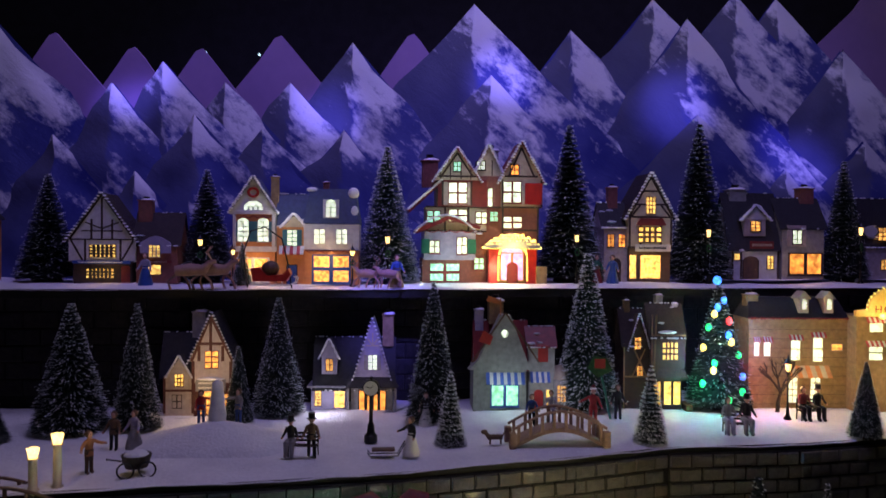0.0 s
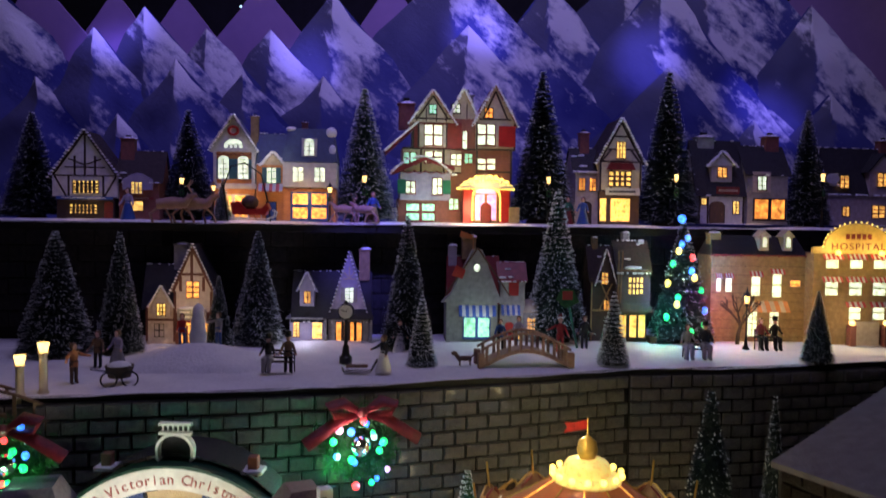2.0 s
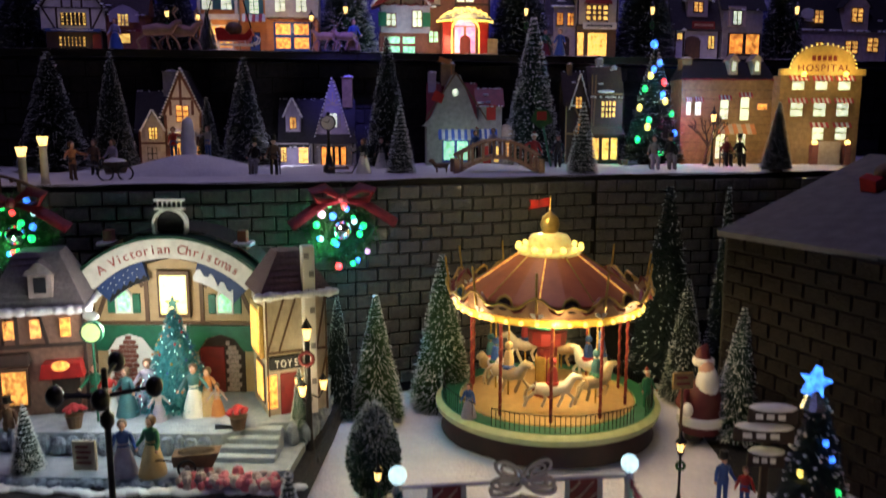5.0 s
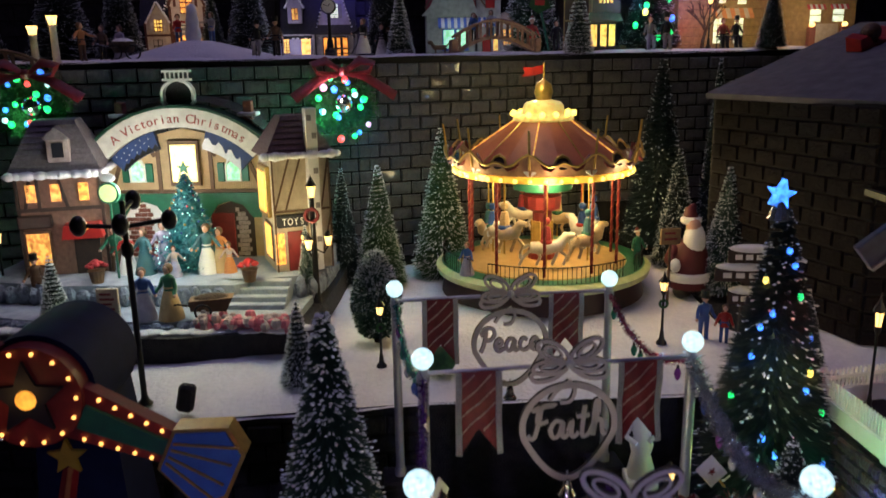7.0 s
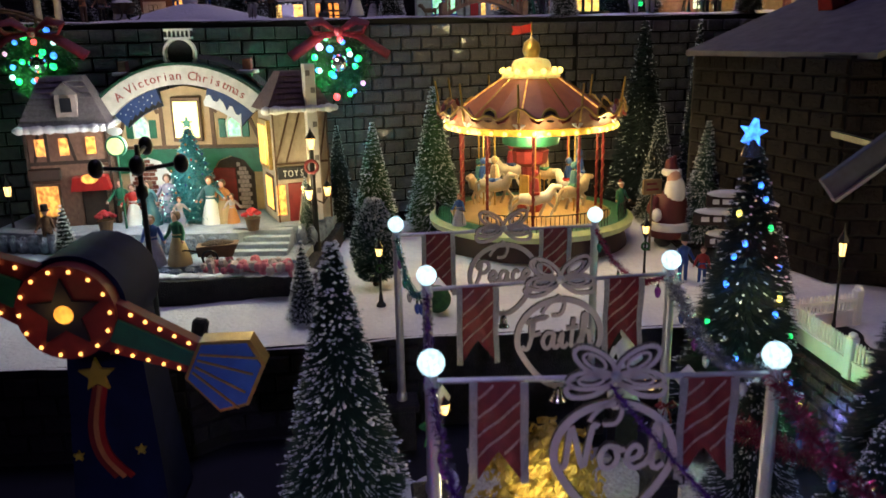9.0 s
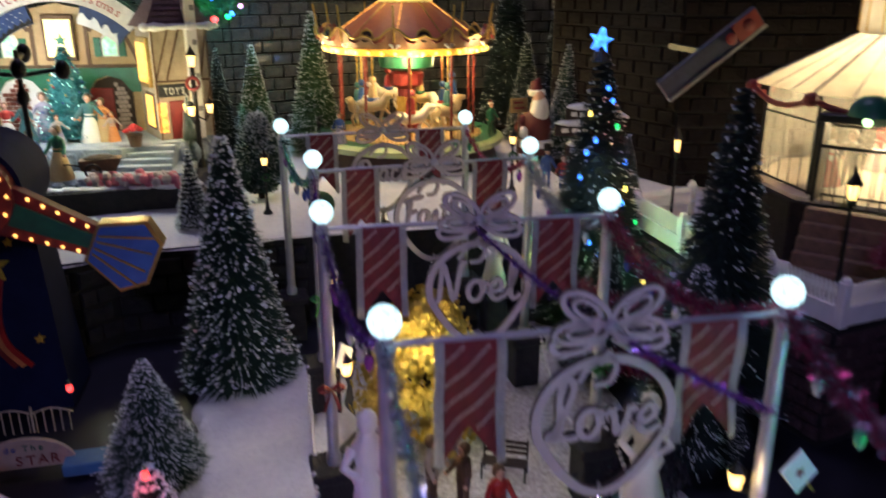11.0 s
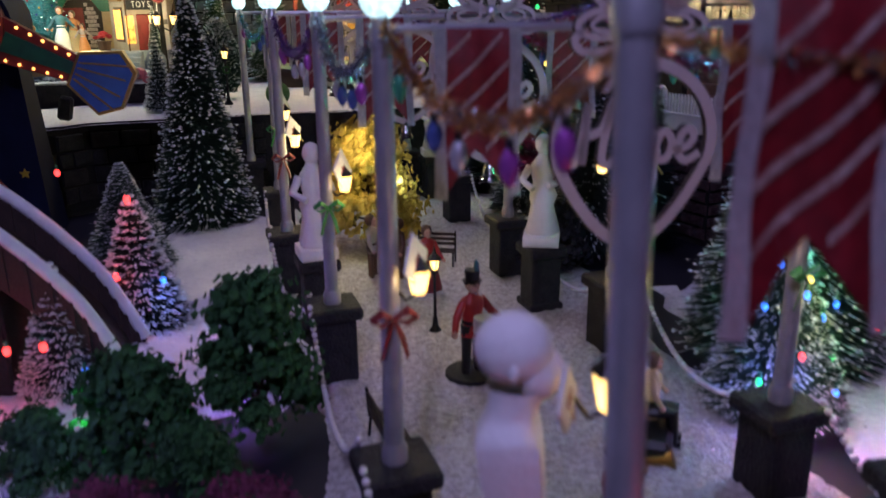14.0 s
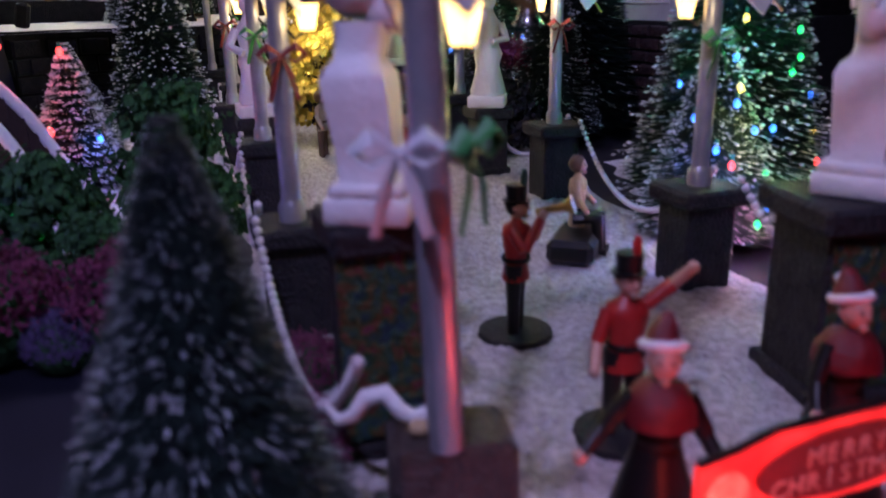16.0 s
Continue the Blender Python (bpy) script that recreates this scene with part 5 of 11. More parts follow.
h.gable_front(-94, 54, 0, 110, 198, 90, SLATE, ORANGE, 6)
for z in (50, 140):
    for x in (-50, 10):
        h.win(x, z, 26, 46, G_WARM, TIMBER, 2, 3)
h.chim(20, 50, 240, 320, 28)

# middle shelf
V = 0.00041
STUCCO = mat("cream_stucco", (0.62, 0.54, 0.50), (0.44, 0.37, 0.34), 120, 0.7, 0.5)
REDOAK = mat("red_brown_oak", (0.15, 0.048, 0.034), (0.075, 0.026, 0.020), 140, 0.6, 0.4)
h = House(-0.393, 1.405, ZM, 6, (0.00048, 0.0005, 0.00046), "brown and cream gabled workshop with glowing windows on snow")
h.base(-150, 150, -10, 120)
h.vol(-135, -30, 10, 120, 0, 150, STUCCO)
h.gable_front(-120, -40, 0, 80, 150, 68, SLATE, STUCCO, 6, True)
h.vol(-112, -48, 2, 20, 110, 160, STUCCO)
h.win(-80, 135, 30, 42, G_YEL, TIMBER, 3, 3, y=0)
h.win(-90, 55, 32, 46, STUCCO, TIMBER, 2, 2, y=10)
h.vol(-30, 100, 0, 130, 0, 215, REDOAK)
h.vol(-34, 104, -6, 130, 120, 215, STUCCO)
h.gable_front(-44, 112, -6, 130, 205, 175, SLATE, STUCCO, 8, True)
h.gable_side(-150, 20, 20, 130, 150, 150, SLATE, STUCCO, 6, 0.1)
h.beams([[(30, 215), (30, 370)], [(-10, 270), (72, 270)], [(-36, 206), (30, 372)], [(106, 206), (30, 372)], [(-34, 122), (104, 122)], [(-30, 124), (-30, 206)], [(100, 124), (100, 206)], [(-10, 206), (-10, 262)], [(72, 206), (72, 262)]], 10, -6, REDOAK)
h.win(34, 212, 44, 60, G_WARM, BRICKW, 2, 3, y=-7)
h.board(32, 118, 104, 44, -12, GREYST, WHITEP, 2)
h.put("snow_patch", G().ball((32, -12, 142), 14, 10, 6, (3.6, 0.6, 0.5)), SNOWP, "white snow along the sign", 80)
h.win(22, 42, 60, 64, G_WARM, BRICKW, 3, 2, arch=True)
h.win(84, 50, 18, 54, G_WARM, BRICKW, 1, 4, arch=True)
h.beams([[(-132, 12), (-132, 146)], [(-34, 12), (-34, 146)], [(-132, 96), (-34, 96)], [(-80, 166), (-80, 212)]], 8, 4, REDOAK)
h.chim(-30, 90, 270, 380, 46, GREYST)
h = House(-0.143, 1.475, ZM, 4, (0.00044, 0.0005, 0.00046), "pale lavender cottage with steep gable and glowing shop window")
h.base(-170, 170, -14, 120)
h.vol(-180, -40, 6, 110, 0, 88, LAV)
h.put("roof", G().box(-196, -30, -6, 110, 88, 94, 1), GREYST, "grey porch roof")
h.gable_side(-170, 150, 8, 130, 92, 180, SLATE, LAV, 6, 0.3)
h.vol(-138, -78, -2, 60, 140, 206, LAV)
h.gable_front(-144, -72, -4, 60, 204, 66, SLATE, LAV, 5, True)
h.win(-106, 176, 26, 44, G_WARM, TIMBER, 2, 2, y=-3)
h.vol(-20, 146, 0, 110, 0, 110, GREYST)
h.put("roof", G().add([(-40, -20, 96), (170, -20, 96), (150, 10, 150), (-20, 10, 150)], [(0, 1, 2, 3)]).box(-40, 170, -20, 20, 90, 96, 1), SLATE, "dark porch roof")
h.gable_front(-8, 136, -2, 110, 130, 220, GREYST, LAV, 10, True)
h.win(66, 186, 34, 54, G_WHITE, LAV, 2, 4, y=-3, shutters=GREYST)
h.beams([[(66, 250), (66, 300)], [(40, 250), (92, 250)], [(46, 276), (66, 250)], [(86, 276), (66, 250)]], 5, -3, CREAM)
h.win(-152, 46, 24, 56, G_YEL, TIMBER, 2, 5, y=6)
h.win(-66, 44, 40, 66, G_YEL, LAV, 1, 1, y=6)
h.win(66, 40, 104, 74, G_ORG, TIMBER, 4, 1, y=0, t=4)
h.chim(124, 70, 240, 365, 44, TAN)
for x in (-30, 158):
    h.vol(x - 5, x + 5, -16, -6, 0, 92, GREYST, "grey porch post", "post")
h = House(0.136, 1.495, ZM, 6, (0.00043, 0.0005, 0.00046), "pale toy shop with blue striped awnings and a steep gable")
h.base(-190, 190, -14, 130)
h.vol(-170, 50, 0, 120, 0, 170, GREENL)
h.put("gable", G().prism([(-190, 160), (70, 160), (50, 200), (-20, 372), (-60, 372), (-150, 200)], -4, 40), GREENL, "pale shaped gable")
h.gable_side(-160, 60, 20, 130, 170, 170, DKRED, GREENL, 6, 0.3)
for s, e in ((-1, -176), (1, 100)):
    h.beams([[(-40, 380), (e, 190)]], 7, -5, BROWN)
h.put("flower_window", G().lathe([(0, 0), (14, 0), (14, 3), (0, 3)], 10).moved(Matrix.Translation((-42, -5, 300)) @ Matrix.Rotation(math.pi / 2, 4, "X")), G_WHITE, "lit round window")
h.awning(-118, 40, 150, -4, 20, 40, BLUEAWN, WHITEW, 11)
h.win(-40, 62, 108, 76, G_MINT, BLUEAWN, 2, 1, y=-4, t=5)
h.awning(66, 148, 150, 10, 18, 36, BLUEAWN, WHITEW, 7)
h.vol(60, 170, 14, 120, 0, 250, GREENL)
h.gable_side(56, 176, 14, 120, 248, 70, DKRED, GREENL, 5, 0.7)
h.vol(100, 142, 10, 16, 188, 252, RED, "red painted shutter", "shutter")
h.door(104, 2, 36, 66, RED, y=14)
h.win(146, 46, 20, 66, G_YEL, GREYST, 1, 1, y=14)
h.vol(166, 226, 6, 80, 0, 120, GREYST, "grey round bay", "bay")
h.win(198, 66, 34, 62, G_WARM, GREYST, 3, 4, y=6)
h.put("roof", G().lathe([(46, 120), (40, 140), (16, 168), (0, 172)], 14, (196, 46, 0)), CREAM, "pale domed bay roof", 50)
h.chim(-70, 80, 330, 420, 60, TAN)
h.chim(-140, 80, 300, 385, 36, LAV)
h.put("flag", G().add([(-62, -2, 430), (-112, -2, 446), (-118, -2, 424), (-66, -2, 412)], [(0, 1, 2, 3), (3, 2, 1, 0)]).cyl((-60, -2, 360), (-60, -2, 436), 2, None, 6), ORANGE, "orange flag on a pole")
h.put("kite", G().prism([(-150, 270), (-104, 256), (-90, 290), (-130, 312)], -8, -5), RED, "red painted kite")
h = House(0.391, 1.525, ZM, 6, (0.000425, 0.0005, 0.00050), "dark timbered tavern with snow and a glowing yellow bay")
h.base(-150, 140, -10, 120)
h.vol(-20, 110, 0, 120, 0, 150, TIMBER)
h.vol(-30, 120, -8, 120, 150, 270, TIMBER)
h.vol(-140, -20, 10, 120, 0, 240, TIMBER)
h.beams([[(-138, 120), (-22, 120)], [(-138, 232), (-22, 232)], [(-136, 0), (-136, 238)], [(-100, 122), (-40, 230)], [(-100, 230), (-40, 122)]], 6, 9, TAN)
h.gable_side(-30, 120, -8, 120, 268, 110, ROOFBR, TIMBER, 6, 0.4)
h.gable_side(-144, -18, 10, 120, 238, 120, ROOFBR, TIMBER, 6, 0.3)
h.gable_front(-120, -30, 4, 60, 220, 120, ROOFBR, TIMBER, 6, True)
h.win(54, 214, 64, 60, G_YEL, TIMBER, 4, 3, y=-8, shutters=TIMBER)
h.win(-80, 240, 26, 40, G_WARM, TIMBER, 2, 3, y=4)
h.win(-68, 140, 24, 34, G_WARM, TIMBER, 2, 2, y=10)
h.put("roof", G().add([(-36, -22, 120), (130, -22, 120), (116, -6, 152), (-24, -6, 152)], [(0, 1, 2, 3)]).box(-36, 130, -22, 0, 115, 120), ROOFBR, "brown pent roof")
for x in (2, 48, 88):
    h.win(x, 62, 30, 82, G_YEL, TIMBER, 1, 1, y=0, arch=False, t=3)
h.put("snow_patch", G().ball((40, -12, 282), 22, 12, 8, (1.8, 0.4, 0.28)), SNOWP, "white snow over the window", 80)
h.vol(120, 150, -20, 60, 0, 22, BROWN, "brown step", "step")
h.beams([[(-24, 150), (-24, 345)], [(-14, 150), (-6, 345)], [(-28, 270), (120, 270)]], 7, -9, BROWN)
h.chim(-110, 70, 310, 390, 24, BROWN)
h.chim(30, 70, 340, 410, 30, GREYST)
h.chim(96, 60, 320, 380, 24, WHITEW)
# hospital: a long stone wing and the tall front with its sign
h = House(0.648, 1.56, ZM, 5, (0.00048, 0.0005, 0.00047), "long tan stone hospital wing with white lit windows and awnings", "miniature_hospital_wing", "building")
h.base(-200, 210, -10, 120)
h.vol(-180, 200, 0, 130, 0, 340, TAN)
h.vol(-186, 206, -6, 130, 334, 352, TAN, "tan stone cornice")
for k in range(9):
    z = 20 + k * 36
    h.beams([[(-178, z), (198, z)]], 1.6, 0.2, BROWN)
h.put("roof", G().add([(-186, -6, 352), (206, -6, 352), (206, 130, 352), (-186, 130, 352), (-160, 50, 430), (180, 50, 430), (180, 90, 430), (-160, 90, 430)], [(0, 1, 5, 4), (1, 2, 6, 5), (2, 3, 7, 6), (3, 0, 4, 7), (4, 5, 6, 7)]), SLATE, "dark mansard roof")
g = G()
for k in range(34):
    g.ball((-184 + 390 * k / 33, -8, 352), rnd.uniform(4, 7), 6, 5)
h.put("roof_garland", g, DKRED, "dark red roof garland", 80)
for x in (30, 126):
    h.vol(x - 18, x + 18, -2, 50, 372, 430, CREAM, "pale dormer", "dormer")
    h.gable_front(x - 22, x + 22, -3, 50, 428, 24, CREAM, CREAM, 3, False)
    h.win(x, 404, 18, 34, G_WHITE, CREAM, 1, 2, y=-3, arch=True)
for x, z, w, hh in ((0, 230, 34, 80), (86, 232, 36, 92), (-110, 236, 24, 60), (-150, 236, 18, 60)):
    h.win(x, z, w, hh, G_WHITE, CREAM, 1, 2)
    h.awning(x - w * 0.8, x + w * 0.8, z + hh * 0.72, -1, 12, 18, REDAWN, WHITEW, 7)
h.win(160, 240, 40, 22, G_WARM, CREAM, 1, 1)
for x in (-10, 78):
    h.win(x, 76, 36, 100, G_WHITE, CREAM, 2, 4)
h.awning(-40, 130, 168, -1, 30, 40, ORANGE, CREAM, 9)
h.chim(-150, 60, 360, 440, 44, TAN)
h = House(0.825, 1.545, ZM, 5, (0.00044, 0.0005, 0.00041), "tall stone hospital front with a glowing yellow arched sign", "miniature_hospital", "building")
h.base(-200, 200, -10, 120)
h.vol(-180, 190, 0, 130, 0, 420, TAN)
SIGNY = mat("yellow_sign_paint", (0.70, 0.50, 0.16), (0.5, 0.33, 0.09), 110, 0.5)
arc = [(-190, 420), (200, 420), (200, 446), (150, 452)] + [(5 + 145 * math.cos(a), 452 + 105 * math.sin(a)) for a in (math.pi * i / 14 for i in range(1, 14))] + [(-140, 452), (-190, 446)]
sb = h.put("sign_board", G().prism(arc, -10, 6), SIGNY, "yellow arched sign board")
for (txt, z, size) in (("HOSPITAL", 438, 44),):
    cu = bpy.data.curves.new("text", "FONT")
    cu.body, cu.size, cu.align_x, cu.extrude, cu.space_character = txt, size, "CENTER", 0.8, 1.25
    tmp = new("text", cu)
    bpy.context.view_layer.update()
    me = bpy.data.meshes.new_from_object(tmp.evaluated_get(bpy.context.evaluated_depsgraph_get()))
    bpy.data.objects.remove(tmp)
    me.transform(Matrix.Diagonal((0.00044, 0.0005, 0.00041, 1)) @ Matrix.Translation((5, -11.5, z)) @ Matrix.Rotation(math.pi / 2, 4, "X"))
    me.materials.append(DKRED)
    part("lettering", me, None, sb, "dark red letters")
for k in range(5):
    h.put("lettering", G().box(-50 + k * 24, -34 + k * 24, -11.5, -10, 486, 510), DKRED, parent=sb)
g = G()
for k in range(20):
    a = math.pi * k / 19
    g.ball((5 + 150 * math.cos(a), -8, 454 + 110 * math.sin(a)), 3.2, 6, 5)
h.put("sign_bulbs", g, G_YB, "row of tiny yellow bulbs", 80)
for x in (-90, 100):
    h.put("sign_lamp", G().ball((x, -24, 424), 11, 10, 8), G_YB, "glowing yellow sign lamp", 80)
for x in (-100, 5, 110):
    h.win(x, 372, 54, 36, G_WHITE, CREAM, 1, 1)
    h.awning(x - 44, x + 44, 418, -1, 14, 22, REDAWN, WHITEW, 9)
    h.win(x, 262, 54, 62, G_WHITE, CREAM, 1, 2)
    h.awning(x - 44, x + 44, 314, -1, 14, 22, REDAWN, WHITEW, 9)
for x in (5, 110):
    h.win(x, 150, 50, 60, G_WHITE, CREAM, 1, 2)
    h.awning(x - 42, x + 42, 200, -1, 14, 22, REDAWN, WHITEW, 7)
h.vol(0, 100, -24, 0, 0, 110, CREAM, "pale entrance block", "porch")
for x in (-20, 130):
    h.vol(x - 14, x + 14, -34, -8, 0, 96, BRICKW, "brick gate pier", "pier")
    h.put("pier_lamp", G().ball((x, -24, 106), 12, 10, 8), G_LAMP, "glowing white pier lamp", 80)
lamp("sign_light", "POINT", (0.785, 1.505, ZM + 0.180), 0.12, (1.0, 0.70, 0.22), 0.008)
lamp("sign_light", "POINT", (0.868, 1.51, ZM + 0.180), 0.12, (1.0, 0.70, 0.22), 0.008)
lamp("pier_light", "POINT", (0.815, 1.50, ZM + 0.055), 0.07, (1.0, 0.75, 0.40), 0.008)
# light that falls out of the shop windows and lanterns on fronts and snow
for x, y, z, e, c in ((-0.605, 1.475, ZU + 0.024, 0.020, (1.0, 0.62, 0.25)), (-0.335, 1.495, ZU + 0.040, 0.050, (1.0, 0.60, 0.22)), (-0.205, 1.495, ZU + 0.045, 0.070, (1.0, 0.62, 0.25)), (-0.27, 1.49, ZU + 0.13, 0.050, (0.9, 0.85, 0.75)),
                      (0.01, 1.585, ZU + 0.035, 0.060, (0.65, 1.0, 0.80)), (0.05, 1.575, ZU + 0.16, 0.10, (0.85, 0.95, 0.80)), (0.42, 1.69, ZU + 0.045, 0.060, (1.0, 0.68, 0.22)), (0.74, 1.755, ZU + 0.040, 0.030, (1.0, 0.62, 0.25)),
                      (-0.378, 1.350, ZM + 0.050, 0.060, (1.0, 0.62, 0.25)), (-0.372, 1.345, ZM + 0.120, 0.045, (1.0, 0.74, 0.48)), (-0.195, 1.42, ZM + 0.030, 0.085, (0.85, 0.80, 1.0)), (-0.105, 1.425, ZM + 0.060, 0.020, (1.0, 0.7, 0.35)), (0.12, 1.45, ZM + 0.050, 0.040, (0.75, 1.0, 0.90)), (0.21, 1.46, ZM + 0.055, 0.035, (0.8, 0.8, 1.0)),
                      (0.415, 1.48, ZM + 0.055, 0.030, (1.0, 0.65, 0.25)), (0.62, 1.485, ZM + 0.060, 0.13, (1.0, 0.66, 0.22)), (0.70, 1.485, ZM + 0.085, 0.15, (1.0, 0.66, 0.20)), (0.555, 1.50, ZM + 0.11, 0.025, (0.3, 0.6, 1.0))):
    lamp("window_light", "POINT", (x, y, z), e, c, 0.008)


# ---- figurines, lamps and other repeated small things ----
def figurine(x, y, z, rz, h, coat, low, hat=None, label="", kind="stand", hair=BROWN, arm=(20, 20), group="figurines", skirt=False, base=None, name="figurine", extra=None, cape=False, plume=RED, bare=False, front=False):
    """A small painted figurine of plain shapes in one mesh: slots coat, lower body, hat, face, base."""
    g = G()
    s = h
    if kind == "sit":
        g.slot = 1
        for e in (-1, 1):
            g.tube([(e * 0.07 * s, 0.02 * s, 0.36 * s), (e * 0.08 * s, -0.22 * s, 0.36 * s), (e * 0.08 * s, -0.25 * s, 0.02 * s), (e * 0.08 * s, -0.33 * s, 0.02 * s)], [0.085 * s, 0.08 * s, 0.055 * s, 0.05 * s], 8)
        bz = 0.30 * s
    elif skirt:
        g.slot = 1
        g.lathe([(0.0, 0), (0.23 * s, 0), (0.22 * s, 0.08 * s), (0.15 * s, 0.35 * s), (0.095 * s, 0.52 * s), (0, 0.53 * s)], 14)
        bz = 0.48 * s
    else:
        g.slot = 1
        for e in (-1, 1):
            g.tube([(e * 0.065 * s, -0.05 * s, 0.01 * s), (e * 0.07 * s, 0.0, 0.03 * s), (e * 0.065 * s, 0.0, 0.27 * s), (e * 0.055 * s, 0.0, 0.52 * s)], [0.038 * s, 0.042 * s, 0.046 * s, 0.065 * s], 8)
        bz = 0.44 * s
    top = 0.82 * s
    g.slot = 0
    L = top - bz
    k0 = len(g.v)
    g.lathe([(0, bz - 0.03 * s), (0.118 * s, bz - 0.03 * s), (0.092 * s, bz + L * 0.25), (0.090 * s, bz + L * 0.32), (0.122 * s, bz + L * 0.70), (0.112 * s, bz + L * 0.86), (0.048 * s, bz + L * 0.96), (0.034 * s, top + 0.01 * s), (0, top + 0.01 * s)], 14)
    g.v[k0:] = [(p[0], p[1] * 0.78, p[2]) for p in g.v[k0:]]
    g.slot = 1
    g.lathe([(0.094 * s, bz + L * 0.24), (0.098 * s, bz + L * 0.26), (0.098 * s, bz + L * 0.31), (0.093 * s, bz + L * 0.33)], 14)
    g.slot = 0
    if cape:
        g.slot = 2
        g.lathe([(0.150 * s, top - 0.17 * s), (0.142 * s, top - 0.10 * s), (0.10 * s, top - 0.03 * s), (0.040 * s, top + 0.0 * s)], 16)
        g.slot = 0
    for e, a in ((-1, arm[0]), (1, arm[1])):
        sh = Vector((e * 0.105 * s, 0, top - 0.07 * s))
        el = sh + Vector((e * math.sin(radians(a)) * 0.17 * s, -0.03 * s, -math.cos(radians(a)) * 0.17 * s))
        ha = el + Vector((e * math.sin(radians(a * 1.25)) * 0.13 * s, -0.10 * s, -math.cos(radians(a * 1.25)) * 0.13 * s))
        if front:
            el = sh + Vector((e * 0.05 * s, -0.09 * s, -0.10 * s))
            ha = Vector((e * 0.035 * s, -0.17 * s, top + 0.03 * s))
        g.slot = 0
        g.tube([sh, (sh + el) / 2, el], [0.040 * s, 0.040 * s, 0.040 * s], 8)
        g.slot = 3 if bare else 0
        g.tube([el, (el + ha) / 2, ha], [0.034 * s, 0.033 * s, 0.027 * s], 8)
        g.slot = 3
        g.ball(ha, 0.034 * s, 7, 5)
    g.slot = 3
    g.ball((0, -0.012 * s, top + 0.080 * s), 0.070 * s, 14, 10, (0.90, 1, 1.14))
    g.ball((0, -0.082 * s, top + 0.072 * s), 0.013 * s, 6, 5)
    g.ball((0, -0.060 * s, top + 0.020 * s), 0.024 * s, 8, 6)
    for e in (-1, 1):
        g.slot = 1
        g.ball((e * 0.026 * s, -0.074 * s, top + 0.094 * s), 0.0085 * s, 6, 5)
        g.slot = 3
        g.ball((e * 0.064 * s, 0.0, top + 0.078 * s), 0.016 * s, 6, 5)
    g.slot = 2
    if hat == "top":
        g.lathe([(0.13 * s, top + 0.11 * s), (0.13 * s, top + 0.12 * s), (0.085 * s, top + 0.125 * s), (0.085 * s, top + 0.26 * s), (0, top + 0.26 * s)], 12)
    elif hat == "plume":
        g.ball((0, 0.012 * s, top + 0.090 * s), 0.070 * s, 12, 8, (0.98, 0.95, 1.05))
        g.lathe([(0.092 * s, top + 0.118 * s), (0.092 * s, top + 0.125 * s), (0.066 * s, top + 0.128 * s), (0.072 * s, top + 0.225 * s), (0, top + 0.228 * s)], 14)
        g.slot = 6
        g.ball((0.012 * s, -0.045 * s, top + 0.265 * s), 0.026 * s, 9, 7, (1, 1, 2.5))
    elif hat == "santa":
        g.tube([(0, 0.030 * s, top + 0.12 * s), (0, 0.045 * s, top + 0.18 * s), (0.02 * s, 0.075 * s, top + 0.215 * s), (0.05 * s, 0.12 * s, top + 0.17 * s)], [0.080 * s, 0.062 * s, 0.038 * s, 0.016 * s], 12)
        g.slot = 5
        g.tube([(0.080 * s * math.cos(q), 0.026 * s + 0.078 * s * math.sin(q), top + 0.132 * s - 0.026 * s * math.sin(q)) for q in (2 * math.pi * i / 14 for i in range(14))], 0.021 * s, 7, True)
        g.ball((0.05 * s, 0.14 * s, top + 0.17 * s), 0.035 * s, 7, 5)
    else:
        g.ball((0, 0.02 * s, top + 0.095 * s), 0.092 * s, 10, 7, (0.95, 0.95, 1.05))
    if extra:
        g.slot = 5
        extra(g, s)
    if base:
        g.slot = 4
        g.lathe([(0, 0), (0.26 * s, 0), (0.25 * s, 0.035 * s), (0, 0.04 * s)], 16)
    hatm = {"top": BLACK, "plume": BLACK, "santa": REDCLOTH}.get(hat, hair)
    return solid(name, g, (coat, low, hatm, SKIN, base or coat, WHITEP, plume, GOLD), pose(x, y, z, 0, 0, rz), label, "figurine", group, smooth=50)


lantern = {}


def lantern_parts():
    g = G().cyl((0, 0, 0.004), (0, 0, 0.062), 0.0016, 0.0012, 8)
    g.lathe([(0, 0), (0.006, 0), (0.006, 0.002), (0.003, 0.006), (0.0022, 0.014), (0.0016, 0.016)], 10)
    g.lathe([(0.0012, 0.056), (0.0034, 0.060), (0.0036, 0.062), (0, 0.062)], 8)
    lantern["pole"] = mesh_of(g, "pole", BLACK, 40)
    lantern["glass"] = mesh_of(G().lathe([(0, 0.0622), (0.0030, 0.0622), (0.0046, 0.0715), (0, 0.0715)], 6), "lantern_glass", G_LAMP)
    g = G().lathe([(0.0066, 0.0715), (0.0058, 0.0735), (0.0022, 0.0775), (0.0012, 0.080), (0.0004, 0.084), (0, 0.084)], 6)
    for k in range(6):
        a = math.pi * 2 * k / 6
        g.cyl((0.0032 * math.cos(a), 0.0032 * math.sin(a), 0.062), (0.0048 * math.cos(a), 0.0048 * math.sin(a), 0.072), 0.0003, None, 4)
    lantern["cap"] = mesh_of(g, "lantern_cap", BLACK)
    lantern["wreath"] = mesh_of(G().tube([(0.0042 * math.cos(a), -0.0018, 0.047 + 0.0042 * math.sin(a)) for a in (2 * math.pi * i / 12 for i in range(12))], 0.0015, 6, True), "wreath", LEAF)


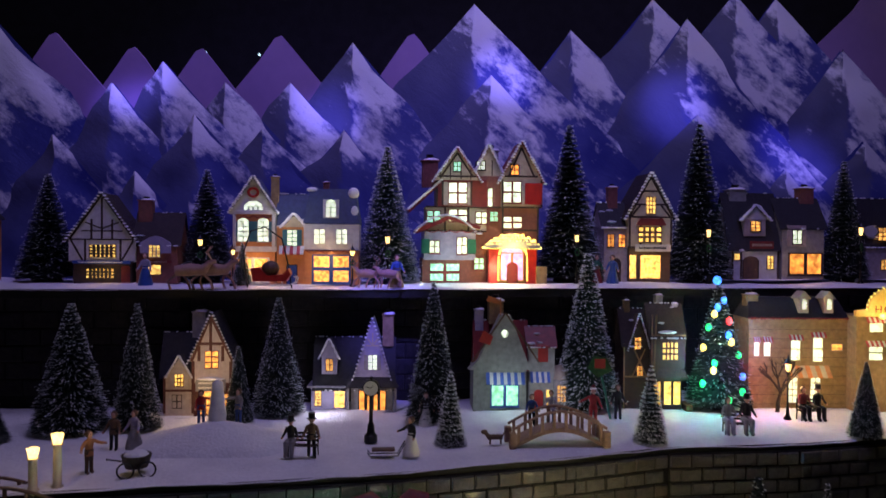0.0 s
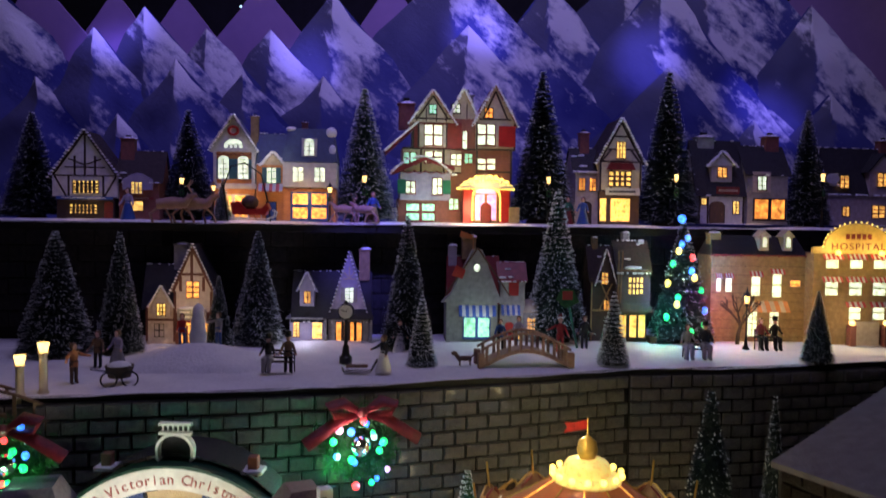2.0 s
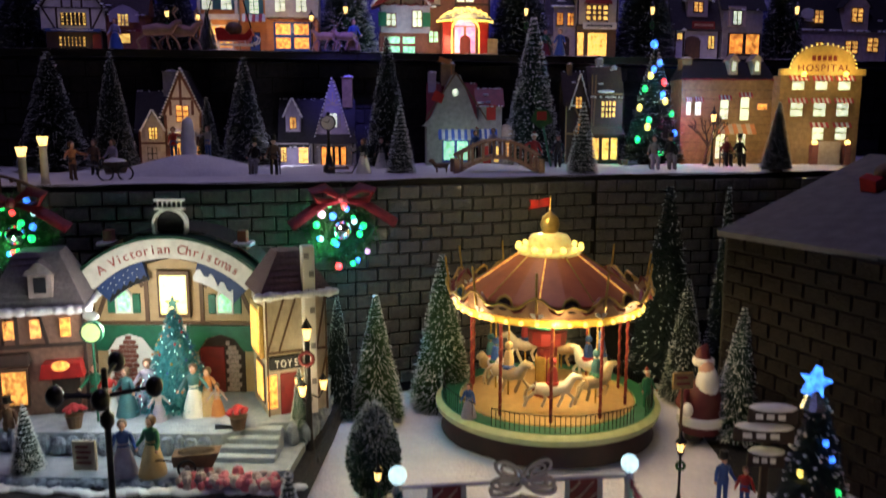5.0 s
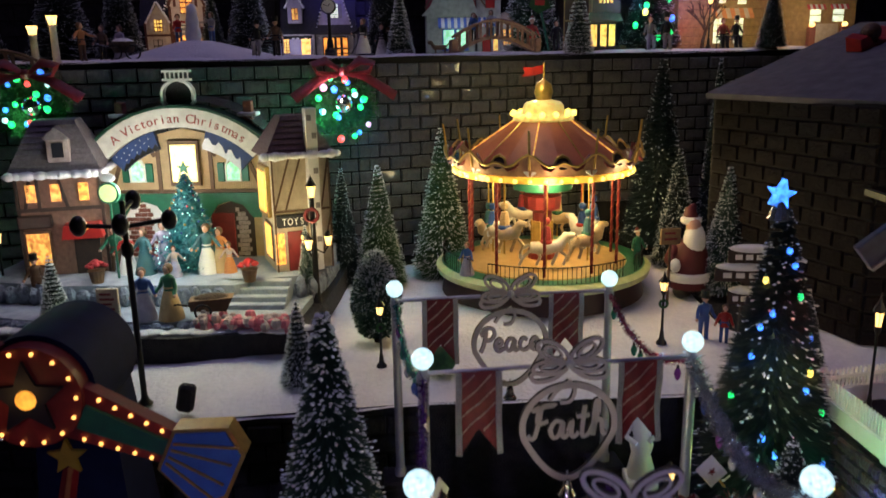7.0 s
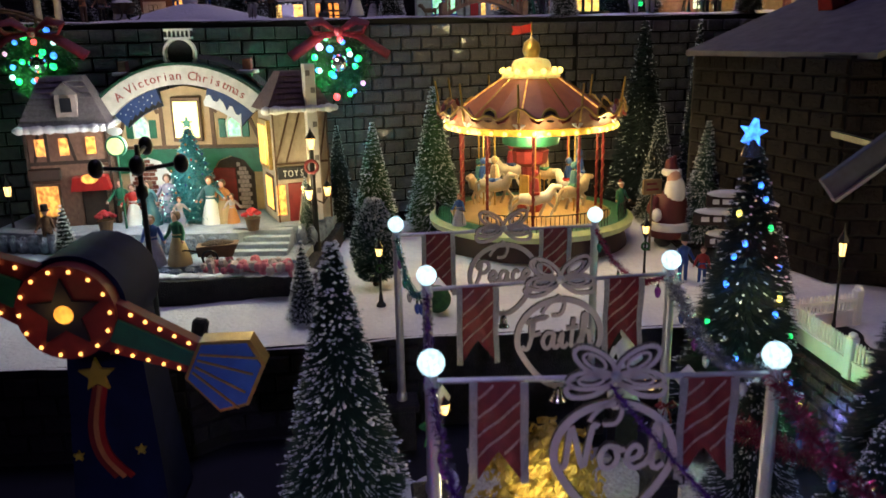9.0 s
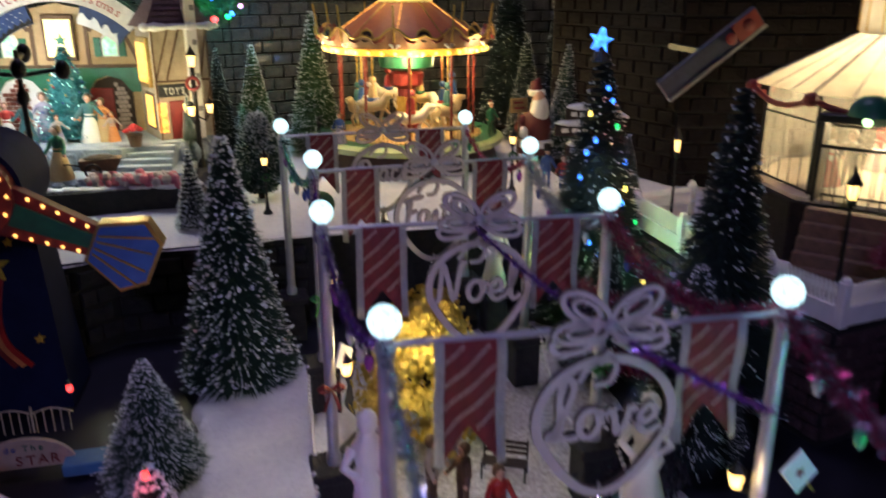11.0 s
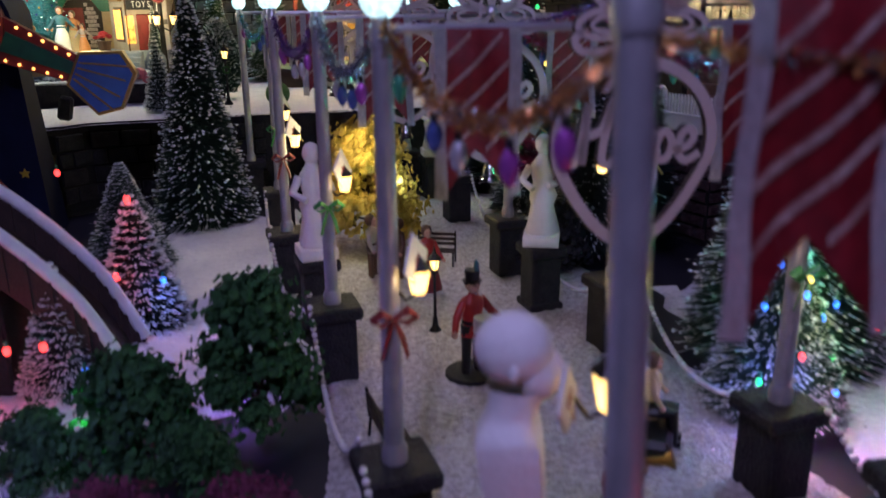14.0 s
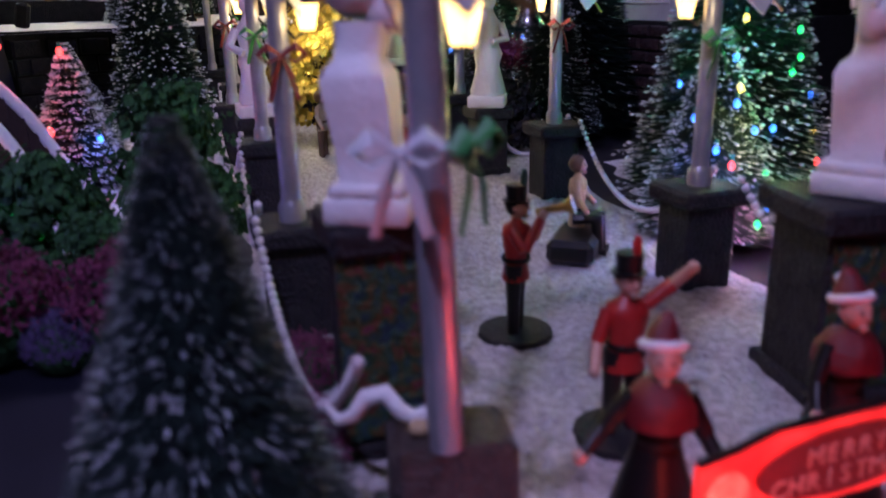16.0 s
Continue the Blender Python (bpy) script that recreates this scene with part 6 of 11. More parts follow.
lantern_parts()


def street_lamp(x, y, z, s=1.0, wreath=True, tall=1.0):
    t = thing("street_lamp", x, y, z, rnd.uniform(0, 60), "black miniature street lamp with a glowing lantern", "street lamp", "miniature street lamps", s=s)
    t.scale = (s, s, s * tall)
    part("pole", lantern["pole"], None, t)
    part("lantern_glass", lantern["glass"], None, t, "glowing lantern glass")
    part("lantern_cap", lantern["cap"], None, t)
    if wreath:
        part("wreath", lantern["wreath"], None, t, "green wreath")
    return t


def bench(x, y, z, rz, s=1.0):
    t = thing("park_bench", x, y, z, rz, "small black iron park bench on the snow", "bench", "park benches", s=s)
    for k in range(3):
        part("seat_slat", G().box(-0.020, 0.020, -0.012 + k * 0.005, -0.009 + k * 0.005, 0.015, 0.0164), TIMBER, t)
        part("back_slat", G().box(-0.020, 0.020, 0.003, 0.0042, 0.019 + k * 0.005, 0.022 + k * 0.005), TIMBER, t)
    for e in (-0.019, 0.019):
        part("leg", G().tube([(e, -0.013, 0), (e, -0.012, 0.015), (e, 0.003, 0.015), (e, 0.004, 0.034)], 0.0010, 6), BLACK, t)
        part("leg", G().tube([(e, 0.004, 0), (e, 0.002, 0.015)], 0.0010, 6), BLACK, t)
    return t


# upper shelf lamps and lesser things
for x, y, hz in ((-0.765, 1.545, 0.841), (-0.452, 1.555, 0.858), (-0.100, 1.568, 0.866), (0.262, 1.65, 0.872), (0.540, 1.735, 0.885), (0.87, 1.79, 0.892), (-0.155, 1.50, 0.842), (-0.368, 1.485, 0.842)):
    street_lamp(x, y, ZU, 1.0, tall=(hz - ZU) / 0.067)
for x, y, c, l, r in ((0.305, 1.68, GREENP, DKRED, 10), (0.335, 1.67, BLUEP, BLUEP, -20), (-0.075, 1.50, BLUEP, BROWN, 15), (-0.52, 1.47, LAV, BLUEP, 0)):
    figurine(x, y, ZU, r, 0.058, c, l, None, "small painted figurine in a long coat", skirt=True)
# toy sleigh on a wire arch before the shops
def sleigh(x, y, z, rz, s, label):
    t = thing("toy_sleigh", x, y, z, rz, label, "sleigh", s=s)
    prof = [(-0.030, 0.008), (0.026, 0.008), (0.034, 0.020), (0.030, 0.030), (0.020, 0.020), (-0.006, 0.018), (-0.020, 0.032), (-0.034, 0.030)]
    part("body", G().prism(prof, -0.012, 0.012), RED, t, "red sleigh body")
    for e in (-0.011, 0.011):
        part("runner", G().tube([(-0.036, e, 0.002), (0.030, e, 0.001), (0.042, e, 0.006), (0.044, e, 0.014), (0.039, e, 0.017)], 0.0012, 6), WHITEP, t, "white curved runner")
    for e in (-0.02, 0.018):
        part("strut", G().cyl((e, 0, 0.001), (e, 0, 0.009), 0.0012, None, 6), WHITEP, t)
    part("load", G().ball((-0.002, 0, 0.030), 0.013, 12, 9, (1.2, 0.9, 1)), BROWN, t, "brown sack of toys")
    return t


sleigh(-0.285, 1.440, ZU + 0.004, 5, 1.0, "red toy sleigh on white runners before the shops")
solid("wire_arch", G().tube([(-0.33, 1.45, ZU), (-0.338, 1.45, ZU + 0.06), (-0.325, 1.45, ZU + 0.098), (-0.30, 1.45, ZU + 0.105), (-0.27, 1.45, ZU + 0.085), (-0.255, 1.445, ZU + 0.03), (-0.25, 1.44, ZU)], 0.0014, 6), BLACK, Matrix(), "bent black wire arch over the toy sleigh", "wire", smooth=60)


FAWN = mat("fawn_paint", (0.34, 0.20, 0.15), (0.22, 0.12, 0.09), 110, 0.6, 0.2)


def deer_team(x, y, z, rz, s=1.0):
    """Two brown reindeer in full stride, one mesh each."""
    for k, (dx, dy) in enumerate(((0, 0), (0.036, 0.014))):
        g = G()
        g.tube([(-0.020, 0, 0.026), (0.0, 0, 0.028), (0.018, 0, 0.028), (0.026, 0, 0.038), (0.034, 0, 0.040)], [0.007, 0.009, 0.007, 0.004, 0.003], 8)
        for lx, ex in ((-0.016, -0.030), (-0.012, -0.004), (0.014, 0.026), (0.016, 0.012)):
            g.tube([(lx, 0.003, 0.024), (ex, 0.003, 0.012), (ex + 0.004, 0.003, 0.0)], 0.0018, 6)
        for e in (-1, 1):
            g.tube([(0.028, e * 0.001, 0.042), (0.022, e * 0.008, 0.052), (0.028, e * 0.011, 0.060)], 0.0009, 5)
        c, q = math.cos(radians(rz)), math.sin(radians(rz))
        solid("reindeer", g, FAWN, pose(x + dx * c - dy * q, y + dx * q + dy * c, z, 0, 0, rz) @ Matrix.Scale(s, 4), "brown toy reindeer galloping in the snow", "reindeer", "toy reindeer", smooth=60)


deer_team(-0.420, 1.420, ZU - 0.004, 12, 1.25)
deer_team(-0.088, 1.485, ZU, 160, 0.9)

# middle shelf
t = thing("street_clock", -0.087, 1.267, ZM, 0, "black street clock post with a white dial", "clock")
part("post", G().lathe([(0, 0), (0.010, 0), (0.010, 0.010), (0.006, 0.014), (0.005, 0.026), (0.003, 0.030), (0.0026, 0.068), (0.004, 0.070), (0, 0.070)], 12), BLACK, t, smooth=40)
part("case", G().cyl((0, -0.004, 0.081), (0, 0.004, 0.081), 0.0125, None, 20), BLACK, t)
part("dial", G().cyl((0, -0.0048, 0.081), (0, -0.004, 0.081), 0.0108, None, 20), WHITEP, t, "white clock dial")
for a, ln in ((40, 0.006), (-70, 0.008)):
    part("clock_pointer", G().bar([(0, 0), (ln * math.sin(radians(a)), ln * math.cos(radians(a)))], 0.0009, 0.0005).moved(Matrix.Translation((0, -0.0052, 0.081))), BLACK, t)
part("finial", G().ball((0, 0, 0.0955), 0.003, 8, 6), BLACK, t)
# snowman on a mound
g = G()
n = 30
g.lathe([(0.125, -0.003), (0.115, 0.004), (0.085, 0.012), (0.05, 0.022), (0.022, 0.029), (0, 0.030)], n, wave=lambda a, z: 0.10 * math.sin(2 * a + 1) + 0.07 * math.sin(5 * a))
solid("snow_mound", g, SNOW, pose(-0.310, 1.245, ZM, 0, 0, 0) @ Matrix.Diagonal((1, 0.75, 1, 1)), "smooth heap of white snow wadding", "snow heap", smooth=70)
g = G()
g.lathe([(0, 0), (0.0125, 0.002), (0.0135, 0.014), (0.0105, 0.028), (0.0110, 0.036), (0.0085, 0.046), (0.0088, 0.052), (0.0078, 0.060), (0, 0.065)], 16)
solid("snowman", g, SNOWP, pose(-0.318, 1.262, ZM + 0.026), "plain white snowman on a heap of snow", "snowman", smooth=70)
figurine(-0.343, 1.262, ZM + 0.024, 20, 0.05, RED, BLUEP, None, "child figurine in red building a snowman", arm=(10, 80))
figurine(-0.288, 1.268, ZM + 0.024, -20, 0.052, GREYST, BLUEP, None, "child figurine in grey building a snowman", arm=(70, 10))
bench(-0.168, 1.180, ZM + 0.002, 0)
figurine(-0.186, 1.178, ZM + 0.004, 0, 0.050, BLACK, GREYST, "top", "seated figurine in a black coat on a bench", "sit")
figurine(-0.157, 1.178, ZM + 0.003, 4, 0.055, BROWN, BLACK, "top", "standing figurine in a brown coat by a bench")
figurine(-0.020, 1.190, ZM + 0.003, -40, 0.054, BLACK, WHITEP, None, "figurine in a black cape and white apron pushing a sled", skirt=True, arm=(50, 20))
t = thing("push_sled", -0.058, 1.185, ZM + 0.003, 8, "brown wooden push sled on the snow", "sled")
part("seat", G().box(-0.016, 0.016, -0.007, 0.007, 0.007, 0.010, 0.0008), BROWN, t)
for e in (-0.007, 0.007):
    part("runner", G().tube([(-0.022, e, 0.006), (-0.018, e, 0.001), (0.020, e, 0.001), (0.030, e, 0.018)], 0.0009, 6), BLACK, t)
figurine(-0.012, 1.375, ZM, 10, 0.055, BLACK, WHITEP, None, "figurine in black with a white scarf", skirt=True)
figurine(-0.002, 1.385, ZM, -10, 0.05, BLACK, BLACK, None, "dark coated figurine before the fir")


def foot_bridge(x, y, z, rz, L, H, W, label, mats=BROWN, snow=True, rails=7):
    t = thing("foot_bridge", x, y, z, rz, label, "bridge")
    n = 16
    arc = [(-L / 2 + L * i / n, H * math.sin(math.pi * i / n)) for i in range(n + 1)]
    deck = [(p[0], p[1] + 0.003) for p in arc] + [(p[0], p[1] - 0.003 if 0 < i < n else 0) for i, p in reversed(list(enumerate(arc)))]
    part("deck", G().prism(deck[::-1], -W / 2, W / 2), mats, t)
    for e in (-W / 2, W / 2):
        rail = G().tube([(px, e, pz + H * 0.75 + 0.008) for px, pz in arc], 0.0022, 8)
        r = part("rail", rail, mats, t, smooth=60)
        if snow:
            part("snow_cap", G().tube([(px, e, pz + H * 0.75 + 0.0105) for px, pz in arc], 0.0019, 6), SNOWP, r, "white snow along the rail")
        for k in range(rails):
            f = (k + 0.5) / rails
            px, pz = -L / 2 + L * f, H * math.sin(math.pi * f)
            part("baluster", G().box(px - 0.0022, px + 0.0022, e - 0.0012, e + 0.0012, pz, pz + H * 0.75 + 0.008), mats, t)
        for f in (0, 1):
            px = -L / 2 + L * f
            part("newel", G().box(px - 0.005, px + 0.005, e - 0.005, e + 0.005, 0, H * 0.9, 0.0008), mats, t)
    return t


PINKWOOD = mat("rosy_brown_wood", (0.26, 0.15, 0.13), (0.17, 0.095, 0.08), 140, 0.6, 0.4)
foot_bridge(0.190, 1.275, ZM, 8, 0.140, 0.026, 0.040, "rosy brown curved foot bridge on the snow", PINKWOOD, False, 8)
g = G()
g.tube([(-0.011, 0, 0.011), (0.009, 0, 0.011), (0.014, 0, 0.018)], [0.004, 0.0042, 0.003], 8)
for e in (-0.009, 0.007):
    g.cyl((e, 0, 0), (e, 0, 0.011), 0.0014, None, 6)
g.ball((0.016, 0, 0.019), 0.0036, 8, 6, (1.4, 1, 1))
g.tube([(-0.011, 0, 0.012), (-0.017, 0, 0.020)], 0.0011, 5)
solid("toy_dog", g, BROWN, pose(0.098, 1.268, ZM, 0, 0, 190), "small brown toy dog on the snow", "toy dog", smooth=60)
figurine(0.155, 1.31, ZM + 0.02, 10, 0.048, BLUEP, BLACK, None, "figurine in a blue coat on the bridge")
figurine(0.185, 1.318, ZM + 0.024, -10, 0.048, LAV, BLUEP, None, "figurine in a pale coat on the bridge")
figurine(0.262, 1.405, ZM, 0, 0.062, RED, RED, "santa", "red and white father christmas figurine", arm=(60, 20))
figurine(0.311, 1.455, ZM, 0, 0.058, NAVY, NAVY, None, "figurine in a dark blue coat")
t = thing("hand_placard", 0.298, 1.452, ZM, 0, "green placard with a red square on a pole", "placard")
part("pole", G().cyl((0, 0, 0), (-0.016, 0, 0.075), 0.0022, None, 8), GREENP, t)
part("board", G().prism([(-0.040, 0.086), (-0.022, 0.070), (0.002, 0.082), (-0.008, 0.104), (-0.030, 0.106)], -0.002, 0.002), LEAF, t)
part("panel", G().box(-0.028, -0.010, -0.003, -0.002, 0.086, 0.102), RED, t, "red square panel")
bench(0.483, 1.366, ZM, -4, 1.1)
figurine(0.468, 1.364, ZM + 0.002, 0, 0.056, GREYST, LAV, None, "seated figurine in a pale grey coat", "sit")
figurine(0.497, 1.366, ZM + 0.002, 0, 0.058, NAVY, GREYST, "top", "seated figurine in a dark blue coat", "sit")
street_lamp(0.601, 1.47, ZM, 1.1, False, 1.22)
bench(0.640, 1.475, ZM, 6, 1.1)
figurine(0.628, 1.472, ZM + 0.002, 6, 0.055, DKRED, BLACK, None, "seated figurine in dark red", "sit")
figurine(0.653, 1.474, ZM + 0.002, 6, 0.055, BLACK, BLACK, "top", "seated figurine in black", "sit")
# bare tree
g = G()


def twig(g, p, d, ln, r, k, rr):
    q = p + d * ln
    g.tube([p, (p + q) / 2 + Vector((rr.uniform(-1, 1), rr.uniform(-1, 1), 0)) * ln * 0.08, q], [r, r * 0.85, r * 0.7], 5)
    if k:
        for _ in range(3):
            e = (d + Vector((rr.uniform(-1, 1), rr.uniform(-1, 1), rr.uniform(-0.1, 0.7))) * 0.75).normalized()
            twig(g, q, e, ln * rr.uniform(0.55, 0.8), r * 0.62, k - 1, rr)


trunk = G()
twig(trunk, Vector((0, 0, 0)), Vector((0.15, 0, 1)).normalized(), 0.036, 0.0042, 0, random.Random(3))
crown = G()
rr = random.Random(4)
for a in range(4):
    twig(crown, Vector((0.0054, 0, 0.0355)), Vector((math.cos(a * 1.6) * 0.6, math.sin(a * 1.6) * 0.5, 0.8)).normalized(), 0.026, 0.0026, 3, rr)
t = thing("bare_tree", 0.606, 1.53, ZM, 0, "bare dark winter tree before the stone building", "tree")
part("trunk", trunk, BARK, t, smooth=60)
part("crown", crown, BARK, t, "bare twisted branches", 60)
# string-lit tree of the middle shelf
def lit_fir(kind, x, y, z, h, half, bulbs, seed, label, group="fir trees with bulbs", bulb=0.0028):
    t = fir(kind, x, y, z, h, half, group)
    tagged(t, label)
    rr = random.Random(seed)
    for k in range(bulbs):
        f = (k + 0.5) / bulbs * 0.9
        a = -math.pi / 2 + 1.15 * math.sin(k * 2.4) + rr.uniform(-0.3, 0.3)
        r = half * (1 - f) * 0.92 + 0.003
        c = (G_BLUE, G_GREEN, G_RED, G_YB, G_BLUE, G_GREEN)[rr.randrange(6)]
        b = thing("light_bulb", x + r * math.cos(a), y + r * math.sin(a), z + h * (0.08 + f * 0.9), 0, "tiny coloured bulb of a light string", "light bulb", "coloured bulbs")
        part("bulb", G().ball((0, 0, 0), bulb, 8, 6, (1, 1, 1.25)), c, b)
        part("socket", G().cyl((0, 0, 0.0026), (0, 0, 0.006), 0.0013, None, 6), GREENP, b)
    return t


lit_fir("dark", 0.510, 1.56, ZM, 0.228, 0.056, 15, 5, "dark fir tree with large glowing coloured bulbs", bulb=0.0056)
b = thing("tree_topper", 0.505, 1.555, ZM + 0.225, 0, "glowing blue tree top light", "tree topper")
part("star", G().ball((0, 0, 0.008), 0.008, 8, 6), G_BLUE, b)
for dx, dz, c in ((-0.030, 0.040, (0.05, 1.0, 0.5)), (0.01, 0.14, (0.1, 0.6, 1.0)), (0.035, 0.06, (1.0, 0.06, 0.25)), (-0.03, 0.115, (0.7, 1.0, 0.4)), (-0.035, 0.08, (0.3, 0.2, 1.0)), (0.04, 0.115, (0.05, 0.3, 1.0)), (0.0, 0.18, (1.0, 0.5, 0.2))):
    lamp("string_light", "POINT", (0.508 + dx * 1.3, 1.500, ZM + 0.02 + dz), 0.17, c, 0.006)
# left end: twin lamp, shoveller, barrow
t = thing("twin_lamp", -0.452, 1.035, ZM - 0.012, 10, "pale lamp post with two glowing lanterns", "lamp post")
part("post", G().lathe([(0, 0), (0.009, 0), (0.009, 0.008), (0.0055, 0.012), (0.005, 0.058), (0.007, 0.062), (0, 0.062)], 10, (0.012, 0, 0)), CREAM, t, smooth=40)
part("post", G().lathe([(0, 0), (0.009, 0), (0.009, 0.008), (0.0055, 0.012), (0.005, 0.044), (0.007, 0.048), (0, 0.048)], 10, (-0.012, -0.012, 0)), CREAM, t, smooth=40)
part("lantern", G().lathe([(0, 0.062), (0.005, 0.062), (0.008, 0.074), (0, 0.074)], 6, (0.012, 0, 0)), G_LAMP, t, "glowing lantern")
part("lantern", G().lathe([(0, 0.048), (0.005, 0.048), (0.008, 0.060), (0, 0.060)], 6, (-0.012, -0.012, 0)), G_LAMP, t, "glowing lantern")
lamp("lantern_light", "POINT", (-0.452, 1.005, ZM + 0.065), 0.02, (1.0, 0.7, 0.35), 0.006)
foot_bridge(-0.505, 0.985, 0.52, 40, 0.16, 0.03, 0.05, "brown wooden bridge with glowing rail lights", BROWN, False)
g = G()
figurine(-0.425, 1.085, ZM, 70, 0.055, ORANGE, BROWN, None, "bent figurine in an orange coat shovelling snow", arm=(50, 60))
figurine(-0.445, 1.195, ZM, 0, 0.055, BROWN, BLACK, None, "figurine in brown beside the fir")
figurine(-0.420, 1.205, ZM, -15, 0.055, LAV, GREYST, None, "figurine in a pale coat beside the fir", skirt=True)
t = thing("hand_barrow", -0.362, 1.083, ZM, 20, "dark wooden hand barrow with snow", "barrow")
part("body", G().lathe([(0, 0.010), (0.014, 0.010), (0.019, 0.026), (0.016, 0.026), (0, 0.016)], 14), TIMBER, t)
for e in (-0.012, 0.014):
    part("wheel", G().tube([(e + 0.010 * math.cos(a), -0.017, 0.010 + 0.010 * math.sin(a)) for a in (2 * math.pi * i / 14 for i in range(14))], 0.0012, 6, True), BLACK, t)
part("shaft", G().tube([(-0.016, 0, 0.018), (-0.036, 0, 0.022)], 0.0012, 6), BLACK, t)
part("snow_load", G().ball((0, 0, 0.024), 0.015, 10, 7, (1.1, 1.1, 0.5)), SNOWP, t, "white snow load")


# ---- lower terrace: stage, merry-go-round ----
def letters(txt, size, mats, parent, place, extr=0.0006, label=""):
    """Each letter of txt is a mesh of its own; place(k, n) gives the pose of letter k."""
    for k, ch in enumerate(txt):
        if ch == " ":
            continue
        cu = bpy.data.curves.new("text", "FONT")
        cu.body, cu.size, cu.align_x, cu.extrude = ch, size, "CENTER", extr
        tmp = new("text", cu)
        bpy.context.view_layer.update()
        me = bpy.data.meshes.new_from_object(tmp.evaluated_get(bpy.context.evaluated_depsgraph_get()))
        bpy.data.objects.remove(tmp)
        me.transform(place(k, len(txt)) @ Matrix.Rotation(math.pi / 2, 4, "X"))
        me.materials.clear()
        me.materials.append(mats)
        part("lettering", me, None, parent, label)


OCHRE = mat("ochre_stucco", (0.50, 0.36, 0.20), (0.40, 0.28, 0.15), 90, 0.7, 0.35)
PALEBLUE = mat("pale_blue_stone", (0.36, 0.42, 0.50), (0.22, 0.27, 0.34), 70, 0.6, 0.5)
GREYROOF = mat("grey_shingle", (0.26, 0.23, 0.26), (0.16, 0.14, 0.17), 220, 0.7, 0.7)
ROSEROOF = mat("rose_shingle", (0.20, 0.12, 0.12), (0.12, 0.07, 0.075), 220, 0.7, 0.7)
SX, SY = -0.238, 0.955
FL = 0.066

t = thing("stage_platform", SX, SY, ZT, 0, "pale stone stage platform with snow on a black base", "stage platform")
base = [(-0.245, -0.20), (-0.10, -0.235), (0.06, -0.235), (0.200, -0.205), (0.205, 0.10), (-0.245, 0.10)]
part("base", G().slab(base, 0, 0.030), STONE, t, "dark stone base")
mid = [(-0.240, -0.17), (-0.10, -0.205), (0.05, -0.205), (0.185, -0.180), (0.195, 0.09), (-0.24, 0.09)]
part("ledge", G().slab(mid, 0.030, 0.040), PALEBLUE, t, "pale blue stone ledge")
top = [(-0.235, -0.12), (-0.11, -0.145), (0.10, -0.145), (0.135, -0.115), (0.185, -0.10), (0.190, 0.085), (-0.235, 0.085)]
part("floor", G().slab(top, 0.040, FL), PALEBLUE, t, "pale blue stone stage floor")
for k in range(4):
    z = 0.040 + (FL - 0.040) * (3 - k) / 4
    part("step", G().box(0.085, 0.165, -0.150 - 0.011 * k + 0.02, -0.135 - 0.011 * k + 0.02, 0.040, z + 0.0065, 0.0008), PALEBLUE, t)
# rough stones facing the two ledges
rr = random.Random(41)
ROCK = mat("blue_grey_rock", (0.30, 0.36, 0.46), (0.12, 0.15, 0.21), 150, 0.7, 1.0, bscale=380)
for line, z0, z1 in (((-0.235, -0.122), (-0.11, -0.147), (0.082, -0.147)), 0.040, FL - 0.001), (((-0.240, -0.172), (-0.10, -0.207), (0.05, -0.207), (0.185, -0.182)), 0.030, 0.0395), (((0.168, -0.112), (0.190, -0.098), (0.194, 0.0)), 0.034, FL - 0.001):
    for (ax, ay), (bx, by) in zip(line, line[1:]):
        ln = math.hypot(bx - ax, by - ay)
        q = 0.0
        while q < ln - 0.004:
            w = rr.uniform(0.010, 0.019)
            cx, cy = ax + (bx - ax) * min(1, (q + w / 2) / ln), ay + (by - ay) * min(1, (q + w / 2) / ln)
            hz = (z1 - z0) * rr.uniform(0.82, 1.0)
            st_ = G().ball((0, 0, 0), 1.0, 8, 5)
            st_.v = [(cx + p[0] * w * 0.60 * rr.uniform(0.85, 1.1), cy + p[1] * 0.007 * rr.uniform(0.7, 1.3), z0 + hz * (0.5 + 0.56 * p[2])) for p in st_.v]
            part("stone", st_, ROCK, t)
            q += w
g = G()
for k in range(46):
    f = k / 45
    x = -0.24 + 0.44 * f
    g.ball((x, -0.222 + 0.02 * abs(x) / 0.2 + rnd.uniform(-0.006, 0.004), 0.031), rnd.uniform(0.006, 0.012), 8, 5, (1.3, 1, 0.35))
part("snow_edge", g, SNOWP, t, "white snow along the edge", 80)

st = thing("theatre_facade", SX, SY, ZT + FL, 0, "cream timbered theatre facade with arched banner and lit window", "stage facade")
wall = [(-0.110, 0), (0.110, 0), (0.110, 0.142), (0.060, 0.164), (0.0, 0.178), (-0.060, 0.164), (-0.110, 0.142)]
part("wall", G().prism(wall, 0, 0.012), OCHRE, st, "ochre plaster wall")
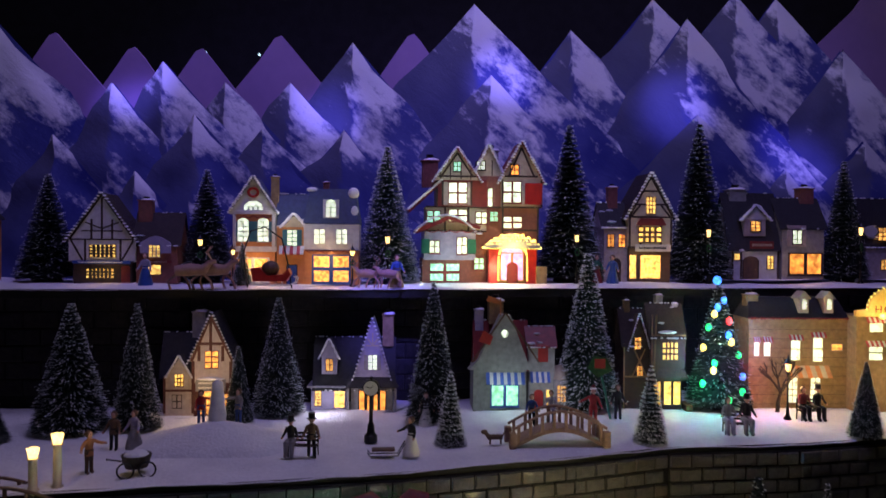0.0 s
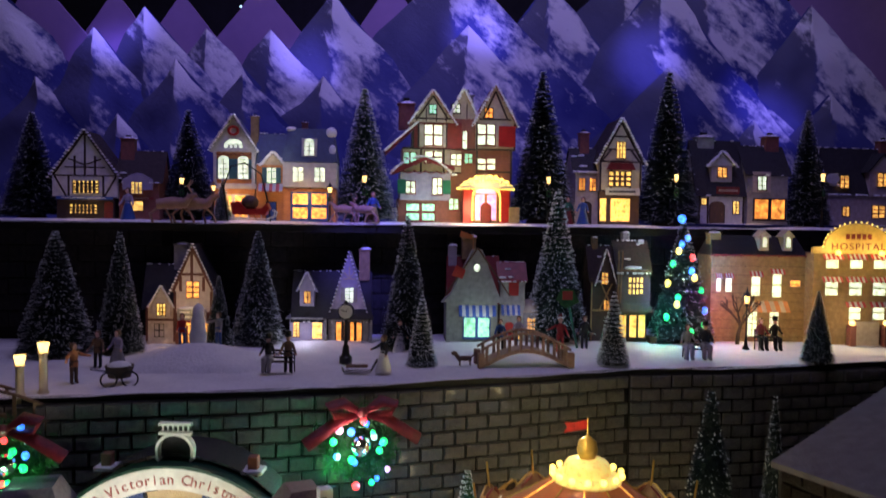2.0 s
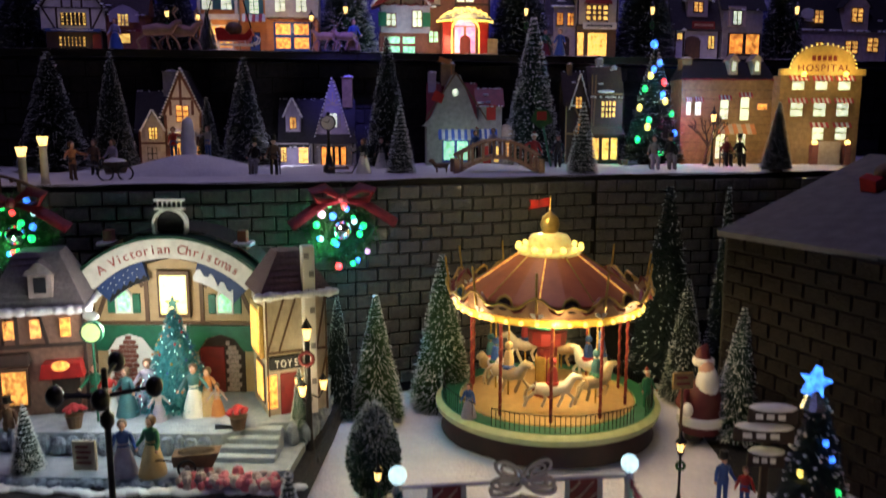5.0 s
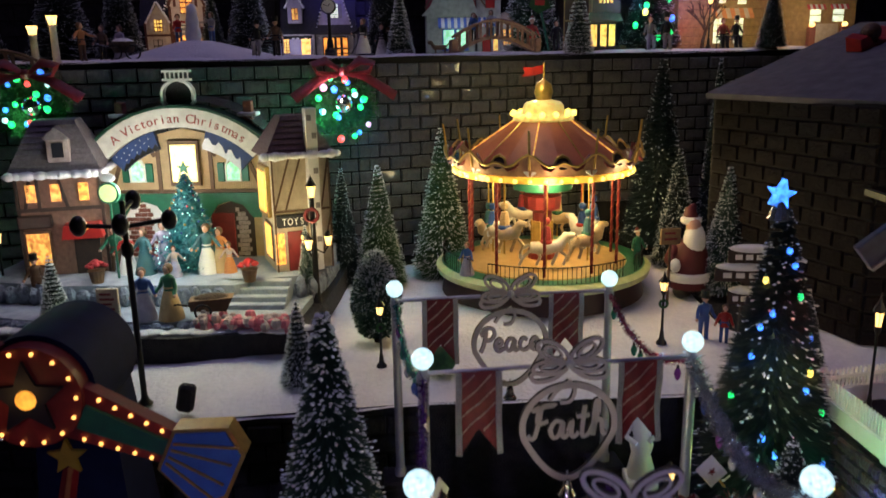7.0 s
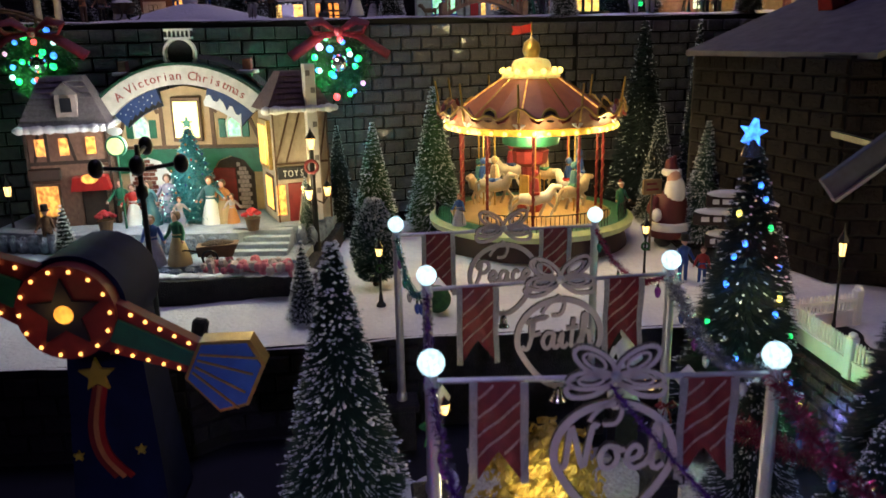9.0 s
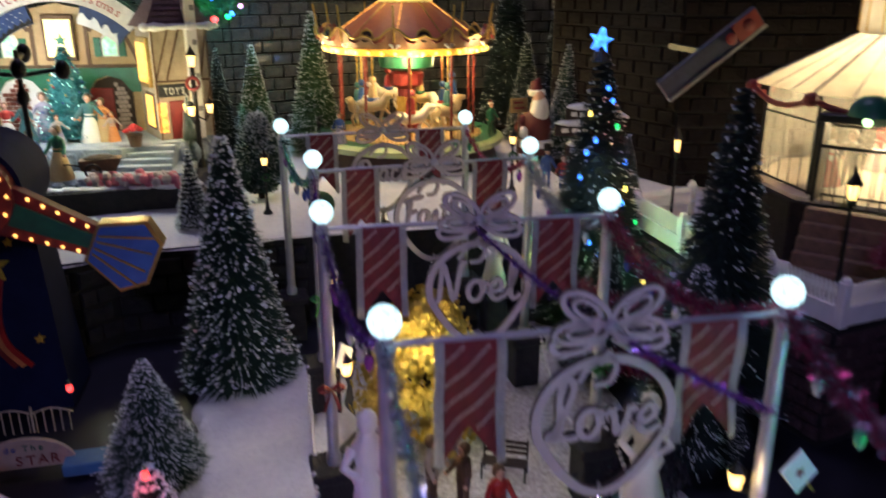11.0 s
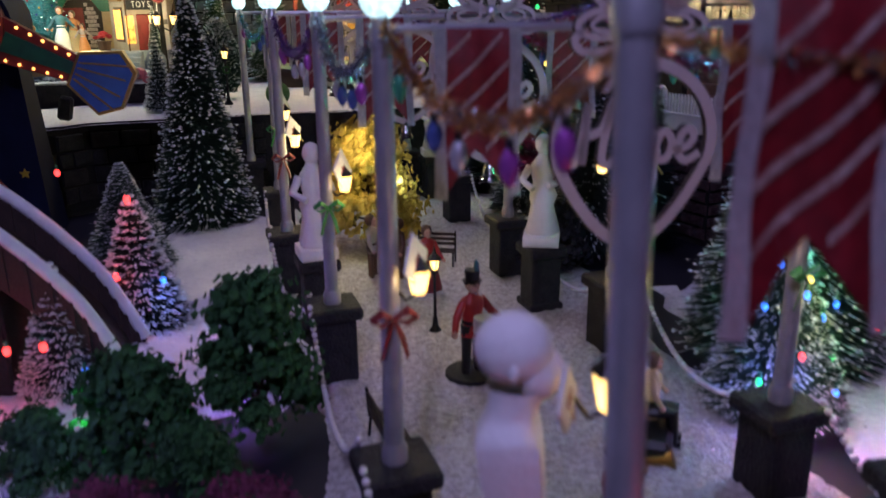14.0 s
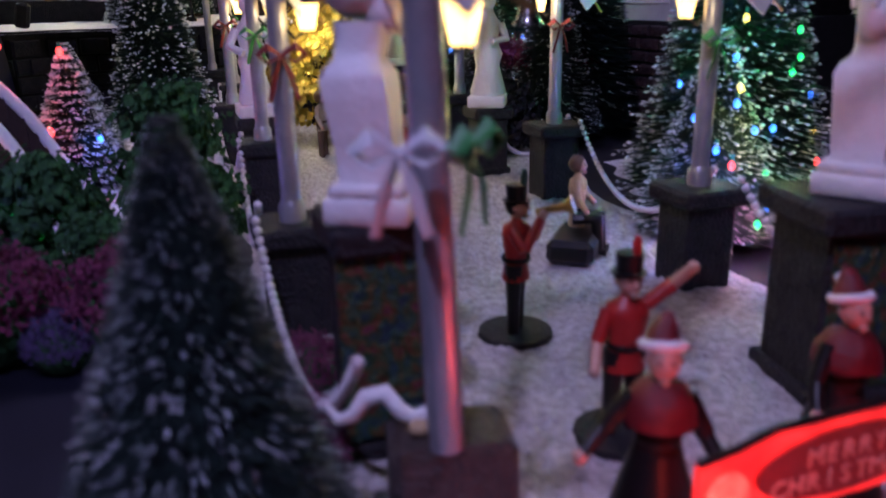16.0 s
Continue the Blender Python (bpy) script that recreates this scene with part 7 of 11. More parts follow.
# arched banner
RA, CA = 0.165, 0.041
def arcp(r, a):
    return (r * math.sin(a), CA + r * math.cos(a))
A0 = radians(45)
band = [arcp(RA - 0.026, -A0 + 2 * A0 * i / 18) for i in range(19)] + [arcp(RA, A0 - 2 * A0 * i / 18) for i in range(19)]
ban = part("banner", G().prism(band, -0.016, -0.006), mat("banner_board", (0.72, 0.70, 0.66), None, 90, 0.6), st, "white arched banner board")
txt = "A Victorian Christmas"
letters(txt, 0.0168, mat("faded_red_letters", (0.36, 0.07, 0.06), (0.24, 0.04, 0.04), 200, 0.6), ban, lambda k, n: Matrix.Translation((0, -0.0164, CA)) @ Matrix.Rotation((k / (n - 1) - 0.5) * radians(70), 4, "Y") @ Matrix.Translation((0, 0, RA - 0.0195)), label="dark red letters")
NIGHT = mat("painted_night_sky", (0.020, 0.050, 0.170), (0.012, 0.028, 0.10), 70, 0.6)
for a0, a1 in ((-A0, -radians(15)), (radians(15), A0)):
    band = [arcp(RA - 0.052, a0 + (a1 - a0) * i / 8) for i in range(9)] + [arcp(RA - 0.027, a1 - (a1 - a0) * i / 8) for i in range(9)]
    sky = part("sky_panel", G().prism(band, -0.010, -0.004), NIGHT, st, "painted blue night panel")
    if a0 < 0:
        for k in range(14):
            x, z = arcp(RA - 0.031 - 0.003 * (k * 7 % 5), a0 + 0.06 + (a1 - a0 - 0.10) * k / 14)
            part("painted_dot", G().cyl((x, -0.0104, z), (x, -0.010, z), 0.0007, None, 6), WHITEP, sky)
        low = [arcp(RA - 0.052, a0 + (a1 - a0) * i / 12) for i in range(13)]
        part("painted_wood", G().prism(low + [(x, z + 0.004 + 0.005 * (i % 2)) for i, (x, z) in enumerate(low)][::-1], -0.0106, -0.010), BLACK, sky, "dark painted tree line")
    else:
        low = [arcp(RA - 0.052, a0 + (a1 - a0) * i / 12) for i in range(13)]
        part("painted_slope", G().prism(low + [(x, z + 0.006 + 0.012 * abs(math.sin(i * 0.9))) for i, (x, z) in enumerate(low)][::-1], -0.0106, -0.010), SNOWP, sky, "white painted snow slope")
band = [arcp(RA, -A0 + 2 * A0 * i / 18) for i in range(19)] + [arcp(RA + 0.0035, A0 - 2 * A0 * i / 18) for i in range(19)]
part("eave", G().prism(band, -0.020, 0.01), mat("dark_green_eave", (0.010, 0.055, 0.035), None, 90, 0.4), st, "dark green curved eave")
roof = [arcp(RA + 0.006, -A0 + 2 * A0 * i / 18) for i in range(19)]
vs = [(x, 0.0, z + 0.004) for x, z in roof] + [(x * 0.9, 0.07, z + 0.006) for x, z in roof]
part("roof", G().add(vs, [(i, i + 1, 19 + i + 1, 19 + i) for i in range(18)]), SLATE, st, "dark curved roof")
# crest
cz = CA + RA + 0.006
part("crest", G().bar([(0.021 * math.sin(a) * (1.0 if abs(a) < 1.9 else 1.15), cz + 0.010 + 0.019 * math.cos(a)) for a in (-2.3 + 4.6 * i / 20 for i in range(21))], 0.0032, 0.01), WHITEP, st, "white crest moulding")
part("crest_panel", G().cyl((0, 0.004, cz + 0.010), (0, 0.008, cz + 0.010), 0.019, None, 20), SLATE, st)
for k in range(6):
    part("baluster", G().cyl((-0.015 + 0.006 * k, 0, cz + 0.030), (-0.015 + 0.006 * k, 0, cz + 0.040), 0.0012, None, 6), WHITEP, st)
for z in (0.028, 0.039):
    part("balustrade_rail", G().box(-0.019, 0.019, -0.004, 0.004, cz + z, cz + z + 0.003), WHITEP, st)
for s in (-1, 1):
    x = s * 0.088
    part("chimney", G().box(x - 0.006, x + 0.006, 0.01, 0.022, 0.17, 0.212, 0.001), BRICKW, st)
    part("chimney_cap", G().box(x - 0.013, x + 0.013, 0.004, 0.028, 0.192, 0.197, 0.001), SNOWP, st)
# timbers, windows, doors
def wbeam(pts, w=0.005, y=-0.001, m=BROWN, par=None):
    g = G().bar(pts, w, 0.003)
    g.v = [(p[0], p[1] + y, p[2]) for p in g.v]
    part("beam", g, m, par or st)


for ln in ([(-0.108, 0.092), (0.108, 0.092)], [(-0.108, 0), (-0.108, 0.14)], [(0.108, 0), (0.108, 0.14)], [(-0.036, 0.092), (-0.036, 0.166)], [(0.036, 0.092), (0.036, 0.166)], [(-0.108, 0.140), (-0.034, 0.168)], [(0.108, 0.140), (0.034, 0.168)],
           [(-0.104, 0.094), (-0.086, 0.138)], [(0.104, 0.094), (0.086, 0.138)], [(-0.052, 0.160), (-0.040, 0.140)], [(0.052, 0.160), (0.040, 0.140)]):
    wbeam(ln)
part("sign_window", G().box(-0.020, 0.022, -0.006, 0.0, 0.100, 0.162, 0.001), BROWN, st)
part("pane", G().box(-0.016, 0.018, -0.0075, -0.006, 0.106, 0.156), glow("stage_window", (1.0, 0.90, 0.38), 1.6, 0.2), st, "bright yellow lit window")
for s in (-1, 1):
    x = s * 0.066
    f = part("window", G().bar([(x - 0.010, 0.106), (x - 0.010, 0.126), (x - 0.006, 0.134), (x, 0.137), (x + 0.006, 0.134), (x + 0.010, 0.126), (x + 0.010, 0.106)], 0.003, 0.006, True), WHITEP, st)
    part("pane", G().prism([(x - 0.009, 0.106), (x + 0.009, 0.106), (x + 0.009, 0.127), (x, 0.135), (x - 0.009, 0.127)], -0.0015, 0.0), G_MINT, f, "pale green window pane")
    for e in (-1, 1):
        part("shutter", G().box(x + e * 0.0165 - 0.005, x + e * 0.0165 + 0.005, -0.003, 0, 0.105, 0.131, 0.0008), GREENP, f, "dark green shutter")
    # green arched doorway with brick inside
    dx = s * 0.060
    part("doorway", G().prism([(dx - 0.030, 0.0), (dx + 0.030, 0.0), (dx + 0.030, 0.055), (dx + 0.018, 0.072), (dx, 0.078), (dx - 0.018, 0.072), (dx - 0.030, 0.055)], -0.0035, -0.002), WHITEP if s < 0 else TIMBER, st, "arched recess")
    outer = [(dx - 0.044, 0.056), (dx - 0.030, 0.056), (dx - 0.018, 0.073), (dx, 0.079), (dx + 0.018, 0.073), (dx + 0.030, 0.056), (dx + 0.044, 0.056), (dx + 0.044, 0.090), (dx - 0.044, 0.090)]
    part("spandrel", G().prism(outer, -0.007, -0.003), GREENP, st, "green arch panel")
    for r in range(12):
        for c in range(4):
            bx = dx + (-0.026 if s < 0 else 0.006) + c * (0.0085 if s < 0 else 0.0055) + (0.003 if r % 2 else 0)
            if bx < dx + 0.022 and (r < 9 or abs(bx + 0.003 - dx) < 0.026 - 0.007 * (r - 8)):
                part("brick", G().box(bx, bx + (0.0075 if s < 0 else 0.0048), -0.0055, -0.0035, 0.002 + r * 0.0062, 0.0072 + r * 0.0062), BRICKW if s < 0 else PINKST, st)
part("door", G().box(0.032, 0.064, -0.006, -0.0035, 0.0, 0.062, 0.001), DKRED, st, "dark red door")
part("pilaster", G().box(-0.020, -0.010, -0.005, 0, 0.0, 0.09), WHITEP, st, "white pilaster")
part("pilaster", G().box(0.010, 0.020, -0.005, 0, 0.0, 0.09), WHITEP, st, "white pilaster")

# houses at both sides of the stage
def hip(x0, x1, y0, y1, z, rise, ins):
    return G().add([(x0, y0, z), (x1, y0, z), (x1, y1, z), (x0, y1, z), (x0 + ins, y0 + ins, z + rise), (x1 - ins, y0 + ins, z + rise), (x1 - ins, y1 - ins, z + rise), (x0 + ins, y1 - ins, z + rise)],
                   [(0, 1, 5, 4), (1, 2, 6, 5), (2, 3, 7, 6), (3, 0, 4, 7), (4, 5, 6, 7), (3, 2, 1, 0)])


def shingle_rows(par, x0, x1, y0, z, rise, ins, n, m):
    """Courses of shingles over the front slope of a hipped roof."""
    for k in range(n):
        f0, f1 = k / n, (k + 1) / n
        a = [(x0 + ins * f0, y0 + ins * f0 - 0.0022, z + rise * f0 + 0.0012), (x1 - ins * f0, y0 + ins * f0 - 0.0022, z + rise * f0 + 0.0012), (x1 - ins * f1, y0 + ins * f1 - 0.0004, z + rise * f1 + 0.0004), (x0 + ins * f1, y0 + ins * f1 - 0.0004, z + rise * f1 + 0.0004),
             (x0 + ins * f0, y0 + ins * f0 + 0.001, z + rise * f0), (x1 - ins * f0, y0 + ins * f0 + 0.001, z + rise * f0)]
        part("shingle_course", G().add(a, [(0, 1, 2, 3), (4, 5, 1, 0)]), m, par)


lh = thing("stage_house", SX - 0.143, SY - 0.050, ZT + FL, 17, "timbered side house with grey shingle roof and snow eaves", "house", "stage side houses")
lh.scale = (0.82, 0.82, 1.0)
part("wall", G().box(-0.058, 0.058, -0.05, 0.06, 0, 0.132, 0.001), mat("rust_brown_render", (0.26, 0.15, 0.11), (0.15, 0.085, 0.065), 160, 0.75, 0.7), lh)
part("roof", hip(-0.066, 0.066, -0.064, 0.066, 0.134, 0.062, 0.036), GREYROOF, lh, "grey shingle roof")
shingle_rows(lh, -0.066, 0.066, -0.064, 0.134, 0.062, 0.036, 9, GREYROOF)
part("dormer", G().box(-0.008, 0.024, -0.062, -0.02, 0.146, 0.176, 0.001), PINKST, lh)
part("dormer_roof", G().prism([(-0.013, 0.174), (0.029, 0.174), (0.008, 0.190)], -0.066, -0.02), GREYROOF, lh)
part("dormer_pane", G().box(0.0, 0.016, -0.0640, -0.062, 0.152, 0.170), NAVY, lh)
g = G()
for k in range(26):
    f = k / 25
    g.ball((-0.068 + 0.136 * f, -0.068, 0.131), rnd.uniform(0.004, 0.008), 8, 5, (1.3, 1, 0.8))
    if k < 12:
        g.ball((0.068, -0.068 + 0.13 * k / 12, 0.131), rnd.uniform(0.004, 0.007), 8, 5, (1, 1.3, 0.8))
part("snow_edge", g, SNOWP, lh, "white snow along the eaves", 80)
part("shop_window", G().box(-0.058, -0.018, -0.054, -0.05, 0.012, 0.060, 0.001), BROWN, lh)
part("pane", G().box(-0.054, -0.022, -0.0555, -0.054, 0.016, 0.056), G_WARM, lh, "warm lit shop pane")
part("pelmet", G().box(-0.062, -0.014, -0.064, -0.05, 0.064, 0.080, 0.002), TIMBER, lh)
part("awning", G().prism([(0.0, 0.050), (0.060, 0.050), (0.055, 0.068), (0.005, 0.068)], -0.078, -0.05), RED, lh, "red awning")
part("lit_sign", G().ball((0.030, -0.08, 0.066), 0.009, 12, 8, (1.4, 0.3, 0.7)), G_WARM, lh, "glowing oval sign")
part("doorway", G().box(0.012, 0.050, -0.053, -0.05, 0, 0.048, 0.001), TIMBER, lh)
for ln in ([(-0.06, 0.086), (0.06, 0.086)], [(-0.05, 0.088), (-0.04, 0.126)], [(-0.03, 0.088), (-0.03, 0.126)], [(0.0, 0.126), (0.01, 0.088)], [(-0.06, 0.128), (0.06, 0.128)], [(-0.06, 0), (-0.06, 0.13)], [(0.06, 0), (0.06, 0.13)]):
    wbeam(ln, 0.0045, -0.052, TIMBER, lh)
for x in (-0.04, -0.005, 0.035):
    part("upper_pane", G().box(x - 0.007, x + 0.007, -0.0535, -0.0505, 0.096, 0.118), G_WARM, lh, "pale lit upper pane")
t = thing("bracket_clock", SX - 0.057, SY - 0.110, ZT + FL, 0, "round pale clock on a green bracket post", "clock")
part("post", G().cyl((0, 0, 0), (0, 0, 0.097), 0.0015, None, 8), GREENP, t)
part("case", G().cyl((0, -0.003, 0.109), (0, 0.003, 0.109), 0.0135, None, 20), GREENP, t)
part("dial", G().cyl((0, -0.004, 0.109), (0, -0.003, 0.109), 0.0110, None, 20), glow("clock_dial", (0.85, 1.0, 0.45), 0.7, 0.2), t, "pale glowing dial")
part("plaque", G().ball((0, 0, 0.128), 0.008, 10, 6, (1.3, 0.3, 0.7)), WHITEP, t)

rh = thing("stage_house", SX + 0.158, SY - 0.040, ZT + FL, 26, "timbered toy shop with tall white chimney and red door", "house", "stage side houses")
rh.scale = (0.72, 0.72, 1.0)
part("wall", G().box(-0.052, 0.052, -0.05, 0.06, 0, 0.150, 0.001), CREAM, rh)
part("roof", hip(-0.062, 0.062, -0.062, 0.068, 0.148, 0.048, 0.040), ROSEROOF, rh, "rose brown shingle roof")
g = G()
for k in range(22):
    g.ball((-0.064 + 0.128 * k / 21, -0.066, 0.149), rnd.uniform(0.004, 0.008), 8, 5, (1.3, 1, 0.8))
part("snow_edge", g, SNOWP, rh, "white snow along the eaves", 80)
part("side_window", G().box(-0.0545, -0.052, -0.036, 0.020, 0.012, 0.062, 0.0008), BROWN, rh)
part("side_pane", G().box(-0.0560, -0.0545, -0.032, 0.016, 0.016, 0.058), G_YEL, rh, "bright yellow shop pane")
part("side_pane", G().box(-0.0535, -0.052, -0.028, 0.008, 0.084, 0.122), G_YEL, rh, "yellow lit upper pane")
shingle_rows(rh, -0.062, 0.062, -0.062, 0.148, 0.048, 0.040, 7, ROSEROOF)
part("chimney", G().box(0.010, 0.030, -0.066, -0.046, 0.0, 0.206, 0.001), WHITEP, rh, "tall white chimney")
for k in range(9):
    part("quoin", G().box(0.012 + 0.008 * (k % 2), 0.020 + 0.008 * (k % 2), -0.0675, -0.066, 0.015 + k * 0.022, 0.022 + k * 0.022), GREYST, rh)
part("sign", G().box(-0.048, 0.006, -0.060, -0.05, 0.058, 0.074, 0.001), SLATE, rh)
letters("TOYS", 0.0125, WHITEP, rh, lambda k, n: Matrix.Translation((-0.036 + 0.0105 * k, -0.0606, 0.0615)), label="white letters")
part("door", G().box(-0.030, 0.000, -0.053, -0.05, 0.0, 0.052, 0.001), DKRED, rh, "dark red door")
part("shop_pane", G().box(-0.052, -0.036, -0.0535, -0.05, 0.010, 0.050), G_WARM, rh, "warm lit pane")
for ln in ([(-0.05, 0.078), (0.05, 0.078)], [(-0.05, 0.078), (-0.02, 0.145)], [(0.0, 0.145), (-0.03, 0.08)], [(0.05, 0.145), (0.034, 0.08)], [(-0.05, 0), (-0.05, 0.148)], [(0.05, 0), (0.05, 0.148)], [(0.034, 0.02), (0.05, 0.07)]):
    wbeam(ln, 0.0026, -0.052, BROWN, rh)
part("bay_window", G().box(-0.060, -0.052, -0.04, 0.03, 0.07, 0.135, 0.001), GOLD, rh)
part("bay_pane", G().box(-0.062, -0.060, -0.034, 0.024, 0.076, 0.128), G_YEL, rh, "bright yellow bay pane")

# decorated tree and the cast
TEALN = mat("teal_needles", (0.035, 0.26, 0.30), (0.015, 0.12, 0.16), 260, 0.5)
t = thing("stage_christmas_tree", SX + 0.018, SY - 0.055, ZT + FL, 0, "teal christmas tree with tiny lights and a star", "tree")
g = G()
rr = random.Random(77)
g.lathe([(0, 0.004), (0.036, 0.006), (0.028, 0.030), (0.018, 0.070), (0.008, 0.104), (0, 0.120)], 16)
for k in range(5200):
    f = rr.random() ** 1.5
    tier = (f * 7) % 1.0
    a = rr.uniform(0, 6.283)
    r0 = 0.049 * (1.02 - f) * (1.06 - 0.32 * tier) * rr.uniform(0.72, 1.0)
    p = Vector((r0 * math.cos(a), r0 * math.sin(a), 0.007 + 0.116 * f))
    d = Vector((math.cos(a) + rr.gauss(0, 0.35), math.sin(a) + rr.gauss(0, 0.35), rr.uniform(-0.55, 0.35))).normalized() * 0.0062
    e = Vector((-math.sin(a), math.cos(a), rr.gauss(0, 0.4))) * 0.0012
    g.add([p - e, p + d, p + e], [(0, 1, 2)])
part("crown", g, TEALN, t)
for k in range(46):
    f = (k + 0.5) / 46
    a = -1.57 + 1.45 * math.sin(k * 2.4)
    r0 = 0.051 * (1 - f) + 0.002
    part("bauble", G().ball((r0 * math.cos(a), r0 * math.sin(a), 0.010 + 0.112 * f), 0.0017, 8, 6), (REDAWN, GOLD, BLUEP, ORANGE, PINKST)[k % 5], t, smooth=80)
g = G()
for k in range(60):
    f = rnd.random() ** 1.3
    a = rnd.uniform(-3.3, 0.2)
    r0 = 0.051 * (1 - f) + 0.001
    g.ball((r0 * math.cos(a), r0 * math.sin(a), 0.010 + 0.112 * f), 0.0008, 5, 4)
part("light_string", g, glow("tree_lights", (0.55, 1.0, 0.95), 2.0), t, "tiny glowing lights")
part("star", G().prism([(0.009 * (1 if i % 2 == 0 else 0.42) * math.sin(math.pi * i / 5), 0.131 + 0.009 * (1 if i % 2 == 0 else 0.42) * math.cos(math.pi * i / 5)) for i in range(10)][::-1], -0.0015, 0.0015), GREENP, t, "green star")
zf = ZT + FL
for dx, dy, h, c, l, lab, sk in ((-0.075, -0.075, 0.060, GREENP, BROWN, "green coated actor figurine on the stage", False), (-0.055, -0.085, 0.055, RED, WHITEP, "red and white actor figurine on the stage", True),
                                 (-0.030, -0.090, 0.060, TEAL, TEAL, "teal gowned actor figurine on the stage", True), (-0.012, -0.070, 0.065, LAV, LAV, "violet gowned actor figurine on the stage", True),
                                 (0.050, -0.085, 0.064, TEAL, WHITEP, "teal and white actor figurine on the stage", True), (0.065, -0.080, 0.058, ORANGE, OCHRE, "orange actor figurine on the stage", True), (0.078, -0.085, 0.040, PINKST, ORANGE, "child actor figurine on the stage", True),
                                 (0.014, -0.105, 0.040, PINKST, LAV, "small pink actor figurine by the tree", True)):
    figurine(SX + dx, SY + dy, zf, rnd.uniform(-25, 25), h, c, l, None, lab, skirt=sk, arm=(30, 40), group="stage figurines")
figurine(SX + 0.010, SY - 0.195, ZT + 0.040, 20, 0.062, BLUEP, LAV, None, "figurine in a blue bonnet and violet skirt", skirt=True)
figurine(SX + 0.040, SY - 0.193, ZT + 0.040, -20, 0.066, GREENP, OCHRE, None, "figurine in a green coat and ochre skirt", skirt=True)
figurine(SX - 0.150, SY - 0.135, zf - 0.02, 10, 0.055, BROWN, BROWN, "top", "figurine in brown before the side house")
POINS = mat("red_flowers", (0.45, 0.02, 0.03), (0.28, 0.01, 0.02), 300, 0.6, 0.5)
for x, y, z in ((SX - 0.075, SY - 0.130, zf), (SX + 0.116, SY - 0.129, zf)):
    t = thing("flower_pot", x, y, z, 0, "dark pot of red poinsettias on the stage", "flower pot", "poinsettia pots")
    part("pot", G().lathe([(0, 0), (0.007, 0), (0.010, 0.016), (0.011, 0.016), (0, 0.015)], 12), BROWN, t)
    g = G()
    for k in range(26):
        a, b = rnd.uniform(0, 6.28), rnd.uniform(0, 1)
        g.ball((0.012 * math.cos(a) * b, 0.012 * math.sin(a) * b, 0.020 + 0.008 * (1 - b)), 0.004, 6, 4, (1, 1, 0.6))
    part("blossom", g, POINS, t, "red blossoms")
t = thing("flower_bed", SX + 0.130, SY - 0.205, ZT + 0.030, -6, "bed of pink and white flowers at the stage edge", "flower bed")
for m, sd in ((PINKST, 1), (mat("pink_flowers", (0.6, 0.16, 0.22), None, 300, 0.7), 2)):
    g = G()
    rr = random.Random(sd)
    for k in range(60):
        g.ball((rr.uniform(-0.055, 0.055), rr.uniform(-0.014, 0.014), rr.uniform(0.004, 0.014)), rr.uniform(0.004, 0.007), 6, 4)
    part("blossom", g, m, t)
t = thing("handcart", SX + 0.085, SY - 0.185, ZT + 0.040, 10, "brown wooden handcart with a heaped load", "cart")
part("tub", G().prism([(-0.022, 0.010), (0.018, 0.008), (0.026, 0.024), (-0.024, 0.022)], -0.011, 0.011), BROWN, t)
part("load", G().ball((0.001, 0, 0.022), 0.011, 12, 8, (1.9, 0.9, 0.55)), BARK, t, "brown heaped load", 60)
part("shaft", G().tube([(-0.022, -0.009, 0.016), (-0.036, -0.009, 0.019), (-0.042, -0.009, 0.018)], 0.0010, 6), TIMBER, t)
part("wheel", G().tube([(-0.008 + 0.009 * math.cos(a), -0.013, 0.009 + 0.009 * math.sin(a)) for a in (2 * math.pi * i / 14 for i in range(14))], 0.0014, 6, True), BLACK, t)
part("hub", G().cyl((-0.008, -0.014, 0.009), (-0.008, -0.011, 0.009), 0.003, None, 8), WHITEP, t)
t = thing("notice_board", SX - 0.035, SY - 0.190, ZT + 0.040, 0, "small pale notice board at the stage edge", "notice board")
part("board", G().box(-0.013, 0.013, -0.002, 0.002, 0.002, 0.036, 0.0008), CREAM, t)
for k in range(4):
    part("lettering", G().box(-0.009, 0.008 - 0.003 * (k % 2), -0.0026, -0.002, 0.010 + k * 0.006, 0.0125 + k * 0.006), DKRED, t)
# triple lamp by the toy shop
t = thing("triple_street_lamp", -0.046, 0.855, ZT + 0.015, 0, "tall black street lamp with four glowing lanterns", "street lamp")
part("pole", G().lathe([(0, 0), (0.012, 0), (0.011, 0.006), (0.006, 0.012), (0.004, 0.04), (0.003, 0.150), (0, 0.150)], 12), BLACK, t, smooth=40)
for a in (20, 140, 260):
    c, s = math.cos(radians(a)), math.sin(radians(a))
    arm = part("arm", G().tube([(0, 0, 0.085), (0.012 * c, 0.012 * s, 0.078), (0.018 * c, 0.018 * s, 0.088)], 0.0012, 6), BLACK, t)
    part("lantern", G().lathe([(0, 0.088), (0.003, 0.088), (0.0052, 0.100), (0, 0.100)], 6, (0.018 * c, 0.018 * s, 0)), G_LAMP, arm, "glowing lantern")
    part("lantern_cap", G().lathe([(0.006, 0.100), (0.001, 0.107), (0, 0.107)], 6, (0.018 * c, 0.018 * s, 0)), BLACK, arm)
part("top_lantern", G().lathe([(0, 0.150), (0.003, 0.150), (0.0056, 0.164), (0, 0.164)], 6), G_LAMP, t, "glowing lantern")
part("top_cap", G().lathe([(0.007, 0.164), (0.001, 0.175), (0, 0.178)], 6), BLACK, t)
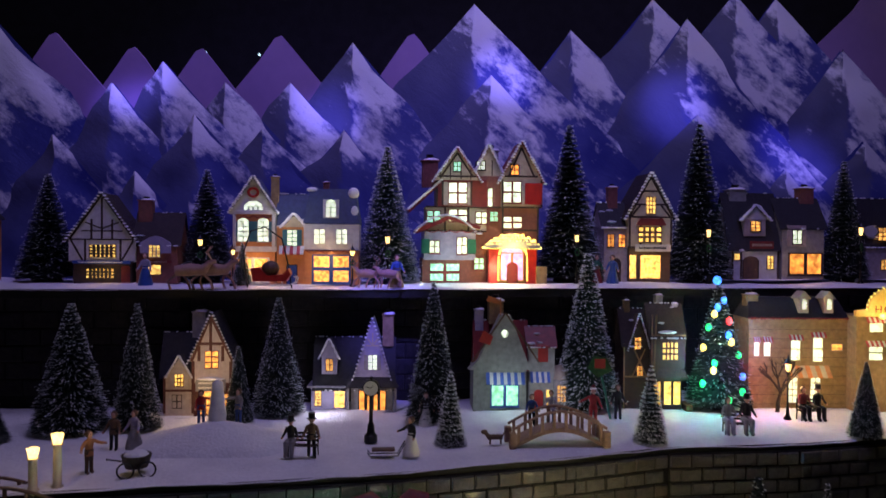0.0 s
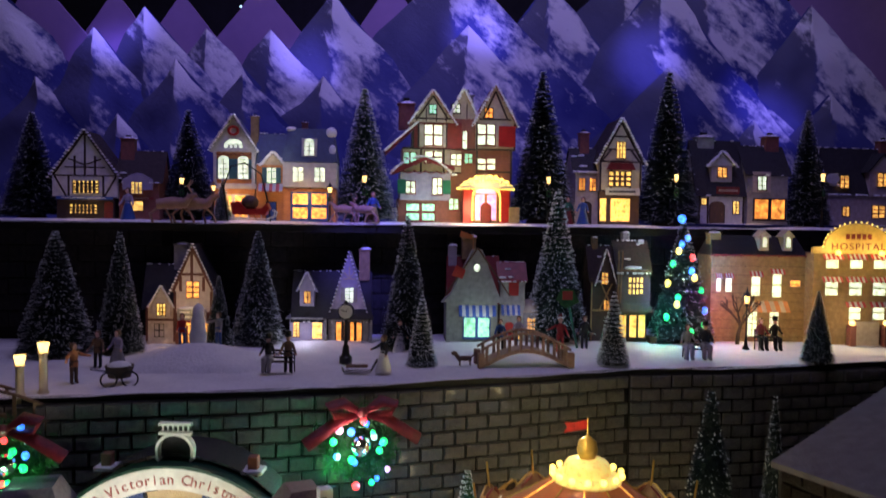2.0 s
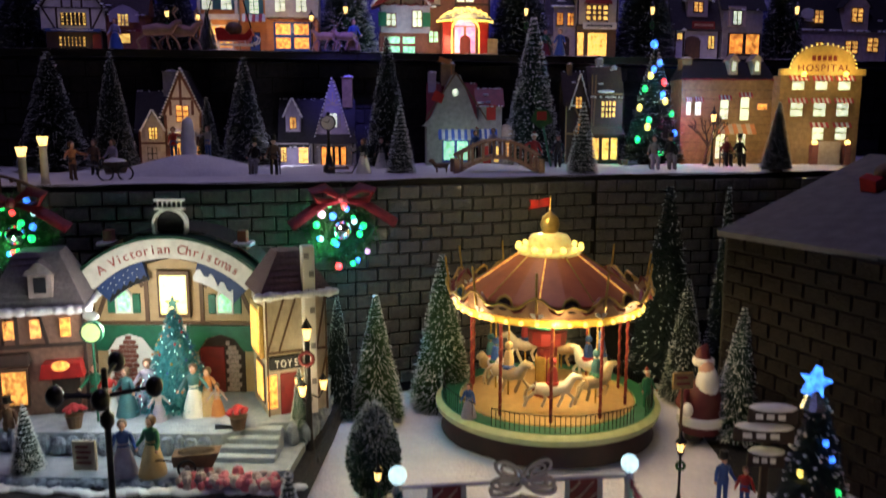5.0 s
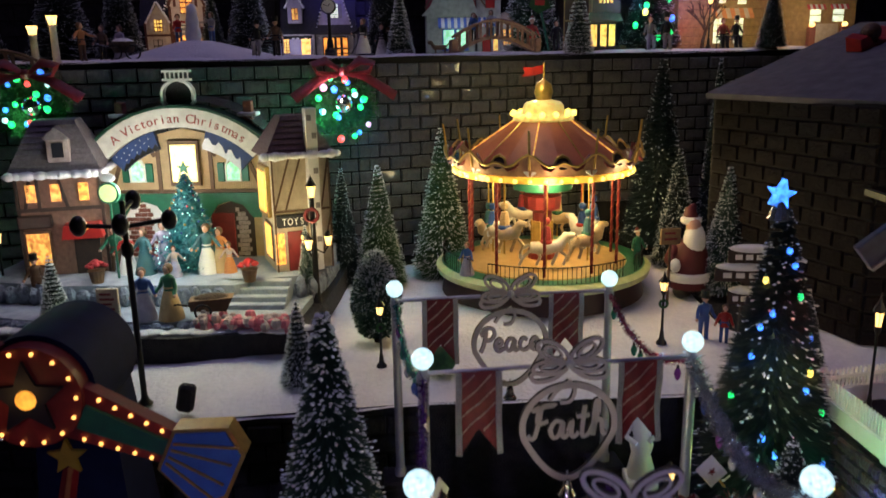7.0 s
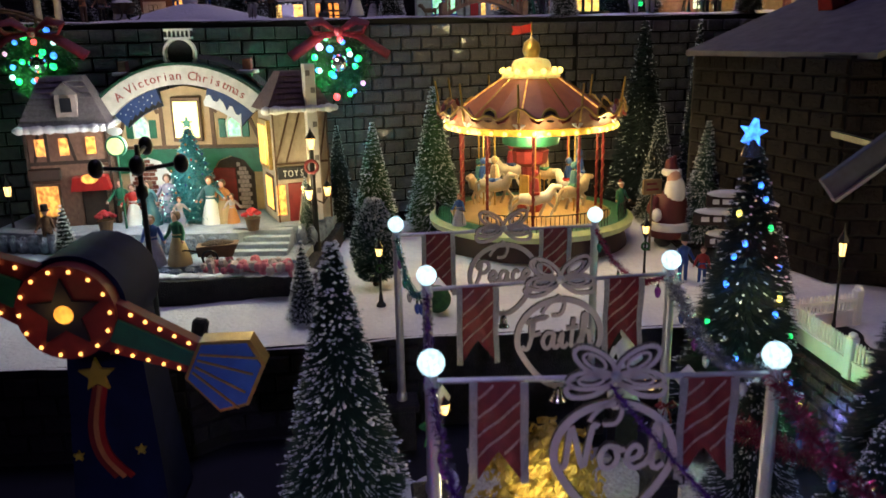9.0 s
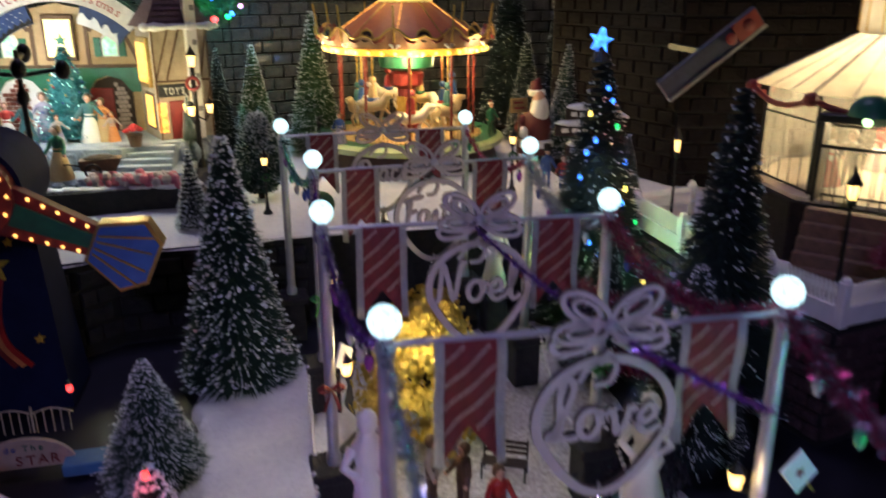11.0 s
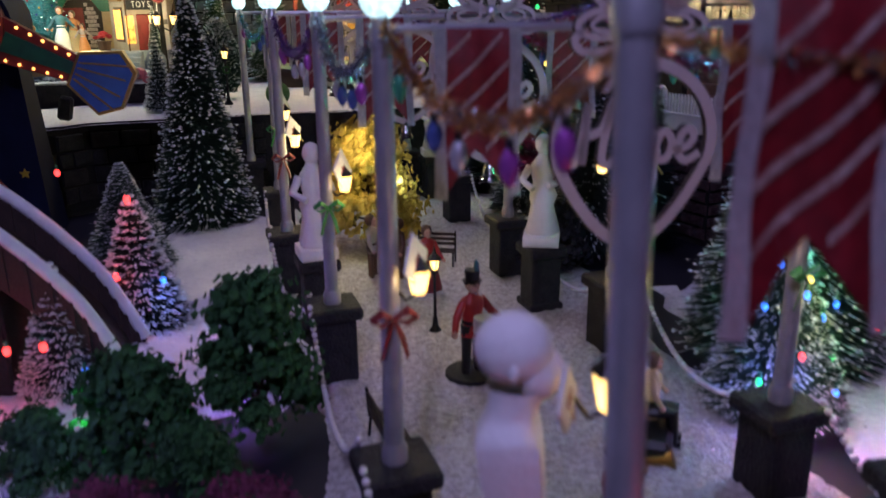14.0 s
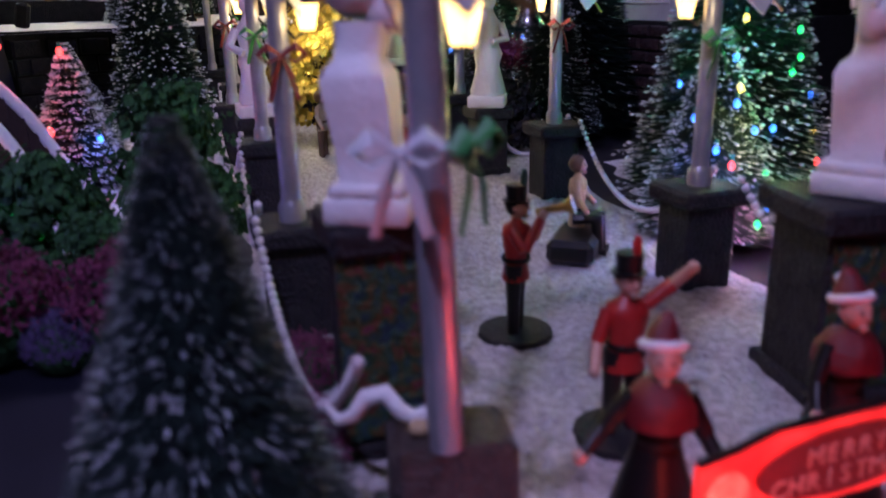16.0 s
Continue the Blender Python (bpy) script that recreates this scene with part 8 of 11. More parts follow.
part("wreath", G().tube([(0.008 * math.cos(a), -0.005, 0.128 + 0.008 * math.sin(a)) for a in (2 * math.pi * i / 12 for i in range(12))], 0.0025, 6, True), DKRED, t, "dark red wreath")
street_lamp(-0.455, 0.86, ZT + 0.02, 1.1, False, 1.3)
# lights of the stage
lamp("stage_light", "POINT", (SX - 0.03, SY - 0.10, ZT + 0.185), 0.56, (1.0, 0.93, 0.80), 0.02)
lamp("stage_light", "POINT", (SX + 0.105, SY - 0.165, ZT + 0.150), 0.44, (1.0, 0.84, 0.36), 0.015)
lamp("stage_light", "POINT", (SX - 0.140, SY - 0.155, ZT + 0.150), 0.08, (1.0, 0.74, 0.72), 0.015)
lamp("stage_light", "POINT", (SX + 0.01, SY - 0.18, ZT + 0.16), 0.38, (0.75, 1.0, 0.98), 0.02)
lamp("lantern_light", "POINT", (-0.058, 0.830, ZT + 0.118), 0.10, (1.0, 0.80, 0.46), 0.006)

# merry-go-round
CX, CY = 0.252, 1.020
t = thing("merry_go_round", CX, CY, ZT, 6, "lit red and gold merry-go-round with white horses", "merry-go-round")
part("skirt", G().lathe([(0, 0), (0.146, 0), (0.143, 0.012), (0.138, 0.030), (0, 0.030)], 40), mat("black_red_skirt", (0.045, 0.012, 0.012), (0.02, 0.008, 0.008), 60, 0.5), t, "dark base skirt", 40)
part("rim", G().lathe([(0.138, 0.028), (0.152, 0.030), (0.154, 0.038), (0.146, 0.043), (0.120, 0.043)], 48), mat("pale_green_rim", (0.56, 0.64, 0.34), (0.42, 0.50, 0.24), 80, 0.5), t, "pale green rim", 40)
part("deck", G().lathe([(0, 0.044), (0.118, 0.044), (0.121, 0.040)], 48), mat("tan_deck", (0.52, 0.33, 0.14), (0.40, 0.25, 0.10), 80, 0.5), t, "tan turning deck", 40)
part("green_ring", G().lathe([(0.121, 0.0435), (0.146, 0.0435)], 48), GREENP, t, "green floor ring")
part("column", G().lathe([(0.020, 0.044), (0.020, 0.056), (0.014, 0.060), (0.014, 0.112), (0.026, 0.118), (0.028, 0.136), (0.016, 0.140), (0.016, 0.172), (0, 0.172)], 12), DKRED, t, "red centre column")
for k in range(6):
    a = 2 * math.pi * k / 6 + 0.3
    part("mirror", G().box(-0.007, 0.007, -0.0160, -0.0130, 0.064, 0.100, 0.001).moved(Matrix.Rotation(a, 4, "Z")), GOLD, t)
part("column_band", G().lathe([(0.022, 0.140), (0.042, 0.146), (0.044, 0.164), (0.040, 0.172), (0.02, 0.174)], 24), GREENP, t, "green column band", 40)
# roof
CANV = mat("rust_canopy", (0.52, 0.15, 0.06), (0.40, 0.11, 0.045), 60, 0.5)
n = 10
for k in range(n):
    a0, a1 = 2 * math.pi * k / n, 2 * math.pi * (k + 1) / n
    vs = [(r * math.cos(a), r * math.sin(a), z) for r, z in ((0.113, 0.194), (0.040, 0.243)) for a in (a0, (a0 + a1) / 2, a1)]
    vs += [(p[0], p[1], p[2] - 0.003) for p in vs]
    part("roof_panel", G().add(vs, [(0, 1, 4, 3), (1, 2, 5, 4), (6, 9, 10, 7), (7, 10, 11, 8), (0, 3, 9, 6), (2, 8, 11, 5)]), CANV, t)
    # Every second rib emits, standing in for warm light that falls on it
    part("roof_rib", G().tube([(0.114 * math.cos(a0), 0.114 * math.sin(a0), 0.1945), (0.040 * math.cos(a0), 0.040 * math.sin(a0), 0.2440)], 0.0010, 6), G_WARM if k % 2 else GOLD, t, "roof rib glowing for caught lamplight" if k % 2 else "gilt roof rib")
part("ceiling", G().lathe([(0.121, 0.180), (0, 0.184)], 40), OCHRE, t)
g = G()
ks = 96
SCAL = mat("scallop_paint", (0.27, 0.15, 0.075), (0.12, 0.045, 0.030), 70, 0.45)
for layer, (r, y) in enumerate(((0.123, 0), (0.1205, 1))):
    vs = []
    for i in range(ks):
        a = 2 * math.pi * i / ks
        up = 0.184 + 0.026 * (0.5 + 0.5 * math.cos(10 * a)) ** 1.4 + 0.016 * (0.5 - 0.5 * math.cos(10 * a)) ** 3
        vs += [(r * math.cos(a), r * math.sin(a), 0.178), ((r + 0.016) * math.cos(a), (r + 0.016) * math.sin(a), up)]
    fs = [(2 * i, (2 * i + 2) % (2 * ks), (2 * i + 3) % (2 * ks), 2 * i + 1) for i in range(ks)]
    g.add(vs, fs if layer == 0 else [f[::-1] for f in fs])
part("crown_board", g, SCAL, t, "painted gold and red scalloped board", 60)
part("gilt_edge", G().tube([((0.1385 + 0.0005) * math.cos(a), 0.139 * math.sin(a), 0.184 + 0.026 * (0.5 + 0.5 * math.cos(10 * a)) ** 1.4 + 0.016 * (0.5 - 0.5 * math.cos(10 * a)) ** 3) for a in (2 * math.pi * i / ks for i in range(ks))], 0.0017, 5, True), GOLD, t, "gilt scalloped edge", 60)
WINE = mat("wine_red_scroll", (0.20, 0.025, 0.025), (0.12, 0.015, 0.015), 120, 0.4)
for k in range(10):
    a = 2 * math.pi * (k + 0.5) / 10
    m = Matrix.Rotation(a + math.pi / 2, 4, "Z") @ Matrix.Translation((0, -0.1335, 0.192)) @ Matrix.Rotation(radians(-22), 4, "X")
    part("medallion", G().lathe([(0, -0.002), (0.0075, -0.002), (0.0085, 0.0), (0, 0.0005)], 12).moved(m @ Matrix.Translation((0, -0.001, 0.006)) @ Matrix.Rotation(math.pi / 2, 4, "X")), TIMBER, t, "dark round medallion")
    part("crest", G().tube([(-0.012, -0.001, 0.004), (-0.007, -0.001, 0.013), (0, -0.001, 0.0165), (0.007, -0.001, 0.013), (0.012, -0.001, 0.004)], [0.0010, 0.0018, 0.0024, 0.0018, 0.0010], 7).moved(m), GOLD, t, "gilt crest moulding")
    for e in (-1, 1):
        part("scroll", G().tube([(e * 0.009, -0.001, 0.001), (e * 0.016, -0.001, -0.003), (e * 0.023, 0.0, 0.000), (e * 0.030, 0.001, 0.010), (e * 0.036, 0.003, 0.018)], [0.0012, 0.0030, 0.0038, 0.0032, 0.0014], 7, flat=0.5).moved(m), WINE, t, "wine red scroll")
        m3 = Matrix.Rotation(2 * math.pi * k / 10 + math.pi / 2, 4, "Z") @ Matrix.Translation((0, -0.1270, 0.181)) @ Matrix.Rotation(radians(-22), 4, "X")
        part("shield", G().prism([(e * 0.001, -0.002), (e * 0.008, 0.004), (e * 0.013, 0.013), (e * 0.003, 0.009)][::e], -0.003, -0.001).moved(m3), WHITEP, t, "white painted shield")
for k in range(10):
    a2 = 2 * math.pi * k / 10
    part("spire", G().cyl((0.134 * math.cos(a2), 0.134 * math.sin(a2), 0.190), (0.141 * math.cos(a2), 0.141 * math.sin(a2), 0.240), 0.0018, 0.0014, 6), GOLD, t)
part("light_band", G().lathe([(0.120, 0.170), (0.125, 0.171), (0.126, 0.179), (0.122, 0.181)], 60), glow("carousel_band", (1.0, 0.55, 0.06), 0.85, 0.6, 120), t, "glowing yellow light band", 60)
g = G()
for k in range(40):
    a = 2 * math.pi * k / 40
    part("bulb", G().ball((0.126 * math.cos(a), 0.126 * math.sin(a), 0.174), 0.0030, 6, 5), G_YB, t, "glowing yellow bulb", 80)
part("crown_ring", G().lathe([(0.040, 0.240), (0.043, 0.244), (0.040, 0.249), (0.030, 0.251), (0.028, 0.262), (0.024, 0.267), (0.012, 0.270), (0, 0.270)], 24), glow("crown_glow", (1.0, 0.78, 0.25), 0.45, 0.5), t, "glowing crown ring", 50)
g = G()
for k in range(14):
    a = 2 * math.pi * k / 14
    part("bulb", G().ball((0.043 * math.cos(a), 0.043 * math.sin(a), 0.252), 0.0042, 7, 5), G_YB, t, "round yellow bulb", 80)
part("finial", G().lathe([(0, 0.268), (0.010, 0.270), (0.0135, 0.280), (0.011, 0.291), (0.003, 0.297), (0.0012, 0.299), (0.0012, 0.320), (0, 0.320)], 14), GOLD, t, "gold finial", 50)
part("flag", G().add([(0, 0, 0.318), (-0.016, 0.001, 0.314), (-0.030, -0.002, 0.315), (-0.026, -0.001, 0.308), (-0.031, -0.002, 0.302), (-0.016, 0.001, 0.303), (0, 0, 0.306)], [(0, 1, 5, 6), (1, 2, 3), (1, 3, 5), (3, 4, 5), (6, 5, 1, 0), (3, 2, 1), (5, 3, 1), (5, 4, 3)]), RED, t, "red pennant")
ROSETW = mat("rose_twist", (0.40, 0.12, 0.07), None, 120, 0.5)
for k in range(10):
    a = 2 * math.pi * (k + 0.25) / 10
    x, y = 0.108 * math.cos(a), 0.108 * math.sin(a)
    p = part("pole", G().cyl((x, y, 0.044), (x, y, 0.176), 0.0021, None, 8), DKRED, t, "dark red pole", 40)
    sp = [(x + 0.0023 * math.cos(q * 0.9), y + 0.0023 * math.sin(q * 0.9), 0.046 + q * 0.0026) for q in range(50)]
    part("twist", G().tube(sp, 0.0007, 4), ROSETW, p, "pale red twist")
HORSE = [mat("horse_white", (0.72, 0.68, 0.62), None, 120, 0.4), mat("horse_cream", (0.55, 0.42, 0.26), None, 120, 0.4)]
for k in range(9):
    a = 2 * math.pi * (k + 0.6) / 9
    r = 0.072 + 0.016 * (k % 2)
    x, y, zz = r * math.cos(a), r * math.sin(a), 0.058 + 0.010 * (k % 3)
    m = Matrix.Translation((x, y, zz)) @ Matrix.Rotation(a + math.pi / 2, 4, "Z") @ Matrix.Scale(1.30, 4)
    g = G()
    g.tube([(-0.017, 0, 0.014), (0.0, 0, 0.013), (0.014, 0, 0.016), (0.021, 0, 0.027), (0.029, 0, 0.026)], [0.006, 0.0075, 0.0065, 0.0042, 0.0028], 8)
    for lx, ex in ((-0.014, -0.024), (-0.012, -0.006), (0.012, 0.022), (0.013, 0.010)):
        g.tube([(lx, 0.003, 0.012), (ex, 0.003, 0.003), (ex - 0.004, 0.003, -0.006)], 0.0018, 5)
    g.tube([(-0.018, 0, 0.017), (-0.026, 0, 0.012), (-0.027, 0, 0.002)], 0.0020, 5)
    hs = part("horse", g.moved(m), HORSE[k % 2], t, "white carved horse", 60)
    part("saddle", G().ball((0, 0, 0.020), 0.007, 8, 6, (1, 1.1, 0.5)).moved(m), (RED, GREENP, BLUEP)[k % 3], hs)
    part("horse_pole", G().cyl((0, 0, -0.009), (0, 0, (0.174 - zz) / 1.30), 0.0010, None, 6).moved(m), GOLD, hs)
    g = G().lathe([(0, 0.018), (0.0055, 0.019), (0.005, 0.030), (0.0035, 0.036), (0, 0.037)], 8)
    g.ball((0, 0, 0.042), 0.0042, 8, 6)
    part("rider", g.moved(m), (BLUEP, OCHRE, REDAWN, TEAL)[k % 4], hs)
for k in range(36):
    a = 2 * math.pi * k / 36
    if k % 9 == 4:
        continue
    a2 = 2 * math.pi * (k + 1) / 36
    f = part("railing", G().tube([(0.143 * math.cos(a + (a2 - a) * i / 3), 0.143 * math.sin(a + (a2 - a) * i / 3), 0.066) for i in range(4)], 0.0008, 5), BLACK, t)
    for q in range(4):
        aa = a + (a2 - a) * q / 4
        part("railing_bar", G().cyl((0.143 * math.cos(aa), 0.143 * math.sin(aa), 0.043), (0.143 * math.cos(aa), 0.143 * math.sin(aa), 0.066), 0.0005, None, 4), BLACK, f)
figurine(CX - 0.108, CY - 0.090, ZT + 0.0435, -20, 0.045, BLUEP, LAV, None, "figurine in blue standing on the merry-go-round", skirt=True)
figurine(CX + 0.128, CY - 0.045, ZT + 0.0435, 20, 0.05, GREENP, GREENP, "santa", "figurine in green with a red cap on the merry-go-round")
lamp("carousel_light", "POINT", (CX, CY - 0.070, ZT + 0.158), 0.75, (1.0, 0.76, 0.32), 0.02)
lamp("carousel_light", "POINT", (CX + 0.06, CY + 0.04, ZT + 0.158), 0.50, (1.0, 0.76, 0.30), 0.02)
for a in (-140, -90, -40, 25, 90, 195):
    lamp("carousel_rim_light", "POINT", (CX + 0.143 * math.cos(radians(a)), CY + 0.143 * math.sin(radians(a)), ZT + 0.170), 0.155, (1.0, 0.79, 0.40), 0.01)
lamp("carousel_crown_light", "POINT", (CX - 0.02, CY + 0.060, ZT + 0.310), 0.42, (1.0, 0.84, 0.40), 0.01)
lamp("carousel_crown_light", "POINT", (CX - 0.03, CY - 0.045, ZT + 0.315), 0.20, (1.0, 0.80, 0.32), 0.01)

# lit wreaths with red bows on the wall
def wreath(x, y, z, rz, s, label):
    t = thing("lit_wreath", x, y, z, rz, label, "wreath", "lit wreaths", s=s)
    g = G()
    rr = random.Random(int(x * 1000))
    for k in range(2200):
        a = rr.uniform(0, 2 * math.pi)
        q = 0.028 + rr.gauss(0, 0.007)
        p = Vector((q * math.cos(a), 0, q * math.sin(a)))
        d = Vector((rr.gauss(0, 1), rr.gauss(0, 0.8) - 0.3, rr.gauss(0, 1))).normalized() * rr.uniform(0.006, 0.016)
        e = d.orthogonal().normalized() * 0.0010
        g.add([p - e, p + e, p + d], [(0, 1, 2)])
    part("foliage", g, LEAF, t)
    part("ornament", G().ball((0, -0.008, 0), 0.013, 14, 10), CHROME, t, "silver glass ball", 80)
    for k in range(19):
        a = 2 * math.pi * k / 19 + rr.uniform(-0.2, 0.2)
        c = (G_GREEN, G_BLUE, G_COOL, G_GREEN, G_BLUE, G_RED, G_GREEN, G_BLUE, G_PINK)[k % 9]
        q = rr.uniform(0.016, 0.042)
        part("bulb", G().ball((q * math.cos(a), -0.016, q * math.sin(a)), rr.uniform(0.0028, 0.0046), 8, 6), c, t, "glowing coloured bulb")
    for e in (-1, 1):
        part("bow_loop", G().tube([(0, -0.016, 0.036), (e * 0.020, -0.022, 0.050), (e * 0.036, -0.022, 0.046), (e * 0.030, -0.02, 0.036), (0, -0.016, 0.034)], [0.003, 0.007, 0.008, 0.007, 0.003], 8, flat=0.35), REDCLOTH, t, "red ribbon loop", 60)
        part("bow_tail", G().tube([(0, -0.016, 0.036), (e * 0.024, -0.024, 0.032), (e * 0.060, -0.026, 0.008)], [0.003, 0.007, 0.008], 8, flat=0.3), REDCLOTH, t, "red ribbon tail", 60)
    part("knot", G().ball((0, -0.018, 0.037), 0.006, 8, 6), REDCLOTH, t)
    return t


wreath(-0.038, 1.070, 0.497, 17, 1.22, "green wreath with coloured bulbs and red bow on the wall")
wreath(-0.422, 0.930, 0.508, 14, 1.1, "green wreath with bulbs and a long red bow")
for x, y, z, c in ((-0.075, 1.03, 0.47, (0.1, 1.0, 0.5)), (0.0, 1.03, 0.455, (0.08, 0.45, 1.0)), (-0.04, 1.02, 0.52, (1.0, 0.9, 0.9)), (-0.415, 0.885, 0.49, (0.3, 1.0, 0.5))):
    lamp("wreath_light", "POINT", (x, y, z), 0.26, c, 0.006)


# ---- plaza ground ----
def sheet(name, x0, x1, y0, y1, z, m, label, amp, seed, edge=0.02, cat="snow", step=0.008, grit=0.0):
    """A soft-edged patch of ground cover, sunk at its rim."""
    g = G()
    nx, ny = max(8, int((x1 - x0) / step)), max(8, int((y1 - y0) / step))
    vs = []
    for j in range(ny + 1):
        for i in range(nx + 1):
            u, v = i / nx, j / ny
            x = x0 + (x1 - x0) * u + edge * noise.noise((v * 9, seed, 1)) * (abs(u - 0.5) > 0.4)
            y = y0 + (y1 - y0) * v + edge * noise.noise((u * 9, seed, 2)) * (abs(v - 0.5) > 0.4)
            h = amp * (noise.noise((x * 22, y * 22, seed)) + 0.4 * noise.noise((x * 70, y * 70, seed))) + amp * 0.8 + grit * (noise.noise((x * 190, y * 190, seed)) + 0.6 * noise.noise((x * 420, y * 420, 2)))
            rim = min(u, 1 - u, v, 1 - v) * 12
            vs.append((x, y, z + h * min(1, rim) - 0.006 * max(0, 1 - rim)))
    g.add(vs, [(j * (nx + 1) + i, j * (nx + 1) + i + 1, (j + 1) * (nx + 1) + i + 1, (j + 1) * (nx + 1) + i) for j in range(ny) for i in range(nx)])
    return solid(name, g, m, Matrix(), label, cat, kind="structure", smooth=70)


sheet("pavement", 0.140, 0.400, -0.42, 0.60, ZP, SPARKLE, "walk strewn with glittering white gravel snow", 0.0012, 3, step=0.0022, grit=0.0017)
sheet("ground", -0.005, 0.140, 0.03, 0.53, ZP, SNOW, "white snow wadding beside the walk", 0.006, 5)
sheet("ground", -0.35, 0.02, -0.25, 0.10, ZP, SNOW, "white snow wadding with a blue cast", 0.006, 6)
sheet("ground", 0.42, 0.62, -0.2, 0.2, ZP, SNOW, "white snow wadding under the lit firs", 0.005, 7)

# ---- statues on pedestals ----
def statue(x, y, z, rz, h, kind, label):
    """A white plaster figure of plain turned shapes, one mesh."""
    g = G()
    g.box(-0.16 * h, 0.16 * h, -0.16 * h, 0.16 * h, 0, 0.10 * h, 0.01 * h)
    if kind == "bust":
        # a herm: stepped foot, flat-fronted torso that widens to square shoulders, neck and a smooth head
        g.box(-0.145 * h, 0.145 * h, -0.140 * h, 0.140 * h, 0.10 * h, 0.150 * h, 0.012 * h)
        rings = []
        for zr, w, d, yo, c in ((0.150, 0.125, 0.120, 0.0, 0.35), (0.165, 0.118, 0.112, 0.0, 0.35), (0.30, 0.126, 0.118, 0.006, 0.30), (0.44, 0.140, 0.126, 0.020, 0.28), (0.525, 0.150, 0.128, 0.030, 0.30), (0.560, 0.140, 0.115, 0.032, 0.45), (0.590, 0.105, 0.095, 0.028, 0.6), (0.615, 0.092, 0.098, 0.022, 0.8), (0.66, 0.088, 0.100, 0.012, 0.9), (0.72, 0.090, 0.112, 0.004, 0.9)):
            ring = []
            for q in range(24):
                a = 2 * math.pi * q / 24
                k = 1.0 / max(abs(math.cos(a)), abs(math.sin(a)))
                k = 1 + (k - 1) * (1 - c)
                ring.append((w * h * math.cos(a) * k, yo * h + d * h * math.sin(a) * k, zr * h))
            rings.append(ring)
        vs = [p for ring in rings for p in ring]
        g.add(vs, [(24 * j + i, 24 * j + (i + 1) % 24, 24 * (j + 1) + (i + 1) % 24, 24 * (j + 1) + i) for j in range(len(rings) - 1) for i in range(24)])
        # skull, jaw, brow, nose, ears
        g.ball((0, 0.018 * h, 0.865 * h), 0.132 * h, 24, 16, (0.90, 1.12, 1.06))
        g.ball((0, -0.070 * h, 0.770 * h), 0.092 * h, 18, 12, (0.88, 0.95, 1.15))
        g.ball((0, -0.092 * h, 0.855 * h), 0.060 * h, 14, 10, (1.05, 0.6, 0.8))
        g.tube([(0, -0.128 * h, 0.855 * h), (0, -0.158 * h, 0.808 * h), (0, -0.138 * h, 0.790 * h)], [0.012 * h, 0.019 * h, 0.012 * h], 8)
        g.ball((0, -0.130 * h, 0.752 * h), 0.026 * h, 10, 7, (1.2, 0.8, 0.55))
        for e in (-1, 1):
            g.ball((e * 0.116 * h, 0.010 * h, 0.815 * h), 0.026 * h, 10, 7, (0.5, 0.8, 1.3))
    else:
        g.lathe([(0.13 * h, 0.10 * h), (0.15 * h, 0.13 * h), (0.10 * h, 0.35 * h), (0.12 * h, 0.45 * h), (0.085 * h, 0.56 * h), (0.115 * h, 0.70 * h), (0.05 * h, 0.80 * h), (0.045 * h, 0.83 * h)], 14, wave=lambda a, q: 0.10 * math.sin(5 * a + q * 200))
        g.ball((0, -0.01 * h, 0.90 * h), 0.075 * h, 12, 9, (1, 1, 1.2))
        g.tube([(-0.11 * h, 0, 0.70 * h), (-0.18 * h, -0.04 * h, 0.58 * h), (-0.08 * h, -0.13 * h, 0.52 * h)], [0.04 * h, 0.035 * h, 0.03 * h], 8)
        g.tube([(0.11 * h, 0, 0.70 * h), (0.16 * h, -0.02 * h, 0.58 * h), (0.05 * h, -0.13 * h, 0.56 * h)], [0.04 * h, 0.035 * h, 0.03 * h], 8)
    return solid("plaster_statue", g, WHITEP, pose(x, y, z, 0, 0, rz), label, "statue", "plaster statues", smooth=60)


def pedestal(x, y, w, h, rz=8, label="dark square stone pedestal with a worn cap"):
    t = thing("pedestal", x, y, ZP, rz, label, "pedestal", "statue pedestals")
    part("column", G().box(-w / 2, w / 2, -w / 2, w / 2, 0, h - 0.009, 0.0014), STONE, t)
    part("cap", G().box(-w * 0.64, w * 0.64, -w * 0.64, w * 0.64, h - 0.009, h, 0.0016), STONE, t)
    part("plinth", G().box(-w * 0.58, w * 0.58, -w * 0.58, w * 0.58, 0, 0.006, 0.001), STONE, t)


FOIL = mat("iridescent_foil", (0.5, 0.5, 0.5), (0.1, 0.1, 0.1), 240, 0.30, 0.9, metal=0.5, bscale=500)
nt = FOIL.node_tree
ramp = [n for n in nt.nodes if n.type == "VALTORGB"][0]
ramp.color_ramp.elements[0].color, ramp.color_ramp.elements[1].color = (0.01, 0.02, 0.07, 1), (0.08, 0.03, 0.10, 1)
for q, c in ((0.42, (0.02, 0.07, 0.09, 1)), (0.50, (0.03, 0.09, 0.03, 1)), (0.56, (0.12, 0.07, 0.02, 1)), (0.62, (0.14, 0.02, 0.03, 1))):
    ramp.color_ramp.elements.new(q).color = c
pedestal(0.2005, -0.2005, 0.026, 0.074)
solid("foil_panel", G().box(-0.0122, 0.0122, -0.0008, 0, -0.004, 0.053), FOIL, pose(0.1990, -0.2143, ZP + 0.012, 0, 0, 8), "crinkled shiny foil on a pedestal front", "foil panel")
statue(0.1995, -0.2060, ZP + 0.074, 72, 0.0745, "bust", "smooth white plaster bust on a stone pedestal")
pedestal(0.3590, -0.1980, 0.034, 0.069, -3)
